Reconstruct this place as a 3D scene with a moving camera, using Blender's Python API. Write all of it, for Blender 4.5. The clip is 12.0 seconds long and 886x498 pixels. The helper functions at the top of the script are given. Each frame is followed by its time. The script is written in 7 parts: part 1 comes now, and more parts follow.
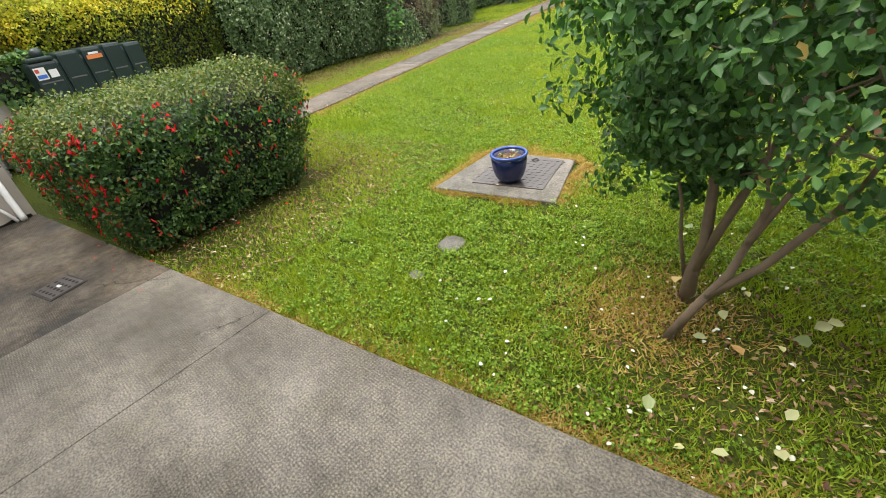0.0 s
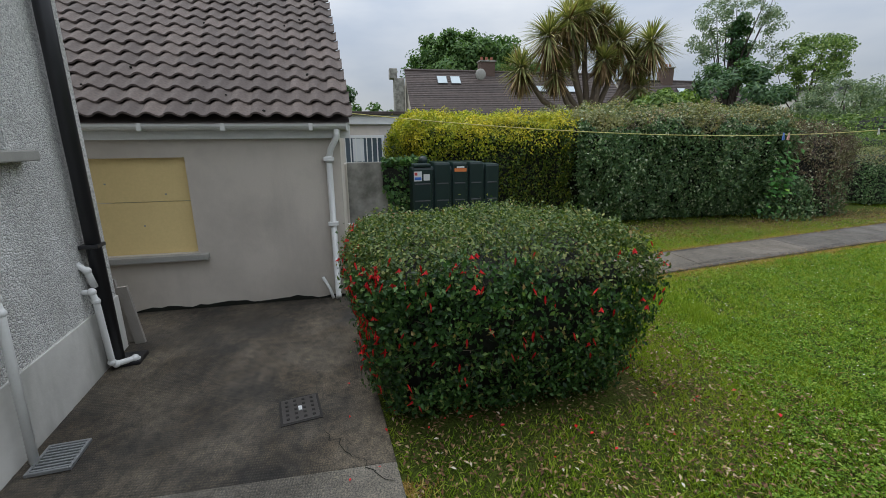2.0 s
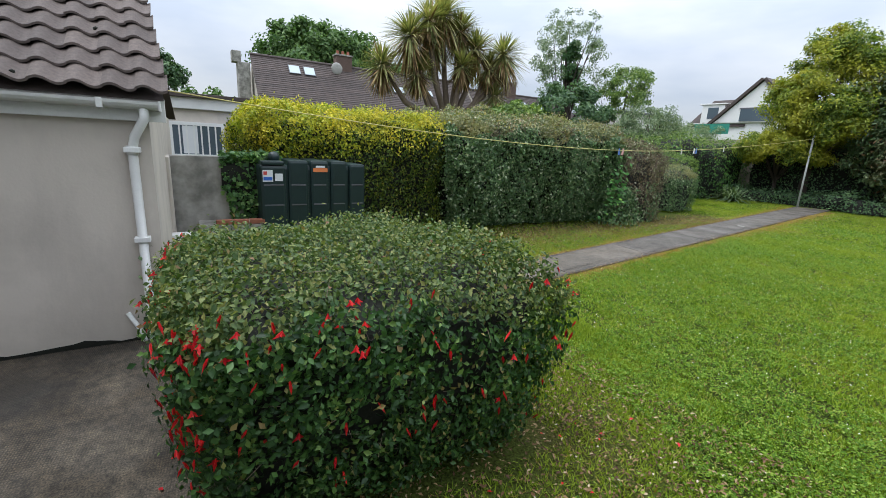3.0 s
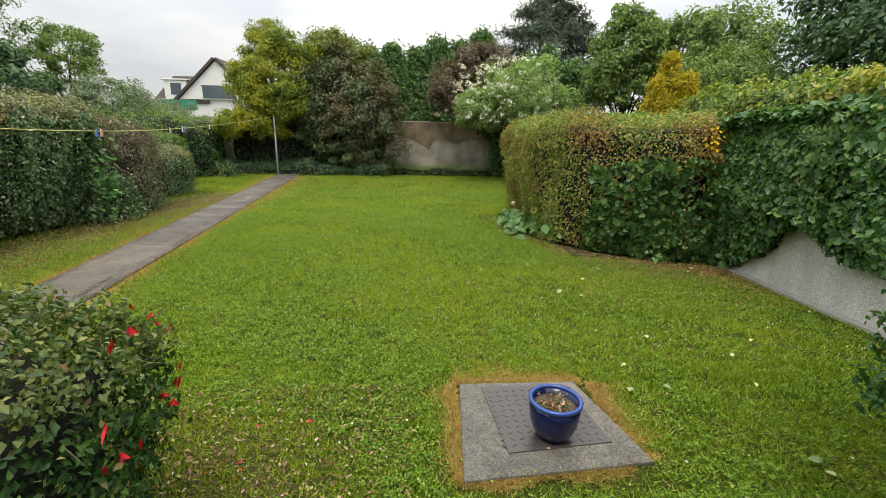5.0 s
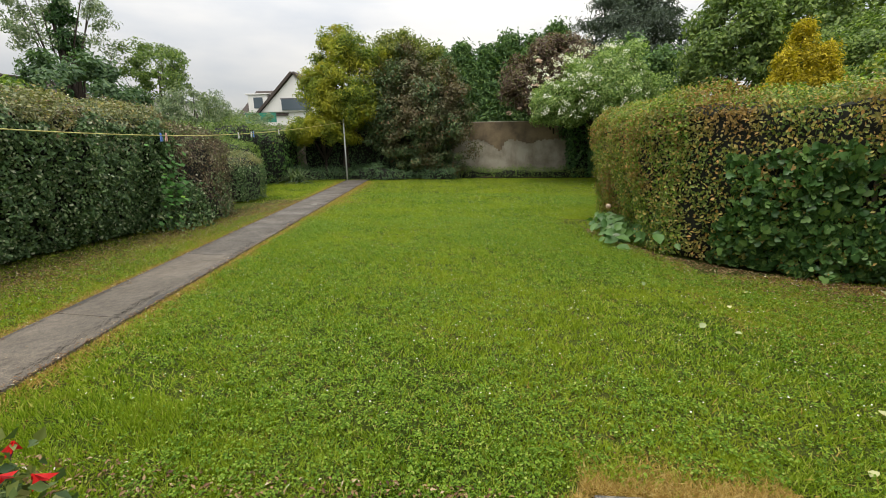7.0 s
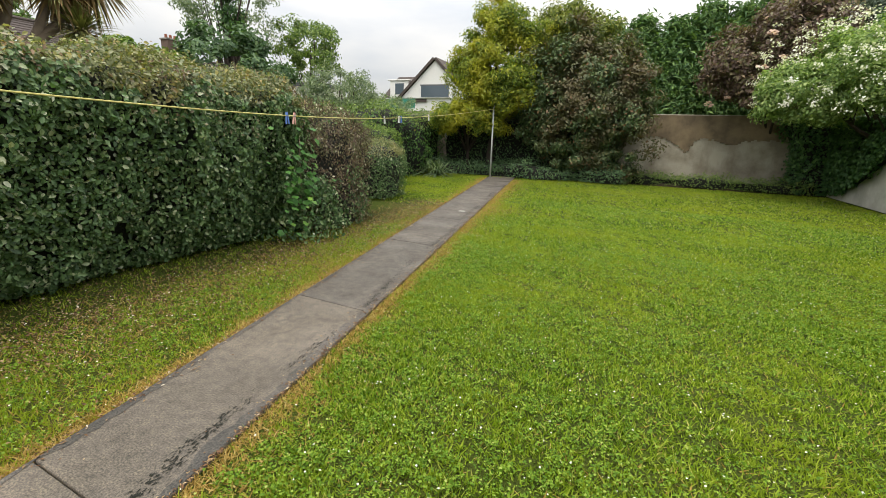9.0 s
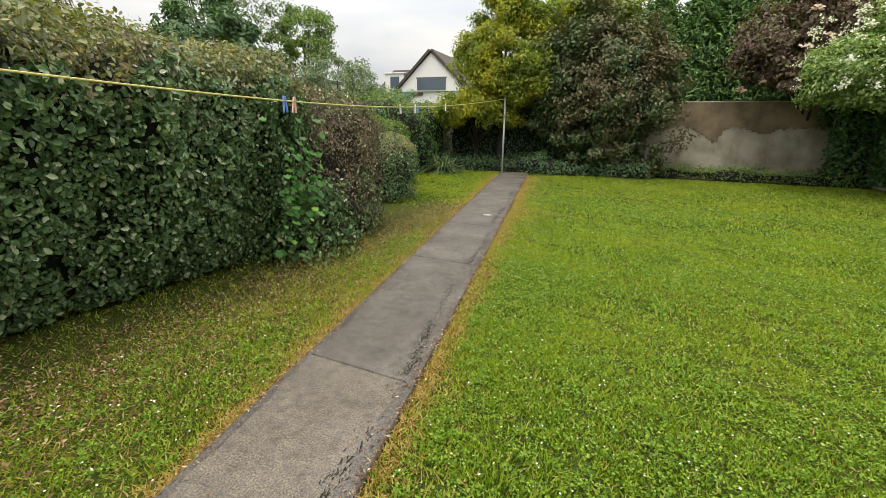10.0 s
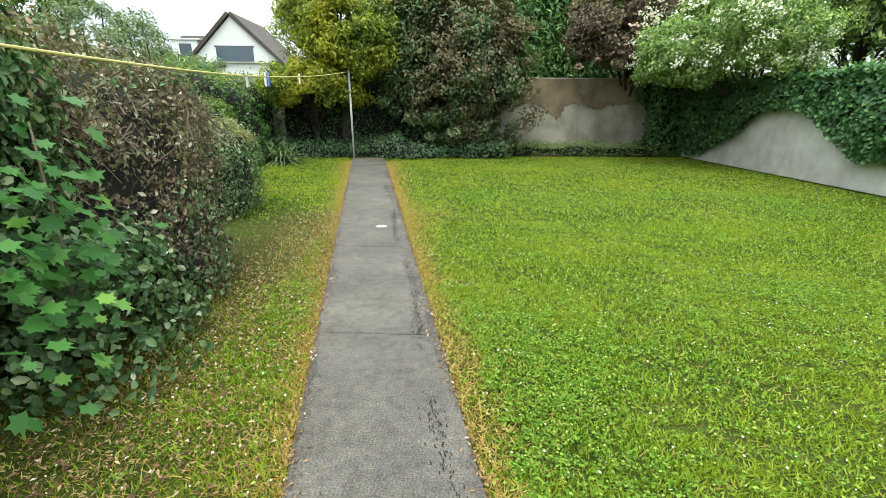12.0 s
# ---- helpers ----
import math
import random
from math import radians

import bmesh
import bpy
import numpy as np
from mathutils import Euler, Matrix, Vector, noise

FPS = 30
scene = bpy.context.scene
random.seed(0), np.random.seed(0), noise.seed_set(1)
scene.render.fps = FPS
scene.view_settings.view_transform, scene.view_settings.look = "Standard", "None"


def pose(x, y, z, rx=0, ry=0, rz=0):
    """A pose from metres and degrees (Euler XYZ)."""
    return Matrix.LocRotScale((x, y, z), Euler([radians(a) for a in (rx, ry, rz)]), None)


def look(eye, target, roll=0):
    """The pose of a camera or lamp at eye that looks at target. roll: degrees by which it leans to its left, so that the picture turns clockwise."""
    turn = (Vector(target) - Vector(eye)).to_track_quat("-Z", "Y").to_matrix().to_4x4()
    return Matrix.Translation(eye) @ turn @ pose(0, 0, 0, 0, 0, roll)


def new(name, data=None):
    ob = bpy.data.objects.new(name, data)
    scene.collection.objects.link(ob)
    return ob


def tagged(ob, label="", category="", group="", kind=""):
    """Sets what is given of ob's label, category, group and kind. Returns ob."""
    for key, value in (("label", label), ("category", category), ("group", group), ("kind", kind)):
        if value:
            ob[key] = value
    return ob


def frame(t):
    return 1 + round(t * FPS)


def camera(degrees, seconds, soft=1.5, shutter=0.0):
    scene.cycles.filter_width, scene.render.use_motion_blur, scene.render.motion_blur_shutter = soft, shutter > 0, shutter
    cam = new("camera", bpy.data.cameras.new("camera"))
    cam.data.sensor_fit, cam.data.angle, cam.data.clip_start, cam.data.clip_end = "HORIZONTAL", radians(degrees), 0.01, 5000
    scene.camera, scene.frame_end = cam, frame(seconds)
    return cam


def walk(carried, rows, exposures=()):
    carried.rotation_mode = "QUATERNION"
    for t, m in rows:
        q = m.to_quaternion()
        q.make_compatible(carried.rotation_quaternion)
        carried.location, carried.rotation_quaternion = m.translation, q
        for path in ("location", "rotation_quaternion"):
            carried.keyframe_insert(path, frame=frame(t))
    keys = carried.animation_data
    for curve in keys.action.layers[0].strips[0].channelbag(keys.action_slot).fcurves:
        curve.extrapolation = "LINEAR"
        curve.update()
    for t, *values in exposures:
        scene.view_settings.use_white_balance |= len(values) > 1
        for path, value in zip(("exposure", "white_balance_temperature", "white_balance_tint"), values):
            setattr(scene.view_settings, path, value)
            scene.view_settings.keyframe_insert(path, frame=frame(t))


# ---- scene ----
cam = camera(92.0, 12.0, soft=0.8)
PATH = [
    (0, (-0.171, 0.264, 1.673), (-1.293, 1.523, 0.598), -9.0),
    (0.5, (-0.374, 0.513, 1.678), (-1.697, 1.52, 0.567), -6.6),
    (1, (-0.665, 0.787, 1.733), (-2.189, 1.757, 0.874), -5.5),
    (1.5, (-1.083, 0.901, 1.828), (-2.805, 1.798, 1.348), -1.9),
    (2, (-1.642, 0.879, 1.789), (-3.54, 1.28, 1.303), -0.6),
    (2.5, (-2.026, 0.971, 1.806), (-3.94, 1.274, 1.312), 0.6),
    (3, (-2.388, 1.006, 1.786), (-4.05, 2.011, 1.311), 3.0),
    (3.5, (-2.606, 1.048, 1.788), (-3.916, 2.478, 1.301), 0.2),
    (5.3, (-2.878, 1.096, 1.829), (-2.715, 3.03, 1.346), 1.5),
    (5.5, (-2.892, 1.114, 1.816), (-2.737, 3.05, 1.337), 1.5),
    (6, (-2.908, 1.264, 1.776), (-2.845, 3.206, 1.305), 1.3),
    (6.5, (-2.913, 1.659, 1.71), (-3.072, 3.596, 1.238), -0.8),
    (7, (-3.091, 2.239, 1.641), (-3.313, 4.169, 1.167), -0.7),
    (7.5, (-3.387, 3.004, 1.657), (-4.109, 4.798, 1.146), -3.6),
    (9.3, (-5.212, 5.336, 1.706), (-5.938, 7.13, 1.201), 2.3),
    (9.5, (-5.4, 5.562, 1.682), (-6.185, 7.346, 1.231), 0.2),
    (10, (-5.942, 6.049, 1.64), (-6.651, 7.838, 1.097), 1.0),
    (10.5, (-6.388, 6.538, 1.64), (-7.123, 8.191, 0.787), -1.5),
    (11, (-6.814, 7.035, 1.641), (-7.536, 8.635, 0.682), -5.1),
    (11.5, (-7.199, 7.473, 1.646), (-7.663, 9.178, 0.708), -3.6),
    (12, (-7.43, 7.991, 1.681), (-7.387, 9.889, 1.052), 0.4),
]
EXPOSURES = [
    (0.0, 1.13, 7000, 12),
    (0.5, 1.43, 6900, 9),
    (1.0, 1.38, 6700, 8),
    (1.5, 0.27, 6200, 9),
    (2.0, -0.13, 6100, 9),
    (2.5, 0.32, 6050, 10),
    (3.0, 0.37, 6000, 10),
    (3.5, 0.4, 6100, 7),
    (5.5, 0.47, 7000, 11),
    (6.0, 0.57, 7000, 12),
    (6.5, 0.52, 7000, 11),
    (7.0, 0.3, 7000, 10),
    (7.5, 0.57, 7000, 10),
    (9.5, 0.48, 7000, 10),
    (10.0, 0.48, 7100, 10),
    (10.5, 0.94, 7000, 9),
    (11.0, 1.22, 6900, 7),
    (12.0, 0.97, 6400, 0),
]
walk(cam, [(t, look(eye, target, roll)) for t, eye, target, roll in PATH], EXPOSURES)

# ---- world and sun: an even overcast sky ----
world = bpy.data.worlds.new("overcast")
scene.world = world
world.use_nodes = True
wn, wl = world.node_tree.nodes, world.node_tree.links
wn.clear()
w_out = wn.new("ShaderNodeOutputWorld")
w_bg = wn.new("ShaderNodeBackground")
w_sky = wn.new("ShaderNodeTexSky")
w_sky.sky_type, w_sky.sun_disc = "NISHITA", False
w_sky.sun_elevation, w_sky.sun_rotation = radians(52), radians(200)
w_co = wn.new("ShaderNodeTexCoord")
w_sep = wn.new("ShaderNodeSeparateXYZ")
w_rise = wn.new("ShaderNodeMapRange")
w_rise.inputs["From Min"].default_value, w_rise.inputs["From Max"].default_value = 0.0, 1.0
w_rise.inputs["To Min"].default_value, w_rise.inputs["To Max"].default_value = 3.3, 20.0
w_map = wn.new("ShaderNodeMapping")
w_map.inputs["Scale"].default_value = (1.0, 1.0, 3.2)
w_noise = wn.new("ShaderNodeTexNoise")
w_noise.inputs["Scale"].default_value, w_noise.inputs["Detail"].default_value = 2.2, 5.0
w_cloud = wn.new("ShaderNodeValToRGB")
w_cloud.color_ramp.elements[0].position, w_cloud.color_ramp.elements[0].color = 0.36, (0.70, 0.75, 0.83, 1)
w_cloud.color_ramp.elements[1].position, w_cloud.color_ramp.elements[1].color = 0.62, (1.0, 1.0, 1.0, 1)
w_mul = wn.new("ShaderNodeVectorMath")
w_mul.operation = "SCALE"
w_mix = wn.new("ShaderNodeMixRGB")
w_mix.inputs[0].default_value = 0.9
wl.new(w_co.outputs["Generated"], w_sep.inputs[0])
wl.new(w_sep.outputs["Z"], w_rise.inputs["Value"])
wl.new(w_co.outputs["Generated"], w_map.inputs["Vector"])
wl.new(w_map.outputs[0], w_noise.inputs["Vector"])
wl.new(w_noise.outputs["Fac"], w_cloud.inputs[0])
wl.new(w_cloud.outputs[0], w_mul.inputs[0])
wl.new(w_rise.outputs[0], w_mul.inputs["Scale"])
wl.new(w_sky.outputs[0], w_mix.inputs[1])
wl.new(w_mul.outputs[0], w_mix.inputs[2])
wl.new(w_mix.outputs[0], w_bg.inputs["Color"])
wl.new(w_bg.outputs[0], w_out.inputs["Surface"])
w_bg.inputs["Strength"].default_value = 0.125

sun = new("sun", bpy.data.lights.new("sun", "SUN"))
sun.data.energy, sun.data.angle, sun.data.color = 1.5, radians(25), (1.0, 0.96, 0.9)
sun.matrix_world = look((0, 0, 30), (4, 11, 0))

rng = np.random.default_rng(7)


# ---- materials ----
def nodes_of(name):
    m = bpy.data.materials.new(name)
    m.use_nodes = True
    nt = m.node_tree
    return m, nt, nt.nodes["Principled BSDF"]


def ramp(nt, fac, stops):
    r = nt.nodes.new("ShaderNodeValToRGB")
    els = r.color_ramp.elements
    while len(els) < len(stops):
        els.new(0.5)
    for e, (p, c) in zip(els, stops):
        e.position, e.color = p, (*c, 1)
    nt.links.new(fac, r.inputs[0])
    return r.outputs[0]


def noise_tex(nt, scale, detail=4.0, rough=0.55, stretch=None):
    co = nt.nodes.new("ShaderNodeTexCoord")
    n = nt.nodes.new("ShaderNodeTexNoise")
    n.inputs["Scale"].default_value, n.inputs["Detail"].default_value, n.inputs["Roughness"].default_value = scale, detail, rough
    if stretch:
        mp = nt.nodes.new("ShaderNodeMapping")
        mp.inputs["Scale"].default_value = stretch
        nt.links.new(co.outputs["Object"], mp.inputs[0])
        nt.links.new(mp.outputs[0], n.inputs["Vector"])
    else:
        nt.links.new(co.outputs["Object"], n.inputs["Vector"])
    return n.outputs["Fac"]


def mixed(nt, fac, a, b, kind="MIX"):
    m = nt.nodes.new("ShaderNodeMixRGB")
    m.blend_type = kind
    for sock, v in ((m.inputs[0], fac), (m.inputs[1], a), (m.inputs[2], b)):
        if isinstance(v, (int, float)):
            sock.default_value = v
        elif isinstance(v, tuple):
            sock.default_value = (*v, 1)
        else:
            nt.links.new(v, sock)
    return m.outputs[0]


def bumped(nt, bsdf, height, strength=0.4, distance=0.01):
    b = nt.nodes.new("ShaderNodeBump")
    b.inputs["Strength"].default_value, b.inputs["Distance"].default_value = strength, distance
    nt.links.new(height, b.inputs["Height"])
    nt.links.new(b.outputs[0], bsdf.inputs["Normal"])


def plain(name, colour, rough=0.5, metal=0.0, dirt=0.25, scale=6.0, bump=0.0, bump_scale=60.0):
    """Paint, plastic, metal: one colour with patchy dirt at two scales."""
    m, nt, b = nodes_of(name)
    dark = tuple(c * (1 - dirt) for c in colour)
    big = mixed(nt, noise_tex(nt, scale), dark, colour)
    col = mixed(nt, noise_tex(nt, scale * 14, 3), mixed(nt, 1.0, big, (0.86, 0.86, 0.84), "MULTIPLY"), big)
    nt.links.new(col, b.inputs["Base Color"])
    b.inputs["Roughness"].default_value, b.inputs["Metallic"].default_value = rough, metal
    if bump:
        bumped(nt, b, noise_tex(nt, bump_scale, 5), bump, 0.004)
    return m


def leafy(name, stops, rough=0.45, through_light=0.25, patch=None, patch_scale=1.0, gloss=0.3):
    """Leaves: each leaf takes its own shade from the stops; patch adds a second tint in broad areas."""
    m, nt, b = nodes_of(name)
    geo = nt.nodes.new("ShaderNodeNewGeometry")
    col = ramp(nt, geo.outputs["Random Per Island"], stops)
    if patch:
        area = ramp(nt, noise_tex(nt, patch_scale, 2), [(0.42, (0, 0, 0)), (0.62, (1, 1, 1))])
        col = mixed(nt, area, col, mixed(nt, 0.65, col, patch))
    nt.links.new(col, b.inputs["Base Color"])
    b.inputs["Roughness"].default_value = rough
    b.inputs["Specular IOR Level"].default_value = gloss
    tr = nt.nodes.new("ShaderNodeBsdfTranslucent")
    nt.links.new(mixed(nt, 1.0, col, (1.3, 1.5, 0.6), "MULTIPLY"), tr.inputs["Color"])
    mx = nt.nodes.new("ShaderNodeMixShader")
    mx.inputs[0].default_value = through_light
    out = nt.nodes["Material Output"]
    nt.links.new(b.outputs[0], mx.inputs[1])
    nt.links.new(tr.outputs[0], mx.inputs[2])
    nt.links.new(mx.outputs[0], out.inputs["Surface"])
    return m


def concrete(name, light, dark, moss, ribs=0.0, turn=0.0, mottle=1.0):
    m, nt, b = nodes_of(name)
    stain = ramp(nt, noise_tex(nt, 0.9, 6, 0.62), [(0.42, dark), (0.58, light)])
    patches = ramp(nt, noise_tex(nt, 2.6, 5, 0.6), [(0.44, (0, 0, 0)), (0.68, (1, 1, 1))])
    col = mixed(nt, patches, stain, mixed(nt, 0.55, stain, moss))
    mid = ramp(nt, noise_tex(nt, 14, 6, 0.7), [(0.36, (1 - 0.3 * mottle,) * 3), (0.5, (1, 1, 1)), (0.65, (1 + 0.25 * mottle, 1 + 0.23 * mottle, 1 + 0.18 * mottle))])
    col = mixed(nt, 0.8, col, mid, "MULTIPLY")
    grit = ramp(nt, noise_tex(nt, 95, 3, 0.7), [(0.38, (0.32, 0.32, 0.32)), (0.5, (1, 1, 1)), (0.63, (1.8, 1.7, 1.55))])
    col = mixed(nt, 0.75, col, grit, "MULTIPLY")
    height = noise_tex(nt, 110, 4)
    if ribs:
        co = nt.nodes.new("ShaderNodeTexCoord")
        mp = nt.nodes.new("ShaderNodeMapping")
        mp.inputs["Rotation"].default_value = (0, 0, turn)
        wv = nt.nodes.new("ShaderNodeTexWave")
        wv.inputs["Scale"].default_value, wv.inputs["Distortion"].default_value = 15.0, 0.9
        wv.inputs["Detail"].default_value, wv.inputs["Detail Scale"].default_value = 2.0, 3.0
        nt.links.new(co.outputs["Object"], mp.inputs[0])
        nt.links.new(mp.outputs[0], wv.inputs[0])
        wv2 = nt.nodes.new("ShaderNodeTexWave")
        wv2.bands_direction = "Y"
        wv2.inputs["Scale"].default_value, wv2.inputs["Distortion"].default_value = 22.0, 0.9
        nt.links.new(mp.outputs[0], wv2.inputs[0])
        worn = ramp(nt, noise_tex(nt, 0.7, 3), [(0.38, (0, 0, 0)), (0.6, (1, 1, 1))])
        both = mixed(nt, 1.0, wv.outputs["Fac"], wv2.outputs["Fac"], "MULTIPLY")
        rib = mixed(nt, worn, (0.5, 0.5, 0.5), both)
        height = mixed(nt, 0.6, height, rib)
        groove = ramp(nt, rib, [(0.05, (0.45, 0.45, 0.45)), (0.45, (1.1, 1.1, 1.1))])
        col = mixed(nt, ribs, col, groove, "MULTIPLY")
    nt.links.new(col, b.inputs["Base Color"])
    rgh = ramp(nt, noise_tex(nt, 1.3, 3), [(0.35, (0.55, 0.55, 0.55)), (0.65, (0.9, 0.9, 0.9))])
    nt.links.new(rgh, b.inputs["Roughness"])
    bumped(nt, b, height, 0.6, 0.006)
    return m


def pebbledash(name, light, dark):
    m, nt, b = nodes_of(name)
    co = nt.nodes.new("ShaderNodeTexCoord")
    v = nt.nodes.new("ShaderNodeTexVoronoi")
    v.inputs["Scale"].default_value = 85.0
    nt.links.new(co.outputs["Object"], v.inputs["Vector"])
    sepc = nt.nodes.new("ShaderNodeSeparateColor")
    nt.links.new(v.outputs["Color"], sepc.inputs[0])
    stones = ramp(nt, sepc.outputs[0], [(0.0, dark), (0.45, tuple((a + c) / 2 for a, c in zip(dark, light))), (1.0, light)])
    grime = ramp(nt, noise_tex(nt, 1.4, 5, 0.6, (1, 1, 0.35)), [(0.38, (0.62, 0.62, 0.6)), (0.65, (1, 1, 1))])
    nt.links.new(mixed(nt, 0.8, stones, grime, "MULTIPLY"), b.inputs["Base Color"])
    b.inputs["Roughness"].default_value = 0.9
    bumped(nt, b, v.outputs["Distance"], 0.9, -0.012)
    return m


def varied(name, stops, rough=0.7, grain=40.0, bump=0.3, lichen=None):
    """Pieces told apart by their own random shade."""
    m, nt, b = nodes_of(name)
    info = nt.nodes.new("ShaderNodeObjectInfo")
    col = ramp(nt, info.outputs["Random"], stops)
    spots = ramp(nt, noise_tex(nt, grain, 5), [(0.35, (0.7, 0.7, 0.7)), (0.65, (1.15, 1.15, 1.15))])
    col = mixed(nt, 0.8, col, spots, "MULTIPLY")
    if lichen:
        l = ramp(nt, noise_tex(nt, 5.0, 6, 0.7), [(0.6, (0, 0, 0)), (0.72, (1, 1, 1))])
        col = mixed(nt, l, col, mixed(nt, 0.5, col, lichen))
    nt.links.new(col, b.inputs["Base Color"])
    b.inputs["Roughness"].default_value = rough
    bumped(nt, b, noise_tex(nt, grain * 2, 4), bump, 0.004)
    return m


def wall_paint(name, base, stain, streak, scale=0.8):
    m, nt, b = nodes_of(name)
    a = ramp(nt, noise_tex(nt, scale, 6, 0.6), [(0.38, stain), (0.6, base)])
    s = ramp(nt, noise_tex(nt, 2.2, 5, 0.6, (1, 1, 0.25)), [(0.52, (0, 0, 0)), (0.75, (1, 1, 1))])
    col = mixed(nt, s, a, mixed(nt, 0.5, a, streak))
    nt.links.new(col, b.inputs["Base Color"])
    b.inputs["Roughness"].default_value = 0.88
    bumped(nt, b, noise_tex(nt, 45, 6), 0.25, 0.006)
    return m


M_PATIO = concrete("patio_concrete", (0.165, 0.151, 0.127), (0.1, 0.091, 0.076), (0.075, 0.07, 0.05), 0.5, radians(5), 1.0)
# shade by the bush and house put into this colour, with wet stains
M_PATIO_SHADED = concrete("shaded_wet_patio_concrete", (0.098, 0.082, 0.06), (0.022, 0.019, 0.015), (0.05, 0.038, 0.024), 0.95, radians(5), 2.2)
M_PATH = concrete("path_concrete", (0.13, 0.112, 0.091), (0.1, 0.087, 0.071), (0.085, 0.076, 0.06), 0.25, radians(9), 1.3)
M_PATHEDGE = concrete("damp_path_margin", (0.10, 0.09, 0.08), (0.05, 0.047, 0.042), (0.045, 0.045, 0.036))
M_PATH_FAR = concrete("grey_path_concrete", (0.108, 0.096, 0.082), (0.082, 0.074, 0.064), (0.062, 0.057, 0.05), 0.3, radians(9), 1.3)
M_SLAB = concrete("slab_concrete", (0.15, 0.14, 0.122), (0.09, 0.087, 0.075), (0.075, 0.075, 0.06))
M_HOUSE = pebbledash("pebbledash", (0.86, 0.85, 0.82), (0.5, 0.495, 0.48))
M_PLINTH = wall_paint("plinth_render", (0.62, 0.605, 0.57), (0.40, 0.39, 0.36), (0.2, 0.2, 0.17))
M_EXT = wall_paint("smooth_render", (0.57, 0.515, 0.45), (0.47, 0.425, 0.37), (0.38, 0.345, 0.305), 1.3)
M_OLDWALL = wall_paint("old_render", (0.38, 0.35, 0.285), (0.22, 0.195, 0.15), (0.15, 0.115, 0.075), 1.1)
M_WHITEWALL = wall_paint("pale_render", (0.66, 0.65, 0.61), (0.42, 0.41, 0.37), (0.3, 0.3, 0.25))
M_GREYWALL = wall_paint("grey_boundary", (0.36, 0.345, 0.31), (0.16, 0.155, 0.135), (0.1, 0.105, 0.075), 2.4)
M_TILE = varied("roof_tile", [(0, (0.058, 0.042, 0.036)), (0.5, (0.082, 0.061, 0.052)), (1, (0.11, 0.083, 0.071))], 0.75, 30, 0.3, (0.2, 0.18, 0.16))
M_FARTILE = varied("far_roof_tile", [(0, (0.052, 0.040, 0.036)), (1, (0.075, 0.057, 0.05))], 0.8, 3, 0.2)
M_WHITE = plain("white_plastic", (0.82, 0.82, 0.81), 0.4, dirt=0.14)
M_CREAM = plain("gutter_plastic", (0.80, 0.80, 0.78), 0.4, dirt=0.22)
M_BLACK = plain("black_pipe", (0.022, 0.022, 0.026), 0.4, dirt=0.4)
M_BOARD = plain("yellow_board", (0.85, 0.66, 0.31), 0.7, dirt=0.12, scale=3, bump=0.1)
M_SILL = plain("concrete_sill", (0.42, 0.41, 0.38), 0.85, dirt=0.35, bump=0.4)
M_IRON = plain("cast_iron", (0.03, 0.027, 0.025), 0.55, 0.3, dirt=0.4, bump=0.3)
M_STEEL = plain("galvanised_steel", (0.36, 0.37, 0.38), 0.45, 0.5, dirt=0.3)
M_PLATE = plain("lid_steel", (0.11, 0.1, 0.096), 0.3, 0.4, dirt=0.35)
M_POT = plain("blue_glaze", (0.007, 0.014, 0.085), 0.12, dirt=0.3)
M_POTRIM = plain("worn_blue_rim", (0.03, 0.08, 0.32), 0.25, dirt=0.3)
M_SOIL = plain("potting_soil", (0.11, 0.085, 0.05), 0.95, dirt=0.6, scale=20, bump=1.0)
M_TANK = plain("dark_green_plastic", (0.010, 0.028, 0.028), 0.42, dirt=0.3)
M_ORANGE = plain("orange_sticker", (0.75, 0.22, 0.07), 0.5, dirt=0.05)
M_PAPER = plain("white_sticker", (0.75, 0.76, 0.78), 0.5, dirt=0.08)
M_BLUE = plain("blue_plastic", (0.05, 0.16, 0.6), 0.4, dirt=0.1)
M_RED = plain("red_print", (0.6, 0.08, 0.07), 0.5, dirt=0.1)
M_TIMBER = plain("weathered_timber", (0.34, 0.31, 0.28), 0.85, dirt=0.3, scale=9, bump=0.4)
M_BRICK = plain("red_brick", (0.33, 0.12, 0.07), 0.85, dirt=0.35, bump=0.4)
M_STACK = plain("sooty_brick", (0.15, 0.1, 0.08), 0.9, dirt=0.4, bump=0.4)
M_GLASS = plain("dark_glass", (0.10, 0.13, 0.16), 0.06, dirt=0.1)
M_SKYGLASS = plain("skylight_glass", (0.45, 0.52, 0.56), 0.08, dirt=0.05)
M_SLATE = plain("fascia_grey", (0.10, 0.10, 0.11), 0.7, dirt=0.2)
M_GREEN = plain("green_netting", (0.03, 0.25, 0.18), 0.7, dirt=0.2)
M_POLE = plain("weathered_white_pole", (0.62, 0.63, 0.62), 0.5, dirt=0.25)
M_ROPE = plain("yellow_line", (0.62, 0.55, 0.18), 0.6, dirt=0.1)
M_PEGW = plain("white_peg", (0.8, 0.8, 0.8), 0.4, dirt=0.05)
M_PEGB = plain("blue_peg", (0.16, 0.3, 0.75), 0.4, dirt=0.05)
M_PEGP = plain("pink_peg", (0.8, 0.45, 0.4), 0.4, dirt=0.05)
M_BARK = plain("bark", (0.27, 0.205, 0.15), 0.9, dirt=0.5, scale=14, bump=0.9)
M_DARKBARK = plain("dark_bark", (0.075, 0.055, 0.045), 0.9, dirt=0.5, scale=10, bump=0.9)
M_PALMBARK = plain("palm_bark", (0.26, 0.2, 0.15), 0.95, dirt=0.5, scale=10, bump=0.9)
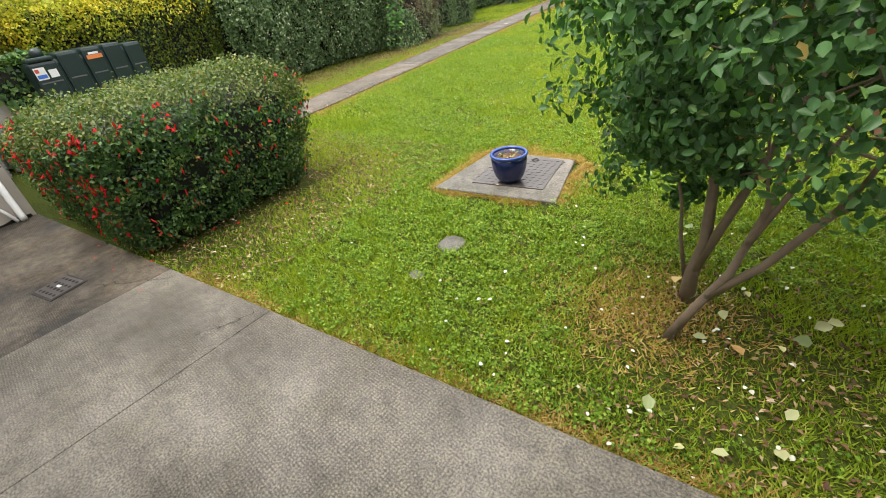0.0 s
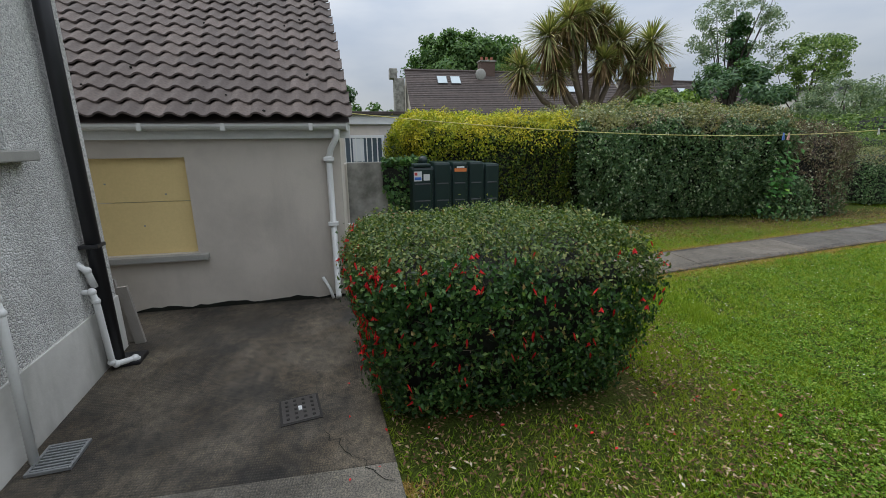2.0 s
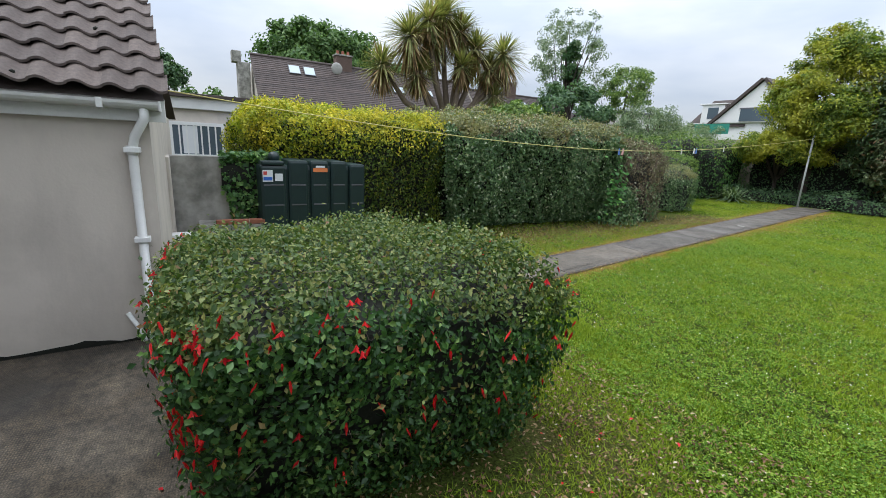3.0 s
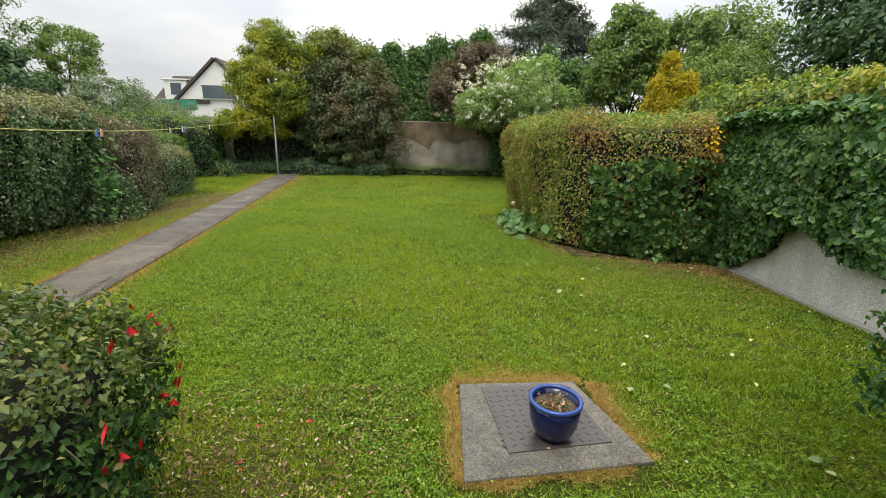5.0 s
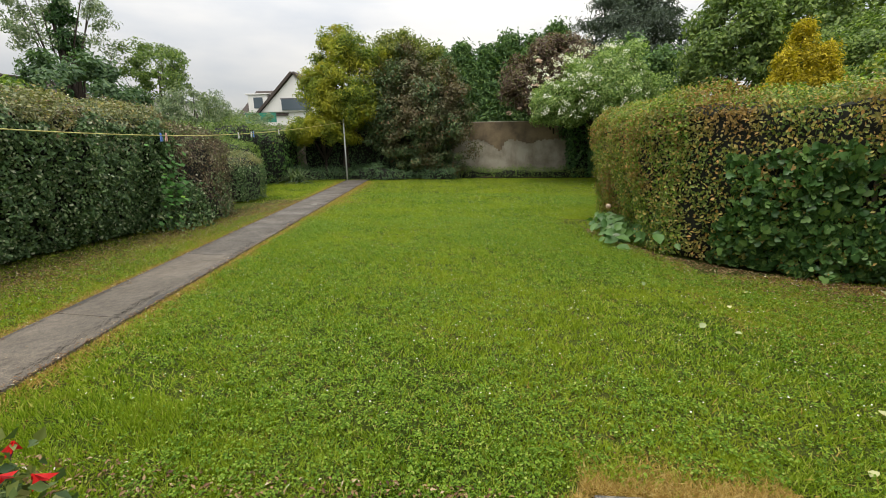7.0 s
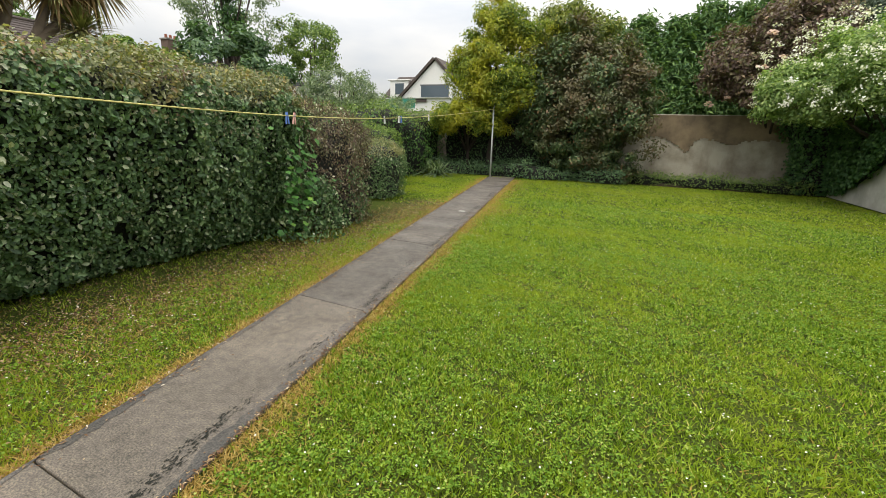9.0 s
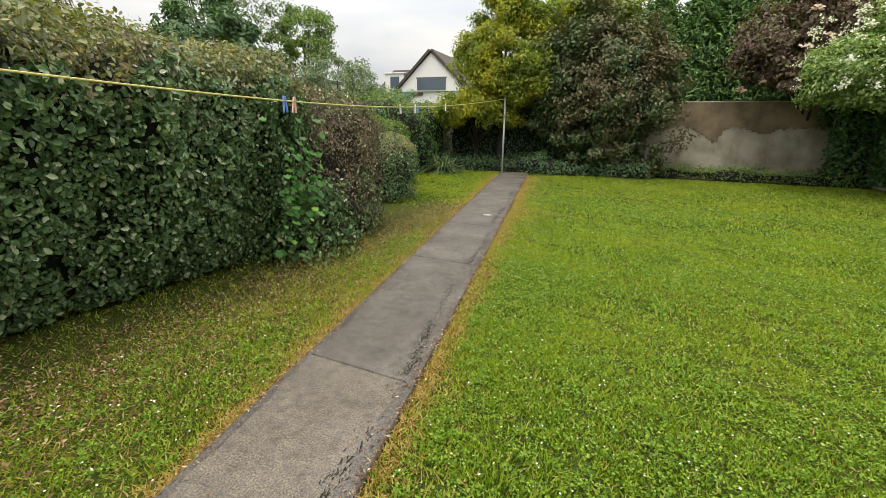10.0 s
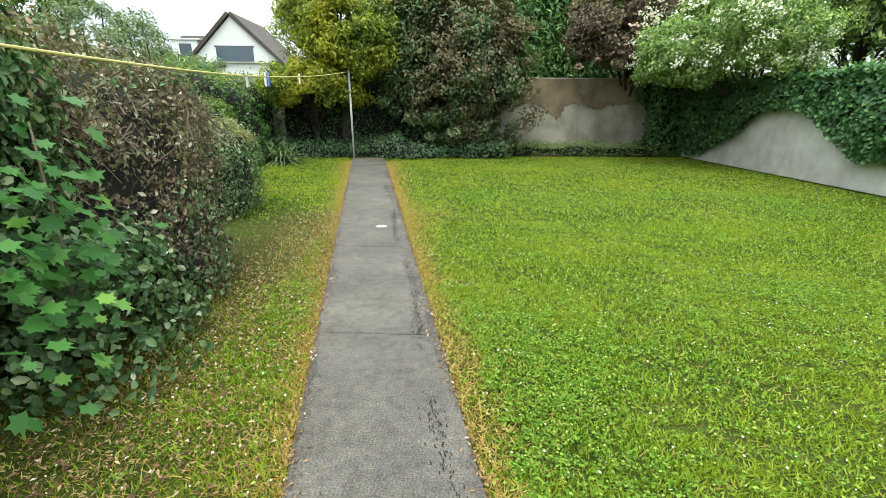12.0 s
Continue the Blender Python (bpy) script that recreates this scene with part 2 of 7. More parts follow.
# near-black: paints shade inside hedges and behind ivy; also serves dirt and moss
M_INNER = plain("shade_and_dirt_black", (0.012, 0.014, 0.008), 0.95, dirt=0.5, scale=7, bump=0.8)
M_TWIGS = plain("dead_twigs", (0.17, 0.12, 0.088), 0.95, dirt=0.6, scale=9, bump=0.9)

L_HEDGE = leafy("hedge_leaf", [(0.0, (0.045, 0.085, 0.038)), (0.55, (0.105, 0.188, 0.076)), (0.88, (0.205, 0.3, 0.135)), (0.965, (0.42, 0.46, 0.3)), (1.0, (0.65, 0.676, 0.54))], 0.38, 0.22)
# paler than hedge_leaf: light from above put in, with real yellowed and browned leaves
L_HEDGETOP = leafy("grey_lit_top_leaf", [(0.0, (0.08, 0.11, 0.055)), (0.45, (0.18, 0.215, 0.125)), (0.75, (0.32, 0.34, 0.215)), (0.9, (0.40, 0.34, 0.12)), (0.96, (0.34, 0.22, 0.12)), (1.0, (0.55, 0.55, 0.45))], 0.5, 0.25, (0.26, 0.24, 0.09), 1.1)
L_GOLD = leafy("golden_privet_leaf", [(0.0, (0.16, 0.2, 0.014)), (0.45, (0.46, 0.41, 0.02)), (1.0, (0.74, 0.6, 0.05))], 0.45, 0.3, (0.2, 0.3, 0.02), 1.3)
L_GOLDLOW = leafy("golden_green_leaf", [(0.0, (0.034, 0.067, 0.01)), (0.7, (0.08, 0.121, 0.013)), (1.0, (0.229, 0.229, 0.02))], 0.45, 0.3)
L_BROWN = leafy("withered_leaf", [(0.0, (0.08, 0.052, 0.042)), (0.35, (0.18, 0.118, 0.085)), (0.6, (0.31, 0.22, 0.14)), (0.78, (0.15, 0.2, 0.09)), (0.9, (0.42, 0.37, 0.27)), (1.0, (0.6, 0.56, 0.45))], 0.7, 0.15, (0.15, 0.17, 0.08), 0.9)
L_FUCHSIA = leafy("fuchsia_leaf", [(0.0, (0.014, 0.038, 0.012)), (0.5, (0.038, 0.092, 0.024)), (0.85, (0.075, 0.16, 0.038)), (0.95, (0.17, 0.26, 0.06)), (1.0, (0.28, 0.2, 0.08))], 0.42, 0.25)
# sky light on the bush top, put into the colour, plus yellowish tips
L_FUCHSIALIT = leafy("fuchsia_lit_top_leaf", [(0.0, (0.035, 0.07, 0.022)), (0.5, (0.09, 0.14, 0.04)), (0.85, (0.19, 0.225, 0.07)), (0.975, (0.27, 0.26, 0.09)), (1.0, (0.202, 0.097, 0.06))], 0.5, 0.25)
L_ROSE = leafy("shrub_leaf", [(0.0, (0.028, 0.082, 0.026)), (0.6, (0.058, 0.145, 0.044)), (0.96, (0.11, 0.23, 0.07)), (0.995, (0.16, 0.28, 0.08)), (1.0, (0.45, 0.28, 0.1))], 0.4, 0.3)
L_MAPLE = leafy("maple_leaf", [(0.0, (0.044, 0.14, 0.031)), (0.85, (0.088, 0.234, 0.046)), (1.0, (0.244, 0.421, 0.062))], 0.45, 0.35)
L_IVY = leafy("ivy_leaf", [(0.0, (0.032, 0.085, 0.026)), (0.6, (0.075, 0.165, 0.047)), (0.97, (0.16, 0.27, 0.075)), (0.993, (0.22, 0.33, 0.1)), (1.0, (0.45, 0.3, 0.12))], 0.36)
L_DARKIVY = leafy("dark_ivy_leaf", [(0.0, (0.038, 0.097, 0.038)), (0.7, (0.081, 0.178, 0.066)), (1.0, (0.164, 0.301, 0.109))], 0.4)
L_PRIVET = leafy("privet_leaf", [(0.0, (0.084, 0.167, 0.026)), (0.6, (0.168, 0.283, 0.04)), (1.0, (0.337, 0.425, 0.066))], 0.42, 0.3)
L_BRAMBLE = leafy("bramble_leaf", [(0.0, (0.13, 0.18, 0.03)), (0.6, (0.27, 0.32, 0.055)), (1.0, (0.48, 0.44, 0.12))], 0.5, 0.3, (0.4, 0.33, 0.06), 1.3)
L_MIXED = leafy("mixed_hedge_leaf", [(0.0, (0.072, 0.134, 0.036)), (0.5, (0.215, 0.287, 0.072)), (0.85, (0.448, 0.376, 0.108)), (1.0, (0.573, 0.305, 0.108))], 0.5, 0.25, (0.32, 0.15, 0.06), 0.9)
L_GOLDTREE = leafy("golden_tree_leaf", [(0.0, (0.065, 0.11, 0.02)), (0.5, (0.15, 0.22, 0.032)), (0.88, (0.26, 0.32, 0.038)), (1.0, (0.46, 0.44, 0.04))], 0.5, 0.3, (0.42, 0.38, 0.025), 0.9)
L_OLIVE = leafy("olive_leaf", [(0.0, (0.075, 0.105, 0.022)), (0.6, (0.18, 0.225, 0.045)), (1.0, (0.3, 0.3, 0.06))], 0.5, 0.25)
L_REDSHRUB = leafy("red_berry_leaf", [(0.0, (0.04, 0.07, 0.03)), (0.6, (0.095, 0.155, 0.062)), (0.86, (0.16, 0.21, 0.09)), (1.0, (0.24, 0.11, 0.06))], 0.45, 0.2, (0.15, 0.1, 0.06), 0.75)
L_CONIFER = leafy("conifer_spray", [(0.0, (0.045, 0.11, 0.04)), (0.7, (0.112, 0.207, 0.064)), (1.0, (0.198, 0.315, 0.09))], 0.6, 0.15)
# distance haze over the far cedars is mixed into these lighter stops
L_DARKCON = leafy("hazy_dark_conifer", [(0.0, (0.04, 0.065, 0.048)), (1.0, (0.1, 0.135, 0.092))], 0.6, 0.1)
L_COPPER = leafy("copper_leaf", [(0.0, (0.075, 0.05, 0.042)), (0.6, (0.15, 0.1, 0.075)), (0.85, (0.17, 0.18, 0.085)), (1.0, (0.28, 0.18, 0.13))], 0.5, 0.2)
L_GREEN = leafy("broad_leaf", [(0.0, (0.06, 0.11, 0.03)), (0.6, (0.145, 0.225, 0.058)), (1.0, (0.28, 0.36, 0.1))], 0.5, 0.3)
L_MOCK = leafy("pale_shrub_leaf", [(0.0, (0.09, 0.16, 0.05)), (0.6, (0.22, 0.32, 0.1)), (1.0, (0.38, 0.46, 0.18))], 0.5, 0.35)
L_FAR = leafy("far_leaf", [(0.0, (0.05, 0.11, 0.033)), (1.0, (0.14, 0.23, 0.065))], 0.6, 0.2)
L_DARKTREE = leafy("dark_tree_leaf", [(0.0, (0.04, 0.09, 0.042)), (0.8, (0.095, 0.17, 0.072)), (1.0, (0.17, 0.26, 0.11))], 0.5, 0.2)
L_GREY = leafy("grey_green_leaf", [(0.0, (0.091, 0.143, 0.078)), (0.6, (0.195, 0.26, 0.156)), (1.0, (0.351, 0.403, 0.26))], 0.55, 0.25)
L_GOLDCON = leafy("golden_conifer", [(0.0, (0.2, 0.18, 0.015)), (0.6, (0.5, 0.4, 0.025)), (1.0, (0.68, 0.54, 0.05))], 0.55, 0.25)
L_PALM = leafy("sword_leaf", [(0.0, (0.13, 0.155, 0.055)), (0.6, (0.31, 0.32, 0.125)), (1.0, (0.52, 0.45, 0.22))], 0.5, 0.2)
L_PALMDEAD = leafy("dead_sword_leaf", [(0.0, (0.16, 0.10, 0.05)), (1.0, (0.33, 0.22, 0.10))], 0.7, 0.15)
L_YUCCA = leafy("strap_leaf", [(0.0, (0.06, 0.11, 0.05)), (1.0, (0.18, 0.24, 0.11))], 0.5, 0.2)
L_BERGENIA = leafy("broad_bedding_leaf", [(0.0, (0.06, 0.14, 0.04)), (0.9, (0.13, 0.24, 0.07)), (1.0, (0.35, 0.4, 0.3))], 0.4, 0.25)
P_RED = leafy("red_petal", [(0.0, (0.45, 0.008, 0.015)), (1.0, (0.8, 0.03, 0.03))], 0.4, 0.25)
P_PURPLE = leafy("purple_petal", [(0.0, (0.12, 0.01, 0.12)), (1.0, (0.25, 0.02, 0.2))], 0.4, 0.2)
P_WHITE = leafy("white_petal", [(0.0, (0.6, 0.58, 0.5)), (1.0, (0.82, 0.82, 0.78))], 0.5, 0.25)
P_PINK = leafy("pale_pink_petal", [(0.0, (0.5, 0.34, 0.28)), (1.0, (0.68, 0.52, 0.44))], 0.5, 0.25)
P_YELLOW = leafy("yellow_petal", [(0.0, (0.65, 0.38, 0.01)), (1.0, (0.8, 0.6, 0.03))], 0.5, 0.25)
L_GRASS = leafy("grass_blade", [(0.0, (0.04, 0.08, 0.008)), (0.3, (0.12, 0.205, 0.014)), (0.7, (0.235, 0.34, 0.03)), (0.92, (0.37, 0.45, 0.065)), (1.0, (0.52, 0.46, 0.17))], 0.5, 0.35, (0.29, 0.35, 0.032), 0.55, gloss=0.1)
L_CLOVER = leafy("clover_leaf", [(0.0, (0.06, 0.13, 0.014)), (0.6, (0.145, 0.255, 0.026)), (0.95, (0.25, 0.36, 0.05)), (1.0, (0.38, 0.44, 0.13))], 0.55, 0.3, gloss=0.12)
L_STRAW = leafy("dry_grass", [(0.0, (0.23, 0.14, 0.036)), (0.6, (0.39, 0.265, 0.075)), (1.0, (0.53, 0.41, 0.17))], 0.7, 0.2, gloss=0.1)
L_FALLEN = leafy("pale_fallen_leaf", [(0.0, (0.22, 0.3, 0.13)), (0.5, (0.4, 0.42, 0.22)), (0.85, (0.6, 0.55, 0.25)), (1.0, (0.5, 0.25, 0.08))], 0.6, 0.2)
L_LITTER = leafy("fallen_leaf", [(0.0, (0.07, 0.035, 0.02)), (0.5, (0.16, 0.085, 0.04)), (0.85, (0.30, 0.2, 0.10)), (0.97, (0.45, 0.35, 0.22)), (1.0, (0.6, 0.55, 0.45))], 0.7, 0.1)


def ground_mat():
    m, nt, b = nodes_of("lawn_soil")
    g = ramp(nt, noise_tex(nt, 0.55, 5, 0.6), [(0.36, (0.045, 0.066, 0.012)), (0.55, (0.062, 0.08, 0.016)), (0.7, (0.085, 0.085, 0.024))])
    fine = ramp(nt, noise_tex(nt, 60, 4), [(0.32, (0.3, 0.28, 0.24)), (0.62, (1.2, 1.2, 1.1))])
    nt.links.new(mixed(nt, 0.9, g, fine, "MULTIPLY"), b.inputs["Base Color"])
    b.inputs["Roughness"].default_value = 0.95
    b.inputs["Specular IOR Level"].default_value = 0.08
    bumped(nt, b, noise_tex(nt, 90, 4), 0.8, 0.02)
    return m


M_GROUND = ground_mat()


# ---- mesh helpers ----
def mesh_np(name, verts, k):
    """A mesh of equal k-cornered faces that share no corners."""
    verts = np.ascontiguousarray(verts, dtype=np.float32).reshape(-1, 3)
    n = len(verts)
    me = bpy.data.meshes.new(name)
    me.vertices.add(n)
    me.vertices.foreach_set("co", verts.ravel())
    me.loops.add(n)
    me.loops.foreach_set("vertex_index", np.arange(n, dtype=np.int32))
    me.polygons.add(n // k)
    me.polygons.foreach_set("loop_start", np.arange(0, n, k, dtype=np.int32))
    me.update(calc_edges=True)
    return me


def indexed(name, verts, faces):
    """A mesh of equal faces given by corner numbers."""
    verts = np.ascontiguousarray(verts, dtype=np.float32).reshape(-1, 3)
    faces = np.ascontiguousarray(faces, dtype=np.int32)
    me = bpy.data.meshes.new(name)
    me.vertices.add(len(verts))
    me.vertices.foreach_set("co", verts.ravel())
    me.loops.add(faces.size)
    me.loops.foreach_set("vertex_index", faces.ravel())
    me.polygons.add(len(faces))
    me.polygons.foreach_set("loop_start", np.arange(0, faces.size, faces.shape[1], dtype=np.int32))
    me.update(calc_edges=True)
    return me


def placed(name, me, material, parent=None, label="", smooth=False):
    if isinstance(me, bmesh.types.BMesh):
        bm = me
        me = bpy.data.meshes.new(name)
        bm.normal_update()
        bm.to_mesh(me)
        bm.free()
    if material and not me.materials:
        me.materials.append(material)
    if smooth:
        me.polygons.foreach_set("use_smooth", [True] * len(me.polygons))
    ob = new(name, me)
    if parent:
        ob.parent = parent
    if label:
        ob["label"] = label
    return ob


JOINED = ("foliage", "blossom", "stalks", "crown", "leaves", "twigs", "flower", "dead_leaves", "seedling", "leaf_head", "hips", "moss", "crack")


def part(name, bm, material, parent, label="", smooth=False):
    ob = placed(name, bm, material, parent, label, smooth)
    if any(k in name for k in JOINED):
        ob["kind"] = "stuff"
    return ob


def thing(name, label, category, group="", at=(0, 0, 0), kind=""):
    ob = new(name)
    ob.empty_display_size = 0.1
    ob.location = at
    return tagged(ob, label, category, group, kind)


def box(bm, lo, hi, bevel=0.0, m=None):
    c = [(a + b) / 2 for a, b in zip(lo, hi)]
    s = [b - a for a, b in zip(lo, hi)]
    mat = Matrix.Translation(c) @ Matrix.Diagonal((*s, 1))
    r = bmesh.ops.create_cube(bm, size=1, matrix=(m @ mat) if m else mat)
    if bevel:
        edges = list({e for v in r["verts"] for e in v.link_edges})
        bmesh.ops.bevel(bm, geom=edges, offset=bevel, segments=2, affect="EDGES", profile=0.6)
    return bm


def boxed(lo, hi, bevel=0.0, m=None):
    return box(bmesh.new(), lo, hi, bevel, m)


def tube(points, radii, sides=10, bm=None, cap=True):
    """A round tube along points; radii one number or one for each point."""
    bm = bm or bmesh.new()
    pts = [Vector(p) for p in points]
    if isinstance(radii, (int, float)):
        radii = [radii] * len(pts)
    rings, ref = [], None
    for i, p in enumerate(pts):
        d = (pts[min(i + 1, len(pts) - 1)] - pts[max(i - 1, 0)]).normalized()
        if ref is None:
            ref = Vector((0, 0, 1)) if abs(d.z) < 0.8 else Vector((1, 0, 0))
        a = (ref - d * ref.dot(d)).normalized()
        ref = a
        b = d.cross(a)
        rings.append([bm.verts.new(p + (a * math.cos(2 * math.pi * j / sides) + b * math.sin(2 * math.pi * j / sides)) * radii[i]) for j in range(sides)])
    for r0, r1 in zip(rings, rings[1:]):
        for j in range(sides):
            bm.faces.new((r0[j], r0[(j + 1) % sides], r1[(j + 1) % sides], r1[j]))
    if cap:
        bm.faces.new(rings[0][::-1])
        bm.faces.new(rings[-1])
    return bm


def lathe(profile, sides=40, bm=None, closed=False):
    bm = bm or bmesh.new()
    rings = [[bm.verts.new((r * math.cos(2 * math.pi * j / sides), r * math.sin(2 * math.pi * j / sides), z)) for j in range(sides)] for r, z in profile]
    for r0, r1 in zip(rings, rings[1:]):
        for j in range(sides):
            bm.faces.new((r0[j], r0[(j + 1) % sides], r1[(j + 1) % sides], r1[j]))
    if closed:
        for j in range(sides):
            bm.faces.new((rings[-1][j], rings[-1][(j + 1) % sides], rings[0][(j + 1) % sides], rings[0][j]))
    else:
        bm.faces.new(rings[0][::-1])
        bm.faces.new(rings[-1])
    return bm


def prism(outline, z0, z1, bevel=0.0):
    """An upright block over a flat outline."""
    bm = bmesh.new()
    low = [bm.verts.new((x, y, z0)) for x, y in outline]
    top = [bm.verts.new((x, y, z1)) for x, y in outline]
    n = len(outline)
    bm.faces.new(low[::-1])
    f = bm.faces.new(top)
    for i in range(n):
        bm.faces.new((low[i], low[(i + 1) % n], top[(i + 1) % n], top[i]))
    bmesh.ops.recalc_face_normals(bm, faces=bm.faces)
    if bevel:
        bmesh.ops.bevel(bm, geom=list(f.edges), offset=bevel, segments=2, affect="EDGES", profile=0.5)
    return bm


# ---- foliage helpers ----
def wob(p, scale, seed):
    """Smooth pseudo-noise in -1..1 over points p."""
    r = np.random.default_rng(seed)
    out = np.zeros(len(p))
    for i in range(6):
        k = r.normal(size=3)
        k *= scale * (1 + 0.45 * i) / np.linalg.norm(k)
        out += np.sin(p @ k + r.uniform(0, 6.3)) / (1 + 0.35 * i)
    return out / 3.0


def unit(v):
    return v / np.maximum(np.linalg.norm(v, axis=-1, keepdims=True), 1e-9)


def leaf_mesh(name, p, nrm, size, ratio=0.5, droop=0.3, jitter=0.8, fold=0.18, shaped=False):
    """Folded leaves at points p that face about nrm. size: one length for each leaf. shaped: rounder, six corners, or lobed for "ivy"."""
    n = len(p)
    nn = unit(nrm + rng.normal(size=(n, 3)) * jitter * 0.6)
    d = rng.normal(size=(n, 3)) + np.array([0, 0, -droop * 2])
    d = unit(d - nn * np.sum(d * nn, axis=1, keepdims=True))
    s = np.cross(nn, d)
    L = size[:, None]
    W = L * ratio * 0.5
    up = nn * L * fold
    base, tip = p - d * L * 0.5, p + d * L * 0.5 - nn * L * 0.08
    if not shaped:
        v = np.stack([base, p + s * W + up * 0.6, tip, p - s * W + up * 0.6], axis=1)
        f = np.arange(n)[:, None] * 4
        faces = np.concatenate([f + [0, 1, 2], f + [0, 2, 3]])
    elif shaped == "ivy":
        w = L * ratio * 0.5
        v = np.stack([base] + [p + d * L * along + s * w * wide + up * abs(wide) * 0.6 for along, wide in ((-0.42, 0.7), (-0.12, 1.0), (0.02, 0.52), (0.24, 0.62))] + [tip] + [p + d * L * along - s * w * wide + up * abs(wide) * 0.6 for along, wide in ((0.24, 0.62), (0.02, 0.52), (-0.12, 1.0), (-0.42, 0.7))], axis=1)
        f = np.arange(n)[:, None] * 10
        faces = np.concatenate([f + [0, i, i + 1] for i in range(1, 9)])
    else:
        a, b = p - d * L * 0.18, p + d * L * 0.2
        v = np.stack([base, a + s * W + up * 0.7, b + s * W * 0.8 + up * 0.5, tip, b - s * W * 0.8 + up * 0.5, a - s * W + up * 0.7], axis=1)
        f = np.arange(n)[:, None] * 6
        faces = np.concatenate([f + [0, 1, 2], f + [0, 2, 3], f + [0, 3, 4], f + [0, 4, 5]])
    return indexed(name, v, faces)


def round_box(n, lo, hi, rnd, bulge, seed, depth=0.05, shoots=0.02, faces=(1, 1, 1, 1, 1, 0.001), sparse=1.25):
    """Points and outward directions over a clipped hedge: a box with rounded edges and an uneven face. faces: the share of leaves on +x, -x, +y, -y, top, bottom."""
    lo, hi = np.array(lo, float), np.array(hi, float)
    c, h = (lo + hi) / 2, (hi - lo) / 2
    area = np.array([h[1] * h[2], h[1] * h[2], h[0] * h[2], h[0] * h[2], h[0] * h[1], h[0] * h[1]]) * np.array(faces)
    face = rng.choice(6, n, p=area / area.sum())
    q = rng.uniform(-1, 1, (n, 3)) * h
    for i, (ax, sg) in enumerate(((0, 1), (0, -1), (1, 1), (1, -1), (2, 1), (2, -1))):
        q[face == i, ax] = sg * h[ax]
    inner = np.maximum(h - rnd, 0.01)
    core = np.clip(q, -inner, inner)
    d = unit(q - core)
    p = c + core + d * rnd
    amount = bulge * wob(p, 2.2, seed) + bulge * 0.55 * wob(p, 6.0, seed + 1) + bulge * 0.4 * wob(p, 13.0, seed + 2) + depth * 0.55 * wob(p, 27.0, seed + 3) - rng.exponential(depth, n) + rng.normal(0, depth * 0.35, n)
    shoot = rng.uniform(size=n) < shoots
    amount[shoot] += rng.exponential(0.025, shoot.sum())
    gap = wob(p, 9.0, seed + 7) + 0.6 * wob(p, 22.0, seed + 8)
    keep = rng.uniform(size=n) < np.clip(sparse + 1.3 * gap, 0.1, 1.0)
    return (p + d * amount[:, None])[keep], d[keep]


def undercut(lo, hi, amount, power=2.0):
    """A bend that draws the foot of a hedge in below its bulging face."""
    cx, cy, hx, hy = (lo[0] + hi[0]) / 2, (lo[1] + hi[1]) / 2, (hi[0] - lo[0]) / 2, (hi[1] - lo[1]) / 2

    def bend(p):
        q = np.array(p, float)
        k = amount * np.clip(1 - p[:, 2] / hi[2], 0, 1) ** power
        q[:, 0] -= k * np.clip((p[:, 0] - cx) / hx, -1, 1)
        q[:, 1] -= k * np.clip((p[:, 1] - cy) / hy, -1, 1)
        return q
    return bend


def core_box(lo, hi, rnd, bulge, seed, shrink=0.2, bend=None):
    """The near-black core of a hedge: inner shade put into a solid's colour."""
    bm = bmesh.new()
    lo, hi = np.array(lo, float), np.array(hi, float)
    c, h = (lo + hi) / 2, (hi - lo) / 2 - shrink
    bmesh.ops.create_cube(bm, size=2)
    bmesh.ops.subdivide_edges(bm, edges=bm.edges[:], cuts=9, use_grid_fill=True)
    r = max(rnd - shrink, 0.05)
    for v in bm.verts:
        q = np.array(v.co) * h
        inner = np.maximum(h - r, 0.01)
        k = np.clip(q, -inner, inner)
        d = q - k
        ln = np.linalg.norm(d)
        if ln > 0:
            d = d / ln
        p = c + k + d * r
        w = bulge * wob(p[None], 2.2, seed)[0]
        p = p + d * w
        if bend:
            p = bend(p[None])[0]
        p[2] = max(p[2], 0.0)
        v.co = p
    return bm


def clumps(n, centre, radii, count, spread, seed, low=-0.6, hollow=0.55):
    """Leaf points in many clumps over an uneven crown."""
    r = np.random.default_rng(seed)
    d = unit(r.normal(size=(count * 4, 3)))
    d = d[d[:, 2] > low][:count]
    k = r.uniform(hollow, 1.0, len(d)) ** 0.6
    lobes_n = 14
    ld = unit(r.normal(size=(lobes_n, 3)))
    ld[:, 2] = np.maximum(ld[:, 2], low * 0.8)
    lobe = np.argmax(d @ ld.T + r.normal(0, 0.12, (len(d), lobes_n)), axis=1)
    ls = r.uniform(0.5, 0.72, lobes_n)
    cc = np.array(centre) + (ld[lobe] * (1 - ls[lobe] * r.uniform(0.8, 1.2, len(d)))[:, None] + d * (k * ls[lobe] * 1.1)[:, None]) * np.array(radii)
    half = r.uniform(size=len(d)) < 0.5
    whole = np.array(centre) + d * (k * (0.9 + 0.2 * wob(d * 2.0, 1.6, seed)))[:, None] * np.array(radii)
    cc[half] = whole[half]
    sz = spread * r.uniform(0.6, 1.3, len(d))
    which = r.integers(0, len(d), n)
    off = unit(r.normal(size=(n, 3))) * (r.uniform(0, 1, n) ** 0.45)[:, None]
    p = cc[which] + off * sz[which][:, None] * np.array([1, 1, 0.75])
    return p, unit(off * 0.6 + d[which] * 0.5 + np.array([0, 0, 0.35])), cc


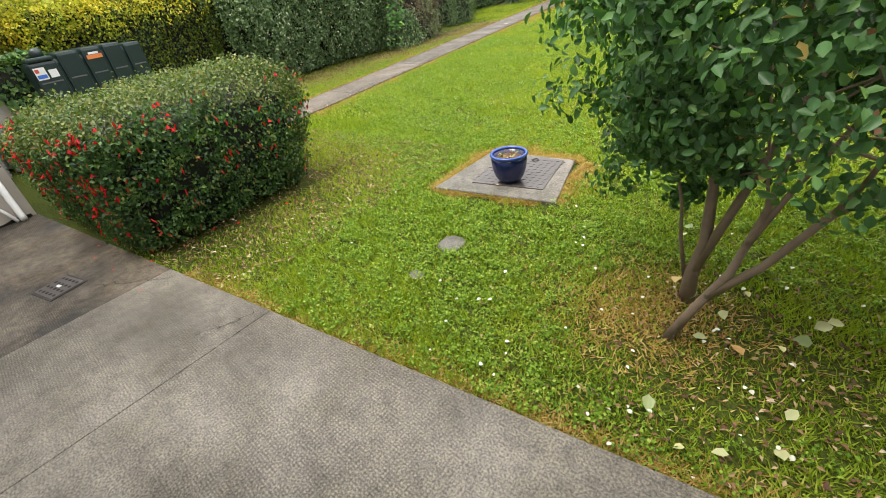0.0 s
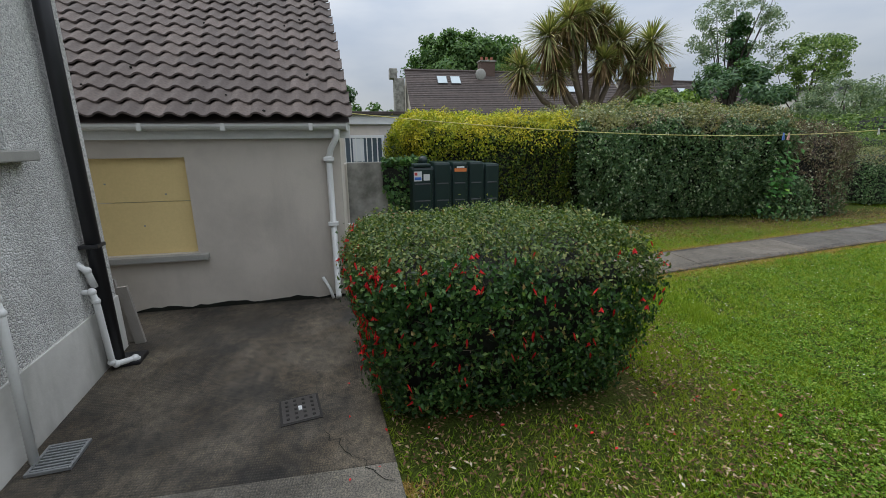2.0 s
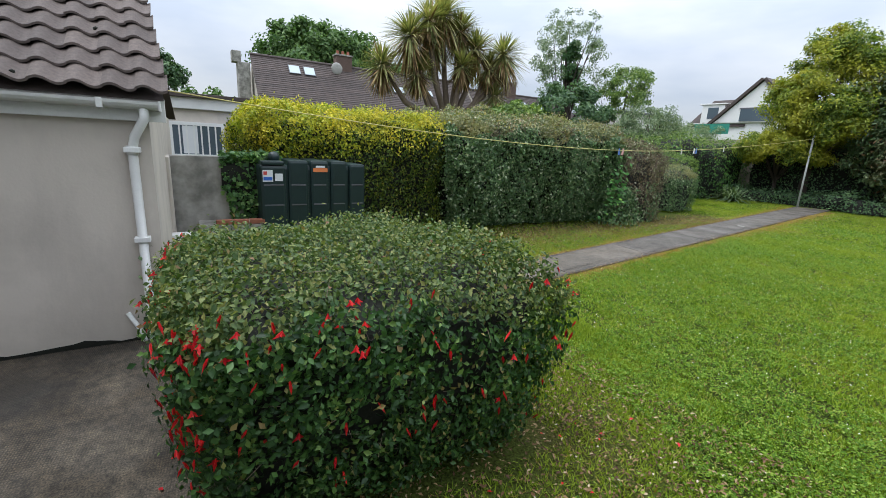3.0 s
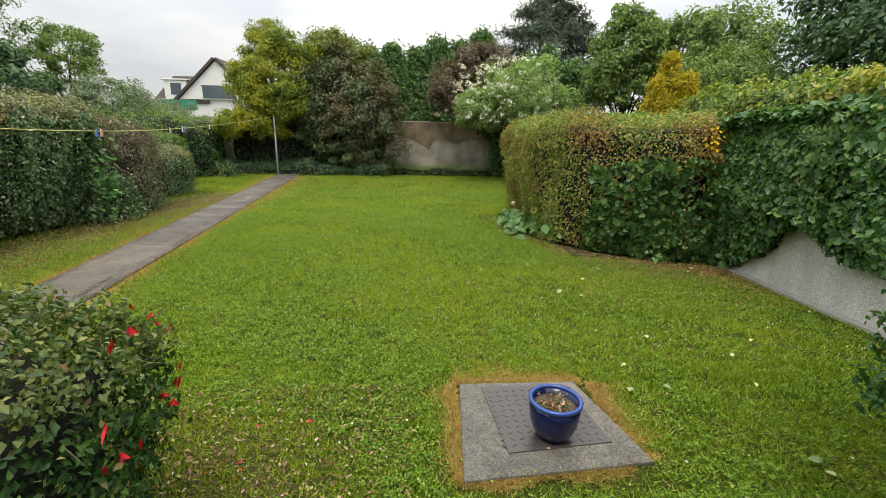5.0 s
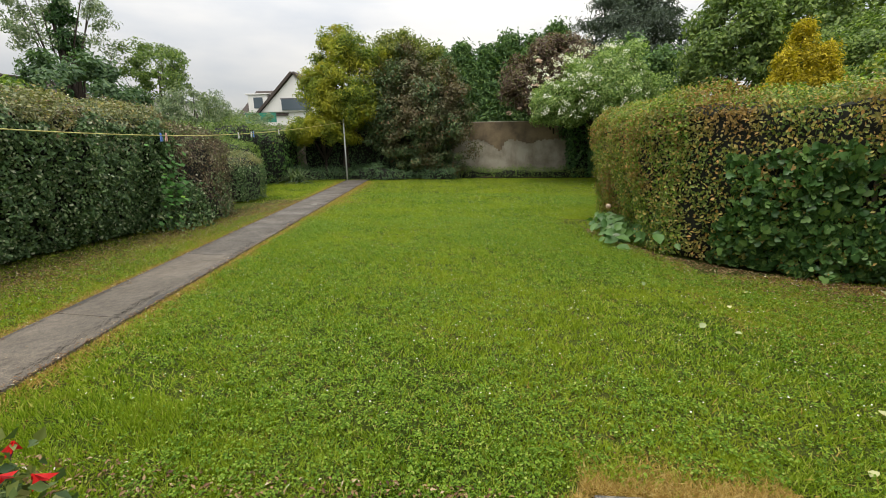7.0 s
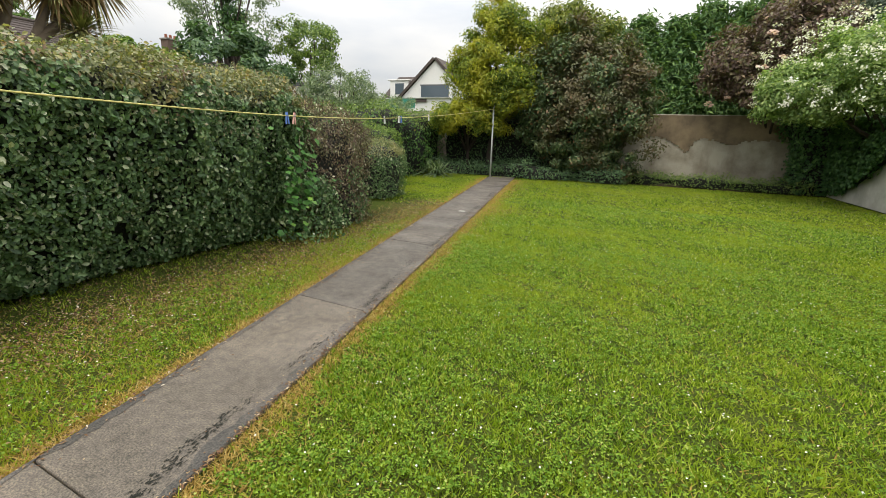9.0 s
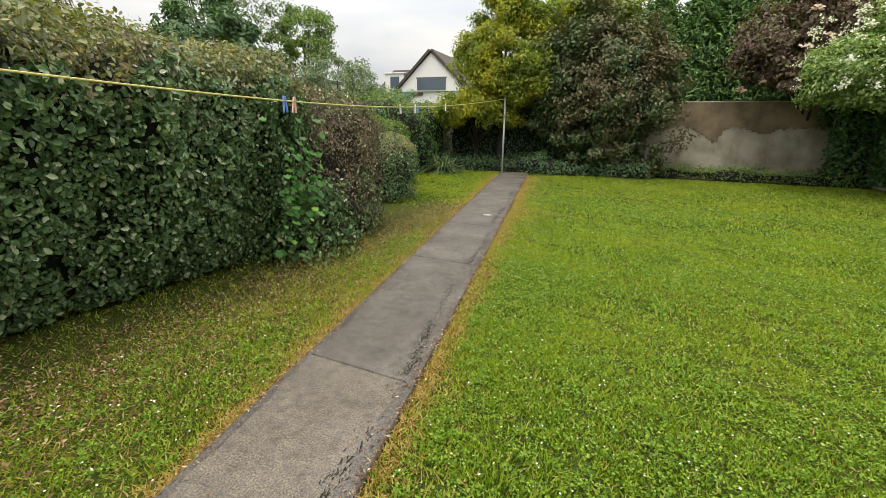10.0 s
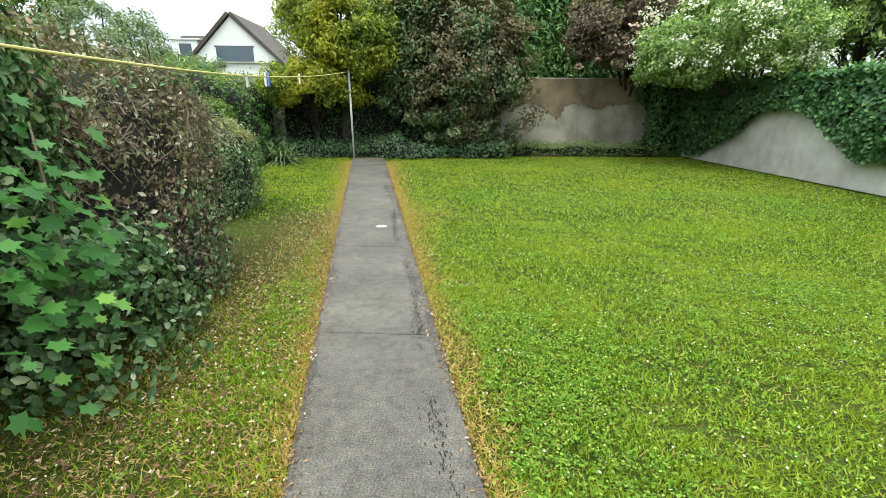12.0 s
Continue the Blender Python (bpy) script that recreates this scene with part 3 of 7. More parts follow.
def limbs(base, centres, count, r0, seed, fork=0.45):
    """A tapered trunk with limbs that reach to some of the crown's clumps."""
    r = random.Random(seed)
    base = Vector(base)
    mid = Vector(np.mean(centres, axis=0))
    top = base.lerp(mid, fork)
    out = [tube([base, base.lerp(top, 0.5) + Vector((r.uniform(-0.08, 0.08), r.uniform(-0.08, 0.08), 0)), top, top.lerp(mid, 0.6), mid], [r0 * 1.2, r0 * 0.95, r0 * 0.8, r0 * 0.5, r0 * 0.25], 9)]
    for c in r.sample(list(range(len(centres))), min(count, len(centres))):
        e = Vector(centres[c])
        s = base.lerp(top, r.uniform(0.75, 1.0))
        bend = s.lerp(e, 0.5) + Vector((r.uniform(-0.2, 0.2), r.uniform(-0.2, 0.2), r.uniform(0.0, 0.25)))
        out.append(tube([s, bend, e], [r0 * 0.42, r0 * 0.25, r0 * 0.07], 6))
    return out


def tree(name, label, category, base, centre, radii, leaves, n, size, count, spread, seed, bark=None, r0=0.12, low=-0.6, ratio=0.5, group="", shaped=False, branch=12, hollow=0.55):
    t = thing(name, label, category, group)
    p, d, cc = clumps(n, centre, radii, count, spread, seed, low, hollow)
    p[:, 2] = np.maximum(p[:, 2], 0.05)
    for i, bm in enumerate(limbs(base, cc, branch, r0, seed)):
        part("limb" if i else "trunk", bm, bark or M_DARKBARK, t, smooth=True)
    part("crown", leaf_mesh("crown", p, d, size * rng.uniform(0.6, 1.25, n), ratio, shaped=shaped), leaves, t)
    return t


def hedge(name, label, category, lo, hi, rnd, bulge, n, size, leaves, seed, top=None, ratio=0.55, depth=0.05, shaped=False, inner=None, group="", faces=(1, 1, 1, 1, 1, 0.001), bend=None, keep=None, sparse=1.25):
    """A clipped hedge or bush: a core that paints the inner shade, leaves on the faces, and leaves of another tint
    along the top.
    """
    t = thing(name, label, category, group)
    if lo[2] > -0.2:
        lo = (lo[0], lo[1], lo[2] - 0.8 * rnd)
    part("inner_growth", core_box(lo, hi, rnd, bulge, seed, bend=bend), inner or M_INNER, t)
    p, d = round_box(n, lo, hi, rnd, bulge, seed, depth, faces=faces, sparse=sparse)
    if bend:
        p = bend(p)
    ok = p[:, 2] > 0.03
    if keep:
        ok &= keep(p)
    p, d = p[ok], d[ok]
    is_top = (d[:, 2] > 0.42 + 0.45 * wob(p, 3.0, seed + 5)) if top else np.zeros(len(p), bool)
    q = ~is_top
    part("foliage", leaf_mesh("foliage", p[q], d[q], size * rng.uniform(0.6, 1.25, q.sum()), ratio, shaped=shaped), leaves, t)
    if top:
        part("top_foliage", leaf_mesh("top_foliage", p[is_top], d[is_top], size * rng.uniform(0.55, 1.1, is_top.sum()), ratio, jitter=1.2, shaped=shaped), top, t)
    return t


def conifer(name, label, base, height, radius, leaves, n, size, seed, tiers=26, low=0.05, bark=None):
    t = thing(name, label, "tree")
    r = np.random.default_rng(seed)
    bx, by, bz = base
    part("trunk", tube([(bx, by, bz), (bx, by, bz + height * 0.5), (bx, by, bz + height * 0.97)], [radius * 0.1, radius * 0.06, 0.02], 8), bark or M_DARKBARK, t, smooth=True)
    nb = tiers * 11
    h = np.clip((np.floor(r.uniform(0, 1, nb) * tiers) + r.normal(0.5, 0.1, nb)) / tiers, 0, 0.99) * (0.98 - low) + low
    ang = r.uniform(0, 2 * math.pi, nb)
    reach = radius * (1 - h) ** 0.75 * r.uniform(0.65, 1.12, nb) + 0.08
    b = r.integers(0, nb, n)
    k = r.uniform(0.15, 1.0, n) ** 0.6
    fan = ang[b] + r.normal(0, 0.16, n)
    out = np.stack([np.cos(fan), np.sin(fan), np.zeros(n)], axis=1)
    p = np.array(base) + out * (reach[b] * k)[:, None]
    p[:, 2] = bz + h[b] * height + reach[b] * k * 0.15 - (reach[b] * k) ** 2 * 0.12 / max(radius, 0.3)
    p += r.normal(0, size * 0.7, (n, 3))
    part("crown", leaf_mesh("crown", p, unit(out * 0.5 + np.array([0, 0, 0.8])), size * r.uniform(0.6, 1.3, n), 0.28, jitter=0.9), leaves, t)
    return t


def strips(name, base, dirs, length, width, sag, seed):
    """Sword leaves: long folded strips from base along dirs that sag under their weight."""
    n = len(dirs)
    t = np.array([0, 0.35, 0.7, 1.0])
    pts = base[:, None, :] + dirs[:, None, :] * (length[:, None] * t)[:, :, None]
    pts[:, :, 2] -= sag[:, None] * (length[:, None] * t) ** 2
    side = unit(np.cross(dirs, np.array([0.0, 0.0, 1.0]) + 1e-3))
    w = width * np.array([0.6, 1.0, 0.75, 0.03])
    a = pts + side[:, None, :] * w[None, :, None]
    b = pts - side[:, None, :] * w[None, :, None]
    v = np.stack([a, b], axis=2).reshape(n, 8, 3)
    f = np.arange(n)[:, None] * 8
    faces = np.concatenate([f + [2 * i, 2 * i + 1, 2 * i + 3, 2 * i + 2] for i in range(3)])
    return indexed(name, v, faces)


# ---- ground, patio and path ----
HOUSE_TURN = math.atan(0.088)


def patio_edge(x):
    return 1.365 + 0.086 * x


def house_line(x):
    return -1.22 + 0.088 * (x + 5.75)


def path_left(y):
    return -7.29 - 0.157 * (y - 4.23)


def path_right(y):
    return -6.38 - 0.1435 * (y - 3.9)


gb = bmesh.new()
bmesh.ops.create_grid(gb, x_segments=2, y_segments=2, size=600, matrix=Matrix.Translation((0, 0, -0.03)))
tagged(placed("ground", gb, M_GROUND), "short mown lawn ground reaching to the horizon", "ground", kind="structure")

# the patio is poured in bays with open joints between
patio = tagged(new("pavement"), "grey ribbed concrete patio with stained patches and cracks", "patio", kind="structure")
bay_x = [-9.3, -6.66, -3.80, -2.56, 1.6]
for i, (x0, x1) in enumerate(zip(bay_x, bay_x[1:])):
    g = 0.0022
    outline = [(x0 + g, house_line(x0) - 1.6 if x0 < -5.9 else house_line(x0)), (x1 - g, house_line(x1) - 1.6 if x0 < -5.9 else house_line(x1)), (x1 - g + 0.04, patio_edge(x1)), (x0 + g + 0.04, patio_edge(x0))]
    part("concrete_bay", prism(outline, -0.12, 0.0, 0.004), M_PATIO_SHADED if x0 < -3.9 else M_PATIO, patio)
bm = bmesh.new()
r = random.Random(3)
for sx, sy, ex, ey in ((-4.1, 0.62, -3.62, 0.99), (-2.75, 0.75, -2.58, 1.12)):
    k = 14
    pts = [(sx + (ex - sx) * i / k + r.uniform(-0.03, 0.03), sy + (ey - sy) * i / k + r.uniform(-0.03, 0.03)) for i in range(k + 1)]
    for (ax, ay), (bx, by) in zip(pts, pts[1:]):
        w = 0.0010 + r.uniform(0, 0.0016)
        nx, ny = -(by - ay), bx - ax
        ln = math.hypot(nx, ny)
        nx, ny = nx / ln * w, ny / ln * w
        bm.faces.new([bm.verts.new(q) for q in ((ax + nx, ay + ny, 0.0035), (ax - nx, ay - ny, 0.0035), (bx - nx, by - ny, 0.0035), (bx + nx, by + ny, 0.0035))])
part("crack", bm, M_INNER, patio, "dark hairline cracks with dirt in them")

path_ob = tagged(new("path"), "worn grey-brown concrete garden path in long poured bays", "path", kind="structure")
cuts = [1.4, 3.3, 5.9, 8.36, 11.0, 13.2, 15.6, 18.0, 20.3, 23.4]
for y0, y1 in zip(cuts, cuts[1:]):
    g = 0.004
    part("concrete_bay", prism([(path_left(y0 + g), y0 + g), (path_right(y0 + g), y0 + g - 0.06), (path_right(y1 - g), y1 - g - 0.06), (path_left(y1 - g), y1 - g)], -0.12, 0.0, 0.01), M_PATH if y0 < 8.0 else M_PATH_FAR, path_ob)
bm = bmesh.new()
r = random.Random(11)
for i in range(4200):
    y = 4.0 + r.random() ** 0.9 * 14
    if math.sin(y * 2.3) + math.sin(y * 5.1 + 1) < r.uniform(-1.2, 1.2):
        continue
    x = path_right(y) - abs(r.gauss(0.14, 0.028)) + 0.035 * math.sin(y * 1.7)
    a, l, w = r.uniform(-0.5, 0.5) + 1.6, r.uniform(0.005, 0.02), r.uniform(0.0015, 0.0045)
    m = pose(x, y, 0.0042 + r.uniform(0, 0.001), 0, 0, math.degrees(a))
    bm.faces.new([bm.verts.new(m @ Vector(q)) for q in ((-l, 0, 0), (-l * 0.3, -w, 0), (l, -w * 0.4, 0), (l * 0.5, w, 0), (-l * 0.4, w * 0.8, 0))])
part("moss_streak", bm, M_INNER, path_ob, "dark moss along the worn edge")
for side, inner, name in ((path_left, 1, "left"), (path_right, -1, "right")):
    bm = bmesh.new()
    r = random.Random(31 + inner)
    ys = [1.5 + 0.07 * i for i in range(300)]
    drift = 0.0
    rows = []
    for y in ys:
        drift = 0.85 * drift + r.uniform(-0.008, 0.008)
        w = 0.05 + drift * 1.6 + 0.025 * math.sin(y * 1.1) + 0.012 * math.sin(y * 4.3) + r.uniform(-0.014, 0.014)
        if inner < 0:
            w *= 1.4
        rows.append((bm.verts.new((side(y) + inner * 0.012, y, 0.003)), bm.verts.new((side(y) + inner * max(w, 0.014), y, 0.003))))
    for a, b in zip(rows, rows[1:]):
        bm.faces.new((a[0], a[1], b[1], b[0]) if inner > 0 else (a[1], a[0], b[0], b[1]))
    part("worn_edge", bm, M_PATHEDGE, path_ob, "dark damp margin of the path")
spot = tagged(placed("flat_stone", prism([(-8.2 + 0.085 * math.cos(a), 14.1 + 0.065 * math.sin(a)) for a in [i * 0.5236 for i in range(12)]], 0.0, 0.012, 0.004), M_SILL), "pale flat mortar patch on the garden path", "stone")

# ---- the house ----
house = tagged(new("wall_house"), "grey pebbledash house wall with a smooth plinth", "wall", kind="structure")
HM = pose(-5.75, -1.22, 0, 0, 0, math.degrees(HOUSE_TURN))
# window opening from 1.05 to 2.55 along the wall
for lo, hi in (((0, -0.3, 0), (0.98, 0, 5.2)), ((2.55, -0.3, 0), (9.0, 0, 5.2)), ((0.98, -0.3, 0), (2.55, 0, 1.76)), ((0.98, -0.3, 3.0), (2.55, 0, 5.2))):
    part("wall_panel", boxed(lo, hi, 0, HM), M_HOUSE, house)
part("wall_panel", boxed((0, -3.5, 0), (0.3, -0.3, 5.2), 0, HM), M_HOUSE, house)
pl = boxed((-0.012, -0.31, 0), (9.0, 0.014, 0.5), 0.006, HM)
part("plinth", pl, M_PLINTH, house, "smooth grey render plinth")
window_h = tagged(new("window_1"), "white framed house window with a concrete sill", "window", kind="structure")
part("window_sill", boxed((0.86, -0.2, 1.70), (2.66, 0.10, 1.765), 0.008, HM), M_SILL, window_h)
for lo, hi in (((0.98, -0.2, 1.765), (1.06, -0.12, 3.0)), ((2.47, -0.2, 1.765), (2.55, -0.12, 3.0)), ((1.06, -0.2, 1.765), (2.47, -0.12, 1.845)), ((1.06, -0.2, 2.92), (2.47, -0.12, 3.0)), ((1.72, -0.195, 1.845), (1.79, -0.125, 2.92))):
    part("window_frame", boxed(lo, hi, 0.006, HM), M_WHITE, window_h)
for lo, hi in (((1.06, -0.165, 1.845), (1.72, -0.155, 2.92)), ((1.79, -0.165, 1.845), (2.47, -0.155, 2.92))):
    part("pane", boxed(lo, hi, 0, HM), M_GLASS, window_h)

dp = thing("downpipe", "black cast downpipe on the pebbledash wall with a bracket", "pipe")
part("pipe", tube([HM @ Vector(q) for q in ((0.38, 0.075, 5.0), (0.38, 0.075, 0.03))], 0.052, 14), M_BLACK, dp, smooth=True)
for z in (1.02, 2.9):
    part("bracket", boxed((0.31, 0.0, z), (0.45, 0.132, z + 0.028), 0.006, HM), M_BLACK, dp)
part("gully", boxed((0.20, 0.05, 0.0), (0.42, 0.24, 0.035), 0.01, HM), M_BLACK, dp, "black plastic gully top")


def waste_pipe(pts, label):
    t = thing("waste_pipe", label, "pipe", "waste pipes on the house")
    part("pipe", tube([HM @ Vector(q) for q in pts], 0.024, 12), M_WHITE, t, smooth=True)
    for q in pts[1:-1]:
        part("elbow", lathe_at(HM @ Vector(q), 0.031), M_WHITE, t, smooth=True)
    return t


def lathe_at(p, rad):
    bm = bmesh.new()
    bmesh.ops.create_uvsphere(bm, u_segments=12, v_segments=8, radius=rad, matrix=Matrix.Translation(p))
    return bm


waste_pipe([(0.52, -0.01, 0.70), (0.52, 0.06, 0.70), (0.51, 0.07, 0.62), (0.47, 0.07, 0.08), (0.45, 0.09, 0.05), (0.38, 0.20, 0.05), (0.37, 0.22, 0.03)], "white plastic waste pipe bent into a gully")
waste_pipe([(0.50, -0.01, 0.92), (0.48, 0.04, 0.86), (0.46, 0.06, 0.72)], "short white overflow pipe beside the downpipe")
waste_pipe([(1.52, -0.01, 1.0), (1.52, 0.07, 1.0), (1.53, 0.08, 0.92), (1.58, 0.08, 0.02)], "white plastic waste pipe running down to a grating")
grate = thing("drain_grate", "galvanised drain grating set in the patio", "drain grate")
GM = HM @ pose(1.56, 0.19, 0.004)
for lo, hi in (((-0.13, -0.11, 0), (0.13, -0.095, 0.02)), ((-0.13, 0.095, 0), (0.13, 0.11, 0.02)), ((-0.13, -0.095, 0), (-0.115, 0.095, 0.02)), ((0.115, -0.095, 0), (0.13, 0.095, 0.02))):
    part("frame", boxed(lo, hi, 0.002, GM), M_STEEL, grate)
for i in range(8):
    x = -0.10 + i * 0.0285
    part("bar", boxed((x - 0.007, -0.095, 0.002), (x + 0.007, 0.095, 0.018), 0.002, GM), M_STEEL, grate)
# no recess: a flat near-black plate paints the shade below the bars
part("shade_plate", boxed((-0.115, -0.095, -0.003), (0.115, 0.095, -0.001 + 0.002), 0, GM), M_INNER, grate, "near-black plate painting the shade in the drain hole")

for i, (x, lean, h, mm) in enumerate(((-0.10, 7, 0.56, M_TIMBER), (-0.17, 8, 0.62, M_TIMBER), (-0.25, 9, 0.54, M_TIMBER))):
    m = HM @ pose(-0.05 - 0.05 * i, 0.10 - 0.085 * i, 0.0, 0, -lean, 82)
    tagged(placed("leaning_board", boxed((-0.045, -0.014, 0), (0.045, 0.014, h), 0.004, m), mm), "weathered grey board leaning in the wall corner", "board", "leaning boards")

# ---- the extension ----
EX = -6.64
ext = tagged(new("wall_extension"), "smooth grey rendered extension wall", "wall", kind="structure")
for lo, hi in (((EX - 0.25, -0.80, 0), (EX, 0.78, 2.0)), ((EX - 0.25, -5.0, 0), (EX, -1.95, 2.0)), ((EX - 0.25, -1.95, 0), (EX, -0.80, 0.64)), ((EX - 0.25, -1.95, 1.66), (EX, -0.80, 2.0))):
    part("wall_panel", boxed(lo, hi), M_EXT, ext)
part("gable_wall", boxed((EX - 6.5, 0.53, 0), (EX - 0.25, 0.78, 2.0)), M_EXT, ext)
gbm = bmesh.new()
gv = [gbm.verts.new((x, y, z)) for y in (0.35, 0.56) for x, z in ((EX - 0.02, 2.0), (EX - 6.6, 2.0), (EX - 3.3, 4.3))]
for f in ((0, 1, 2), (5, 4, 3), (0, 2, 5, 3), (2, 1, 4, 5), (1, 0, 3, 4)):
    gbm.faces.new([gv[i] for i in f])
bmesh.ops.recalc_face_normals(gbm, faces=gbm.faces)
part("gable_top", gbm, M_EXT, ext)
dbm = bmesh.new()
r = random.Random(5)
ys = [-1.9 + 0.08 * i for i in range(34)]
up = [dbm.verts.new((EX + 0.004, y, 0.035 + 0.03 * math.sin(y * 9) * r.random() + r.uniform(0, 0.012))) for y in ys]
dn = [dbm.verts.new((EX + 0.004, y, 0.0)) for y in ys]
for i in range(len(ys) - 1):
    dbm.faces.new((dn[i], dn[i + 1], up[i + 1], up[i]))
part("dark_foot_line", dbm, M_INNER, ext, "dark uneven line along the wall foot")

win = tagged(new("window_2"), "boarded-up window with yellow painted boards and concrete sill", "window", kind="structure")
part("board", boxed((EX - 0.09, -1.95, 0.64), (EX - 0.06, -0.80, 1.20), 0.003), M_BOARD, win)
part("board", boxed((EX - 0.088, -1.95, 1.206), (EX - 0.06, -0.80, 1.66), 0.003), M_BOARD, win)
part("window_sill", boxed((EX - 0.1, -2.05, 0.57), (EX + 0.085, -0.69, 0.635), 0.008), M_SILL, win)
for y, z in ((-1.3, 0.95), (-1.05, 1.28), (-1.6, 1.4)):
    part("screw", boxed((EX - 0.06, y - 0.008, z - 0.008), (EX - 0.055, y + 0.008, z + 0.008)), M_SILL, win)

gut = thing("gutter", "white plastic half-round gutter under the tiled eave", "gutter")
gbm = bmesh.new()
prof = [(0.06 * math.cos(a), 0.06 * math.sin(a)) for a in [math.pi + i * math.pi / 8 for i in range(9)]]
prof2 = [(x * 0.9, z * 0.9) for x, z in prof[::-1]]
ring0, ring1 = [], []
for x, z in prof + prof2:
    ring0.append(gbm.verts.new((EX + 0.125 + x, -5.0, 1.985 + z)))
    ring1.append(gbm.verts.new((EX + 0.125 + x, 0.86, 1.985 + z)))
k = len(ring0)
for i in range(k):
    gbm.faces.new((ring0[i], ring0[(i + 1) % k], ring1[(i + 1) % k], ring1[i]))
gbm.faces.new(ring0[::-1]), gbm.faces.new(ring1)
bmesh.ops.recalc_face_normals(gbm, faces=gbm.faces)
part("channel", gbm, M_CREAM, gut, smooth=False)
for y in (-1.1, -0.35, 0.5):
    part("clip", boxed((EX + 0.058, y - 0.02, 1.918), (EX + 0.1885, y + 0.02, 1.99), 0.004), M_CREAM, gut)
part("end_cap", boxed((EX + 0.06, 0.862, 1.918), (EX + 0.19, 0.875, 1.992), 0.003), M_WHITE, gut)
fas = tagged(placed("trim", boxed((EX + 0.002, -5.0, 1.84), (EX + 0.06, 0.90, 2.02), 0.004), M_CREAM), "white fascia board below the eave", "fascia", kind="structure")
vp = thing("downpipe", "white plastic downpipe at the corner of the extension", "pipe")
part("pipe", tube([(EX + 0.125, 0.76, 1.94), (EX + 0.125, 0.76, 1.86), (EX + 0.06, 0.68, 1.72), (EX + 0.045, 0.655, 1.62), (EX + 0.045, 0.655, 0.05), (EX + 0.10, 0.655, 0.03)], 0.034, 14), M_WHITE, vp, smooth=True)
for z in (1.62, 0.9):
    part("bracket", boxed((EX, 0.60, z - 0.02), (EX + 0.09, 0.71, z + 0.02), 0.004), M_WHITE, vp)
part("collar", tube([(EX + 0.045, 0.655, 1.58), (EX + 0.045, 0.655, 1.65)], 0.041, 14), M_WHITE, vp, smooth=True)
stub = tagged(placed("pipe_offcut", tube([(EX + 0.03, 0.49, 0.27), (EX + 0.06, 0.56, 0.13), (EX + 0.12, 0.60, 0.03)], 0.018, 10), M_WHITE, smooth=True), "thin white plastic pipe running into the ground", "pipe")
crate = thing("slatted_crate", "grey slatted crate with a white printed lid by the boundary wall", "crate")
part("lid", boxed((-9.17, 0.64, 0.28), (-8.95, 1.0, 0.43), 0.008), M_WHITE, crate, "white printed panel")
for i, (a, b, z) in enumerate(((0.68, 0.8, 0.385), (0.83, 0.95, 0.385), (0.68, 0.92, 0.35), (0.7, 0.86, 0.32))):
    part("print_bar", boxed((-8.951, a, z), (-8.947, b, z + 0.014)), M_RED if i == 0 else M_SLATE, crate, "line of printing")
for y in (0.65, 0.96):
    part("post", boxed((-9.16, y, 0.0), (-9.1, y + 0.03, 0.28), 0.004), M_TIMBER, crate)
    part("post", boxed((-9.0, y, 0.0), (-8.96, y + 0.03, 0.28), 0.004), M_TIMBER, crate)
for i in range(5):
    part("slat", boxed((-8.965, 0.64, 0.03 + 0.05 * i), (-8.95, 1.0, 0.06 + 0.05 * i), 0.003), M_STEEL, crate)

# ---- garden walls ----
wl_left = tagged(placed("wall_left", boxed((-9.85, -3.0, 0), (-9.65, 2.3, 1.44), 0.01), M_GREYWALL), "low grey rendered boundary wall with ivy stems", "wall", kind="structure")
pier = tagged(placed("wall_pier", boxed((-9.6, 0.45, 0), (-9.2, 0.82, 1.44), 0.015), M_EXT), "grey rendered wall pier", "wall", kind="structure")
for i in range(3):
    m = pose(-9.22 + 0.01 * (i % 2), 1.32 + 0.22 * i, 0.50, 0, 0, 3 - 4 * i)
    tagged(placed("brick", boxed((-0.05, 0.0, 0.0), (0.05, 0.21, 0.065), 0.006, m), M_BRICK), "loose red brick edging the raised bed", "brick", "bricks on the raised bed")
bed_w = tagged(placed("raised_bed", boxed((-9.64, 1.1, 0), (-9.16, 1.95, 0.50), 0.02), M_GREYWALL), "raised bed of grey blocks below the boundary wall", "raised bed")
tagged(placed("wall_back", boxed((-16.0, 25.0, 0), (2.3, 25.25, 2.75), 0.02), M_OLDWALL), "tall old garden wall with peeling brown render", "wall", kind="structure")
tagged(placed("trim", boxed((-4.3, 24.975, 1.92), (0.4, 24.998, 2.72), 0.004), wall_paint("brown_coat", (0.22, 0.165, 0.1), (0.125, 0.095, 0.06), (0.09, 0.07, 0.045), 1.6)), "remains of a brown coat of render", "render", kind="structure")
r = random.Random(8)
for i in range(46):
    y0 = -4.3 + i * 0.1
    z0 = 1.9 - 0.5 * math.exp(-((y0 + 2.75) / 0.2) ** 2) - 0.28 * math.exp(-((y0 + 3.1) / 0.35) ** 2) - 0.2 * math.exp(-((y0 + 1.3) / 0.5) ** 2) - r.uniform(0, 0.09)
    tagged(placed("trim", boxed((y0, 24.976 + 0.0004 * (i % 3), z0), (y0 + 0.104, 24.997, 1.93)), bpy.data.materials["brown_coat"]), "ragged lower edge of brown render", "render", kind="structure")
tagged(placed("wall_right", boxed((1.82, -3.0, 0), (2.05, 12.5, 1.95), 0.015), M_HOUSE), "pebbledash boundary wall under ivy", "wall", kind="structure")
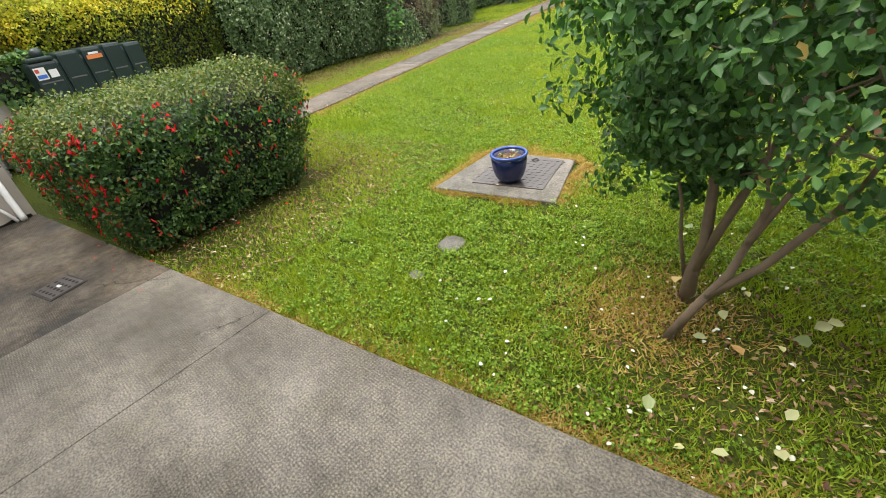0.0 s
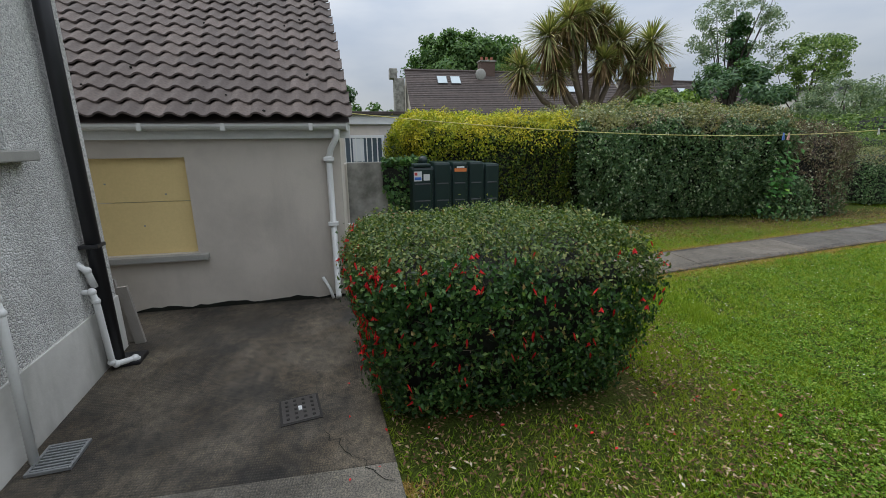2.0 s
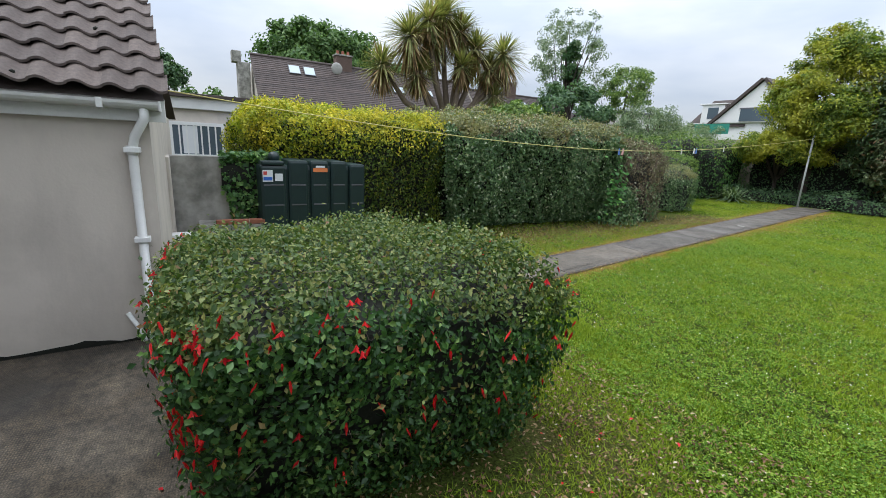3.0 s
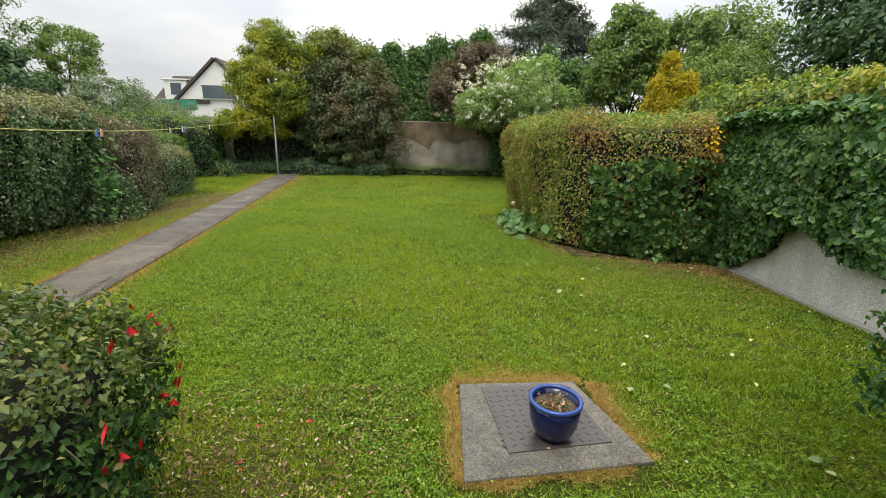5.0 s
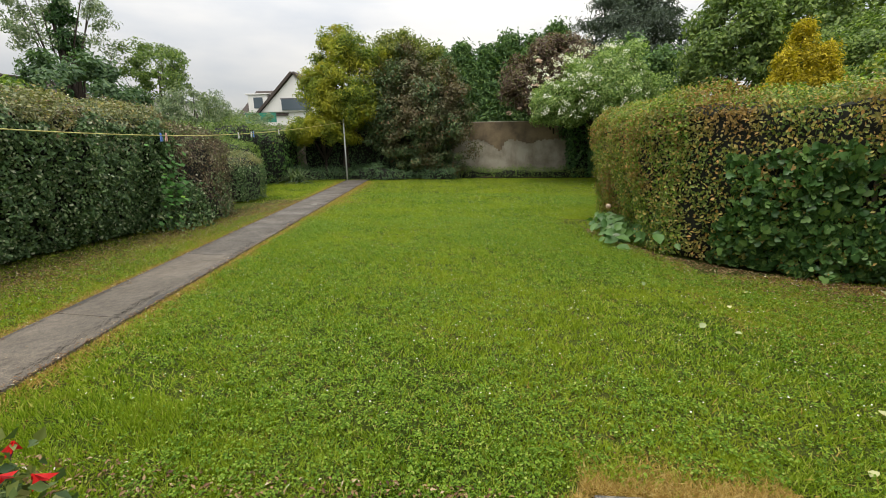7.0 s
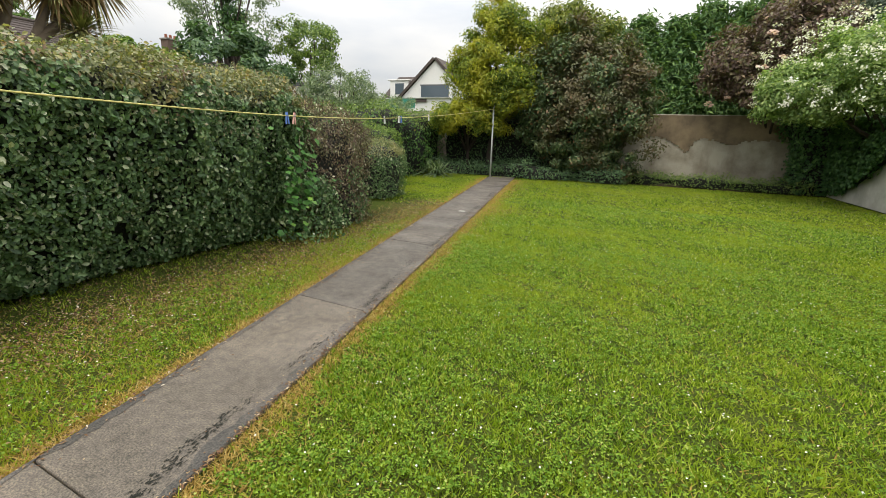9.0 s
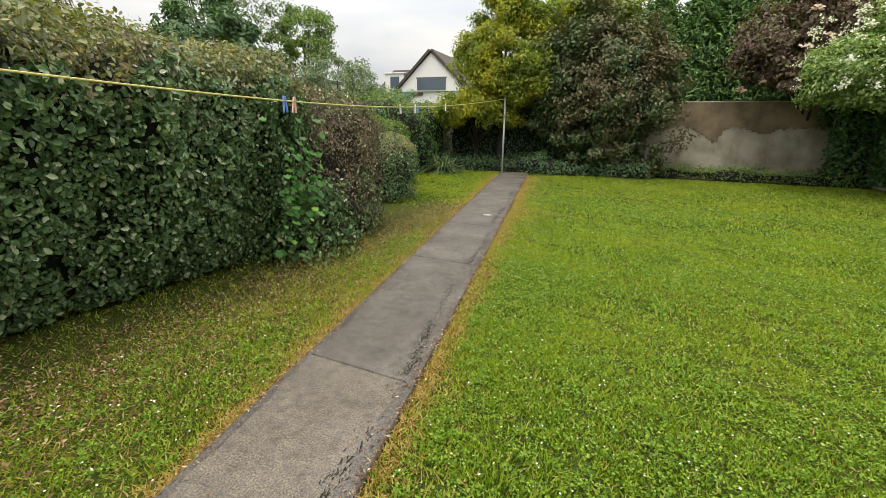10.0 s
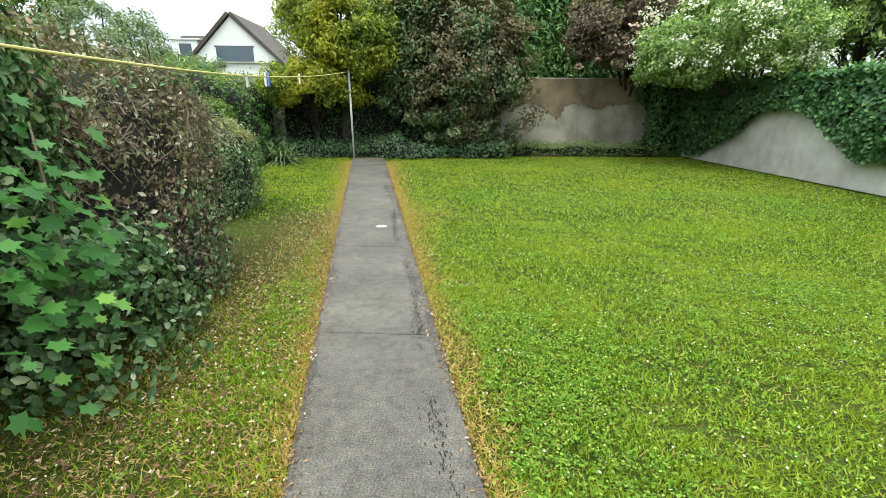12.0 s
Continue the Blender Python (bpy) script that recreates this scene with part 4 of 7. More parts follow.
tagged(placed("wall_footing", boxed((1.73, 2.0, -0.05), (1.82, 7.35, 0.02), 0.01), M_SILL), "dirty concrete footing along the boundary wall", "footing", kind="structure")
tagged(placed("wall_right_far", boxed((1.82, 12.5, 0), (2.05, 25.0, 2.1), 0.015), M_WHITEWALL), "pale rendered boundary wall under ivy", "wall", kind="structure")
# raised earth along the back wall
tagged(placed("earth_bank", prism([(-14, 25.0), (-14, 23.6), (-9.7, 23.7), (-6, 23.8), (-4.6, 24.1), (-1, 24.2), (1.8, 24.3), (1.8, 25.0)], -0.03, 0.10, 0.08), M_SOIL), "raised earth bank along the back wall", "soil", kind="structure")

# ---- manhole, slab, pot, stepping stones ----
mh = thing("manhole_cover", "small square iron inspection cover in the patio", "manhole cover")
MM = pose(-4.40, 0.44, 0.0, 0, 0, 11)
part("frame", boxed((-0.155, -0.135, 0.001), (0.155, 0.135, 0.007), 0.002, MM), M_IRON, mh)
part("lid", boxed((-0.138, -0.118, 0.007), (0.138, 0.118, 0.011), 0.002, MM), M_PLATE, mh)
r = random.Random(2)
for i in range(5):
    for j in range(4):
        x, y = -0.105 + 0.052 * i, -0.085 + 0.056 * j
        part("stud", boxed((x - 0.011, y - 0.011, 0.011), (x + 0.011, y + 0.011, 0.0155), 0.003, MM), M_IRON, mh)
part("bird_dropping", boxed((-0.02, -0.012, 0.0155), (0.03, 0.012, 0.018), 0.004, MM), M_PAPER, mh, "white splash")

slab = thing("inspection_slab", "concrete surround in the lawn with a steel chamber lid", "slab")
part("surround", prism([(-2.58, 4.02), (-2.63, 3.04), (-1.48, 3.175), (-1.68, 4.05)], -0.1, 0.006, 0.012), M_SLAB, slab)
lid = part("lid", prism([(-2.42, 3.96), (-2.34, 3.25), (-1.67, 3.34), (-1.77, 3.99)], 0.0, 0.014, 0.003), M_PLATE, slab, "grey chequered steel lid")
r = random.Random(4)
sm = boxed((-0.017, -0.007, 0), (0.017, 0.007, 0.004), 0.002)
stud_me = bpy.data.meshes.new("tread")
sm.to_mesh(stud_me)
sm.free()
stud_me.materials.append(M_PLATE)
for i in range(11):
    for j in range(11):
        x, y = -2.36 + 0.062 * i, 3.31 + 0.058 * j
        o = new("tread", stud_me)
        o.parent = lid
        o.matrix_local = pose(x + 0.012 * (j - 5) * -0.1, y + 0.06 * (i / 11.0), 0.0135, 0, 0, 45 if (i + j) % 2 else -45)
part("lifting_ring", tube([(-2.02 + 0.03 * math.cos(a), 3.90 + 0.03 * math.sin(a), 0.018) for a in [i * 0.5236 for i in range(13)]], 0.005, 6), M_IRON, slab)

pot = thing("plant_pot", "cobalt blue glazed pot with dead plants on a steel lid", "plant pot", at=(-2.03, 3.41, 0.0145))
pot.scale = (0.95, 0.95, 0.95)
part("bowl", lathe([(0.085, 0.0), (0.105, 0.01), (0.135, 0.06), (0.158, 0.13), (0.166, 0.2), (0.166, 0.256), (0.146, 0.256), (0.145, 0.2), (0.12, 0.19)], 48), M_POT, pot, smooth=True)
part("rim", lathe([(0.164, 0.252), (0.174, 0.258), (0.176, 0.272), (0.168, 0.281), (0.152, 0.279), (0.145, 0.262)], 48, closed=True), M_POTRIM, pot, "lighter worn blue rim", smooth=True)
part("soil", lathe([(0.12, 0.195), (0.146, 0.215), (0.12, 0.232), (0.05, 0.226)], 30), M_SOIL, pot, "dry potting soil")
pp = np.stack([rng.normal(0, 0.06, 90), rng.normal(0, 0.06, 90), rng.uniform(0.225, 0.26, 90)], axis=1)
part("dead_leaves", leaf_mesh("dead_leaves", pp, np.tile([0, 0, 1.0], (90, 1)), rng.uniform(0.02, 0.055, 90), 0.45), L_LITTER, pot, "withered brown leaves and stalks")
pp = np.stack([rng.normal(0, 0.07, 26), rng.normal(0, 0.07, 26), rng.uniform(0.235, 0.27, 26)], axis=1)
part("seedling", leaf_mesh("seedling", pp, np.tile([0, 0, 1.0], (26, 1)), rng.uniform(0.015, 0.035, 26), 0.5), L_MAPLE, pot, "small green seedlings")

for label, cx, cy, w, h, a in (("grey stepping stone sunk in the lawn", -1.92, 2.33, 0.11, 0.12, 10), ("small grey stone half hidden in clover", -1.91, 1.91, 0.06, 0.055, 30)):
    r = random.Random(int(cx * 100))
    ol = [(cx + w * math.cos(t) * r.uniform(0.85, 1.1), cy + h * math.sin(t) * r.uniform(0.85, 1.1)) for t in [i * 0.628 for i in range(10)]]
    tagged(placed("stepping_stone", prism(ol, -0.06, -0.012, 0.01), M_SLAB), label, "stone", "stones in the lawn")

# ---- oil tank ----
tank = thing("oil_tank", "dark green ribbed plastic heating-oil tank on blocks", "oil tank")
TX0, TX1, TY0, TZ0, TZ1 = -10.0, -9.15, 1.93, 0.25, 1.44
part("body", boxed((TX0, TY0 + 0.05, TZ0), (TX1 - 0.05, TY0 + 1.6, TZ1 - 0.08), 0.06), M_TANK, tank)
ribs = [(0.0, 0.36, 1.36), (0.39, 0.30, 1.44), (0.72, 0.28, 1.44), (1.03, 0.27, 1.44), (1.33, 0.27, 1.40)]
for y, w, z in ribs:
    rb = part("rib", boxed((TX0 + 0.05, TY0 + y, TZ0 - 0.02), (TX1, TY0 + y + w, z), 0.045), M_TANK, tank)
    for k in range(3):
        zz = 0.46 + k * 0.3
        part("groove", boxed((TX1 - 0.002, TY0 + y + 0.04, zz), (TX1 + 0.006, TY0 + y + w - 0.04, zz + 0.02), 0.003), M_SLATE, rb)
part("filler_cap", lathe_at(Vector((TX1 - 0.35, TY0 + 0.25, TZ1 + 0.02)), 0.09), M_TANK, tank, smooth=True)
part("cabinet_lid", boxed((TX1 - 0.3, TY0 + 0.02, 1.36), (TX1 + 0.01, TY0 + 0.34, 1.42), 0.02), M_TANK, tank)
part("sticker", boxed((TX1 + 0.001, TY0 + 0.76, 1.27), (TX1 + 0.005, TY0 + 0.98, 1.33)), M_ORANGE, tank, "orange and black sticker")
part("sticker_print", boxed((TX1 + 0.001, TY0 + 0.80, 1.335), (TX1 + 0.005, TY0 + 0.94, 1.365)), M_PAPER, tank, "small pale lettering bar")
part("sticker", boxed((TX1 + 0.001, TY0 + 0.20, 1.13), (TX1 + 0.005, TY0 + 0.31, 1.24)), M_PAPER, tank, "white label")
part("sticker", boxed((TX1 + 0.001, TY0 + 0.03, 1.12), (TX1 + 0.005, TY0 + 0.17, 1.29)), M_PAPER, tank, "white and blue label")
part("sticker_print", boxed((TX1 + 0.006, TY0 + 0.04, 1.14), (TX1 + 0.008, TY0 + 0.16, 1.19)), M_BLUE, tank, "blue printed band")
part("sticker_print", boxed((TX1 + 0.006, TY0 + 0.04, 1.22), (TX1 + 0.008, TY0 + 0.09, 1.27)), M_RED, tank, "red printed patch")
for y in (0.2, 1.2):
    part("block", boxed((TX0 + 0.1, TY0 + y, -0.03), (TX1 - 0.1, TY0 + y + 0.22, TZ0 - 0.01), 0.01), M_GREYWALL, tank)

# ---- neighbours' buildings ----
nb = thing("flat_roofed_annexe", "neighbour's low grey annexe with a white fascia", "building")
part("wall", boxed((-22, -9, 0), (-16.05, 3.2, 2.35)), M_EXT, nb)
part("fascia", boxed((-22.1, -9.1, 2.35), (-15.95, 3.3, 2.64), 0.01), M_WHITE, nb)
part("roof", boxed((-22.2, -9.2, 2.64), (-15.85, 3.4, 2.74), 0.01), M_FARTILE, nb)
w1 = part("window", boxed((-16.08, 0.75, 1.15), (-16.0, 1.95, 2.0), 0.005), M_GLASS, nb)
for lo, hi in (((-16.04, 0.7, 1.93), (-15.97, 2.0, 2.02)), ((-16.04, 0.7, 1.1), (-15.97, 2.0, 1.18)), ((-16.04, 0.7, 1.18), (-15.97, 0.78, 1.93)), ((-16.04, 1.92, 1.18), (-15.97, 2.0, 1.93))):
    part("frame", boxed(lo, hi, 0.004), M_WHITE, w1)
for i in range(6):
    y = 0.93 + 0.17 * i
    part("bar", boxed((-15.99, y - 0.018, 1.18), (-15.965, y + 0.018, 1.93), 0.004), M_WHITE, w1)
part("curtain", boxed((-16.0, 1.0, 1.2), (-15.995, 1.35, 1.92)), M_PAPER, w1, "pale net curtain")
fd = thing("bird_feeder", "blue and yellow hanging bird feeder on the annexe wall", "bird feeder")
part("tray", boxed((-15.95, 2.02, 1.62), (-15.7, 2.36, 1.67), 0.01), M_BLUE, fd)
part("body", boxed((-15.9, 2.08, 1.67), (-15.74, 2.3, 1.86), 0.02), M_ROPE, fd)
part("roof", boxed((-15.95, 2.02, 1.86), (-15.7, 2.36, 1.95), 0.02), M_BLUE, fd)
part("hook", boxed((-16.05, 2.17, 1.92), (-15.8, 2.2, 1.96), 0.004), M_BLUE, fd)


def far_house(name, label, x_front, depth, y0, y1, eave, ridge, chimneys, skylights, dish=None):
    """A terrace seen over the hedges, with its ridge along y."""
    t = thing(name, label, "house")
    part("wall", boxed((x_front - depth, y0, 0), (x_front, y1, eave)), M_EXT, t)
    xm = x_front - depth / 2
    bm = bmesh.new()
    v = [bm.verts.new((x, y, z)) for y in (y0, y1) for x, z in ((x_front, eave), (x_front - depth, eave), (xm, ridge))]
    for f in ((0, 1, 2), (5, 4, 3), (1, 0, 3, 4), (0, 2, 5, 3), (2, 1, 4, 5)):
        bm.faces.new([v[i] for i in f])
    bmesh.ops.recalc_face_normals(bm, faces=bm.faces)
    part("gable", bm, M_EXT, t)
    n = 24
    run, rise = depth / 2 + 0.4, (ridge - eave) * (depth / 2 + 0.4) / (depth / 2)
    roof = part("roof", boxed((xm - 0.1, y0 - 0.1, ridge - 0.05), (xm + 0.1, y1 + 0.1, ridge + 0.1)), M_FARTILE, t, "brown tiled roof in courses")
    for i in range(n):
        rm = bmesh.new()
        f0, f1 = i / n, (i + 1.12) / n
        a = [(xm + run * f0, ridge + 0.12 - rise * f0), (xm + run * f1, ridge + 0.17 - rise * f1)]
        q = [rm.verts.new((x, y, z)) for y in (y0 - 0.15, y1 + 0.15) for x, z in (a[0], a[1], (a[1][0], a[1][1] - 0.06), (a[0][0], a[0][1] - 0.06))]
        for fc in ((0, 1, 5, 4), (1, 2, 6, 5), (2, 3, 7, 6), (3, 0, 4, 7), (3, 2, 1, 0), (4, 5, 6, 7)):
            rm.faces.new([q[j] for j in fc])
        bmesh.ops.recalc_face_normals(rm, faces=rm.faces)
        part("tile_course", rm, M_FARTILE, roof)
    part("back_roof", boxed((xm - run, y0 - 0.15, ridge), (xm - run + 0.1, y1 + 0.15, ridge + 0.02), 0, None), M_FARTILE, t)
    part("ridge", tube([(xm, y0 - 0.15, ridge + 0.14), (xm, y1 + 0.15, ridge + 0.14)], 0.14, 8), M_FARTILE, t)
    tilt = math.degrees(math.atan2(rise, run))
    for y, f, w, h in skylights:
        m = Matrix.Translation((xm + run * f, y, ridge + 0.2 - rise * f)) @ pose(0, 0, 0, 0, tilt, 0)
        s = part("skylight", boxed((-h / 2, -w / 2, 0), (h / 2, w / 2, 0.06), 0.01, m), M_SLATE, roof)
        s2 = part("pane", boxed((-h / 2 + 0.06, -w / 2 + 0.06, 0.06), (h / 2 - 0.06, w / 2 - 0.06, 0.075), 0, m), M_SKYGLASS, roof)
    for y, w, top in chimneys:
        c = part("chimney", boxed((xm - 0.5, y - w / 2, ridge - 0.6), (xm + 0.5, y + w / 2, top), 0.02), M_STACK, t)
        part("cap", boxed((xm - 0.58, y - w / 2 - 0.08, top), (xm + 0.58, y + w / 2 + 0.08, top + 0.14), 0.02), M_GREYWALL, c)
        for k in range(3):
            yy = y - w / 3 + k * w / 3
            part("chimney_pot", tube([(xm, yy, top + 0.14), (xm, yy, top + 0.5)], [0.15, 0.12], 10), M_BRICK, c)
    if dish:
        y, z = dish
        dm = bmesh.new()
        bmesh.ops.create_uvsphere(dm, u_segments=20, v_segments=10, radius=0.52, matrix=Matrix.Translation((xm + 1.4, y, z)) @ Matrix.Diagonal((0.25, 1, 1, 1)))
        part("satellite_dish", dm, M_SILL, t, "pale round satellite dish", smooth=True)
    return t


far_house("terrace_house", "long terrace with a brown tiled roof and skylights", -41.0, 8.0, 6.6, 28.0, 4.4, 8.3, [(14.6, 1.5, 9.3)], [(9.9, 0.24, 1.0, 1.1), (11.2, 0.24, 1.0, 1.1), (17.6, 0.42, 1.2, 0.9), (19.6, 0.42, 1.2, 0.9), (22.8, 0.42, 1.2, 0.9)], (13.6, 8.0))
far_house("terrace_house", "second brown tiled terrace further along the road", -44.0, 8.0, 31.0, 47.0, 4.2, 8.2, [(37.2, 1.4, 9.7)], [(38.6, 0.3, 1.1, 1.1), (41.5, 0.3, 1.1, 1.1)])
gs = thing("gable_stack", "weathered grey stone stack at the terrace end", "chimney")
part("shaft", boxed((-45.6, 5.4, 0.0), (-44.2, 6.35, 7.6), 0.05), M_GREYWALL, gs)
part("top", boxed((-45.4, 5.0, 7.6), (-44.4, 5.7, 8.5), 0.05), M_GREYWALL, gs)

wh = thing("white_house", "white dormer house with grey roof trim", "house")
WY = 60.0
part("wall", boxed((-37.0, WY, 0), (-22.5, WY + 9, 6.2)), M_WHITE, wh)
bm = bmesh.new()
v = [bm.verts.new((x, y, z)) for y in (WY - 0.3, WY + 9) for x, z in ((-34.2, 6.2), (-24.4, 6.2), (-29.3, 10.8))]
for f in ((0, 1, 2), (5, 4, 3), (0, 2, 5, 3), (2, 1, 4, 5), (1, 0, 3, 4)):
    bm.faces.new([v[i] for i in f])
bmesh.ops.recalc_face_normals(bm, faces=bm.faces)
part("gable", bm, M_WHITE, wh)
for sx in (-1, 1):
    a = Vector((-29.3, 0, 10.95))
    b = Vector((-29.3 + sx * 5.5, 0, 5.7))
    d = (b - a).normalized()
    n = Vector((-d.z, 0, d.x)) * (0.32 if sx > 0 else -0.32)
    rb = bmesh.new()
    q = [rb.verts.new((p.x, y, p.z)) for y in (WY - 0.6, WY + 9.2) for p in (a, b, b + n, a + n)]
    for f in ((0, 1, 2, 3), (7, 6, 5, 4), (0, 4, 5, 1), (1, 5, 6, 2), (2, 6, 7, 3), (3, 7, 4, 0)):
        rb.faces.new([q[i] for i in f])
    bmesh.ops.recalc_face_normals(rb, faces=rb.faces)
    part("roof_slope", rb, M_FARTILE, wh)
ww = part("window", boxed((-31.2, WY - 0.38, 6.35), (-27.2, WY - 0.31, 7.75), 0.02), M_GLASS, wh)
part("frame", boxed((-31.35, WY - 0.36, 7.75), (-27.05, WY - 0.3, 7.9), 0.01), M_SLATE, ww)
sl = bmesh.new()
q = [sl.verts.new(v) for v in ((-37.6, WY - 0.2, 5.9), (-30.5, WY - 0.2, 5.9), (-30.5, WY + 3.4, 9.35), (-36.6, WY + 3.4, 9.35), (-37.6, WY - 0.2, 5.7), (-30.5, WY - 0.2, 5.7), (-30.5, WY + 3.4, 9.15), (-36.6, WY + 3.4, 9.15))]
for f in ((0, 1, 2, 3), (7, 6, 5, 4), (0, 4, 5, 1), (1, 5, 6, 2), (2, 6, 7, 3), (3, 7, 4, 0)):
    sl.faces.new([q[i] for i in f])
bmesh.ops.recalc_face_normals(sl, faces=sl.faces)
part("roof_slope", sl, M_FARTILE, wh, "brown tiled side roof")
dm = part("dormer", boxed((-36.0, WY - 0.15, 6.1), (-33.2, WY + 3, 8.45), 0.05), M_WHITE, wh)
part("dormer_roof", boxed((-36.3, WY - 0.3, 8.45), (-32.9, WY + 3.2, 8.6), 0.04), M_WHITE, dm)
part("window", boxed((-35.2, WY - 0.2, 6.7), (-33.9, WY - 0.12, 8.1), 0.02), M_GLASS, dm)
part("netting", boxed((-33.8, WY - 5, 4.6), (-29.8, WY - 4.9, 5.75), 0.0), M_GREEN, wh, "green windbreak netting")
fb = thing("flat_roofed_building", "distant pale flat-roofed building over the hedge", "building")
part("wall", boxed((-52, 52, 0), (-42, 58, 7.0)), M_WHITEWALL, fb)
part("roof", boxed((-52.3, 51.7, 7.0), (-41.7, 58.3, 7.4), 0.02), M_SLATE, fb)

# ---- washing line ----
pole = thing("washing_line_pole", "slim grey-white metal pole at the end of the path", "pole")
PX, PY = -10.12, 22.75
part("post", tube([(PX, PY, -0.03), (PX - 0.02, PY, 2.84)], 0.034, 12), M_POLE, pole, smooth=True)
part("cap", lathe_at(Vector((PX - 0.02, PY, 2.84)), 0.04), M_POLE, pole, smooth=True)
part("hook", tube([(PX - 0.02, PY, 2.8), (PX + 0.02, PY - 0.09, 2.8), (PX + 0.02, PY - 0.1, 2.74)], 0.01, 6), M_STEEL, pole)


def line_at(y):
    """The sagging washing line, from the gable of the extension to the pole."""
    x = float(np.interp(y, [0.8, 9.3, 13.0, 22.65], [-7.63, -8.75, -9.25, -10.1]))
    return Vector((x, y, 1.845 + (0.0060 if y < 13 else 0.0060 - 0.00018 * (y - 13)) * (y - 8.2) ** 2))


rope = tagged(placed("washing_line", tube([line_at(0.8 + 21.85 * i / 60) for i in range(61)], 0.006, 6), M_ROPE), "yellow plastic washing line sagging to its pole", "washing line")


def peg(y, mat, label, lean):
    c = line_at(y)
    t = thing("clothes_peg", label, "clothes peg", "pegs on the washing line", at=c)
    t.scale = (1.35, 1.35, 1.35)
    for s in (-1, 1):
        part("arm", boxed((-0.005, -0.006, -0.075), (0.005, 0.006, 0.03), 0.002, pose(0, s * 0.008, 0, lean + s * 9, 0, 12)), mat, t)
    part("spring", tube([(0, -0.016, 0.0), (0, 0.016, 0.0)], 0.007, 8), M_STEEL, t)


peg(9.24, M_PEGB, "blue plastic clothes peg", 5)
peg(9.39, M_PEGP, "pale pink plastic clothes peg", -6)
for y, mat, lb, ln in ((12.25, M_PEGW, "white plastic clothes peg", 12), (13.0, M_PEGW, "white plastic clothes peg", -4), (13.12, M_PEGB, "blue plastic clothes peg", 6), (14.8, M_PEGW, "white plastic clothes peg", 3)):
    peg(y, mat, lb, ln)

# ---- hedges ----
FU_LO, FU_HI = (-6.5, 0.78, -0.3), (-3.91, 2.94, 1.19)
fu_foot = undercut(FU_LO, FU_HI, 0.2, 2.2)


def fu_bend(p):
    """The foot drawn in, and the top sloping down towards the house."""
    q = fu_foot(p)
    q[:, 2] -= 0.2 * np.clip((-5.2 - p[:, 0]) / 1.3, 0, 1) * np.clip((p[:, 2] - 0.3) / 0.8, 0, 1)
    return q


fu = hedge("fuchsia_bush", "clipped fuchsia bush with red hanging flowers", "bush", FU_LO, FU_HI, 0.36, 0.085, 112000, 0.038, L_FUCHSIA, 21, L_FUCHSIALIT, 0.6, 0.09, False, faces=(1, 0.8, 0.8, 1, 1, 0), bend=fu_bend, sparse=1.05)
p, d = round_box(2300, FU_LO, FU_HI, 0.36, 0.085, 21, 0.01, shoots=0.0)
p = fu_bend(p)
keep = (d[:, 2] < 0.8) & (p[:, 2] > 0.06) & (rng.uniform(size=len(p)) < np.clip(0.26 + 0.85 * wob(p, 4.0, 77) - 0.16 * (p[:, 1] - 1.6) - 0.35 * (p[:, 2] - 0.6), 0.03, 1.0))
p, d = p[keep] + d[keep] * 0.03, d[keep]
n = len(p)
down = unit(np.stack([rng.normal(0, 0.3, n), rng.normal(0, 0.3, n), -np.ones(n)], axis=1))
opened = rng.uniform(size=n) < 0.3
petals = []
for k in range(4):
    a = k * math.pi / 2 + rng.uniform(0, 0.4, n)
    o = np.stack([np.cos(a), np.sin(a), np.zeros(n)], axis=1)
    side = np.stack([-np.sin(a), np.cos(a), np.zeros(n)], axis=1)
    s = rng.uniform(0.017, 0.031, n)[:, None]
    sp = np.where(opened, 0.95, 0.05)[:, None]
    root = p - down * 0.012
    throat = root + down * s * 0.9 + o * s * 0.2
    tip = root + down * s * np.where(opened, 1.1, 2.1)[:, None] + o * s * sp
    petals.append(np.stack([root - side * s * 0.12, root + side * s * 0.12, throat + side * s * 0.2, tip, throat - side * s * 0.2], axis=1))
part("blossom", mesh_np("blossom", np.concatenate(petals), 5), P_RED, fu, "scarlet hanging flowers")
part("flower_centre", mesh_np("flower_centre", np.stack([p + down * 0.010 - [0.006, 0, 0], p + down * 0.010 + [0.006, 0, 0], p + down * 0.032], axis=1), 3), P_PURPLE, fu, "purple flower centres")
q, e = round_box(1500, FU_LO, FU_HI, 0.36, 0.085, 21, 0.05, shoots=0.0)
q = fu_bend(q)
up = unit(rng.normal(size=(len(q), 3)) * 0.6 + e + np.array([0, 0, 0.4]))
sd = unit(np.cross(up, rng.normal(size=(len(q), 3)))) * 0.0018
ln = rng.uniform(0.05, 0.16, len(q))[:, None]
part("twig_growth", mesh_np("twig_growth", np.stack([q - up * ln * 0.5 - sd, q - up * ln * 0.5 + sd, q + up * ln * 0.5], axis=1), 3), M_BARK, fu, "thin reddish-brown twigs")

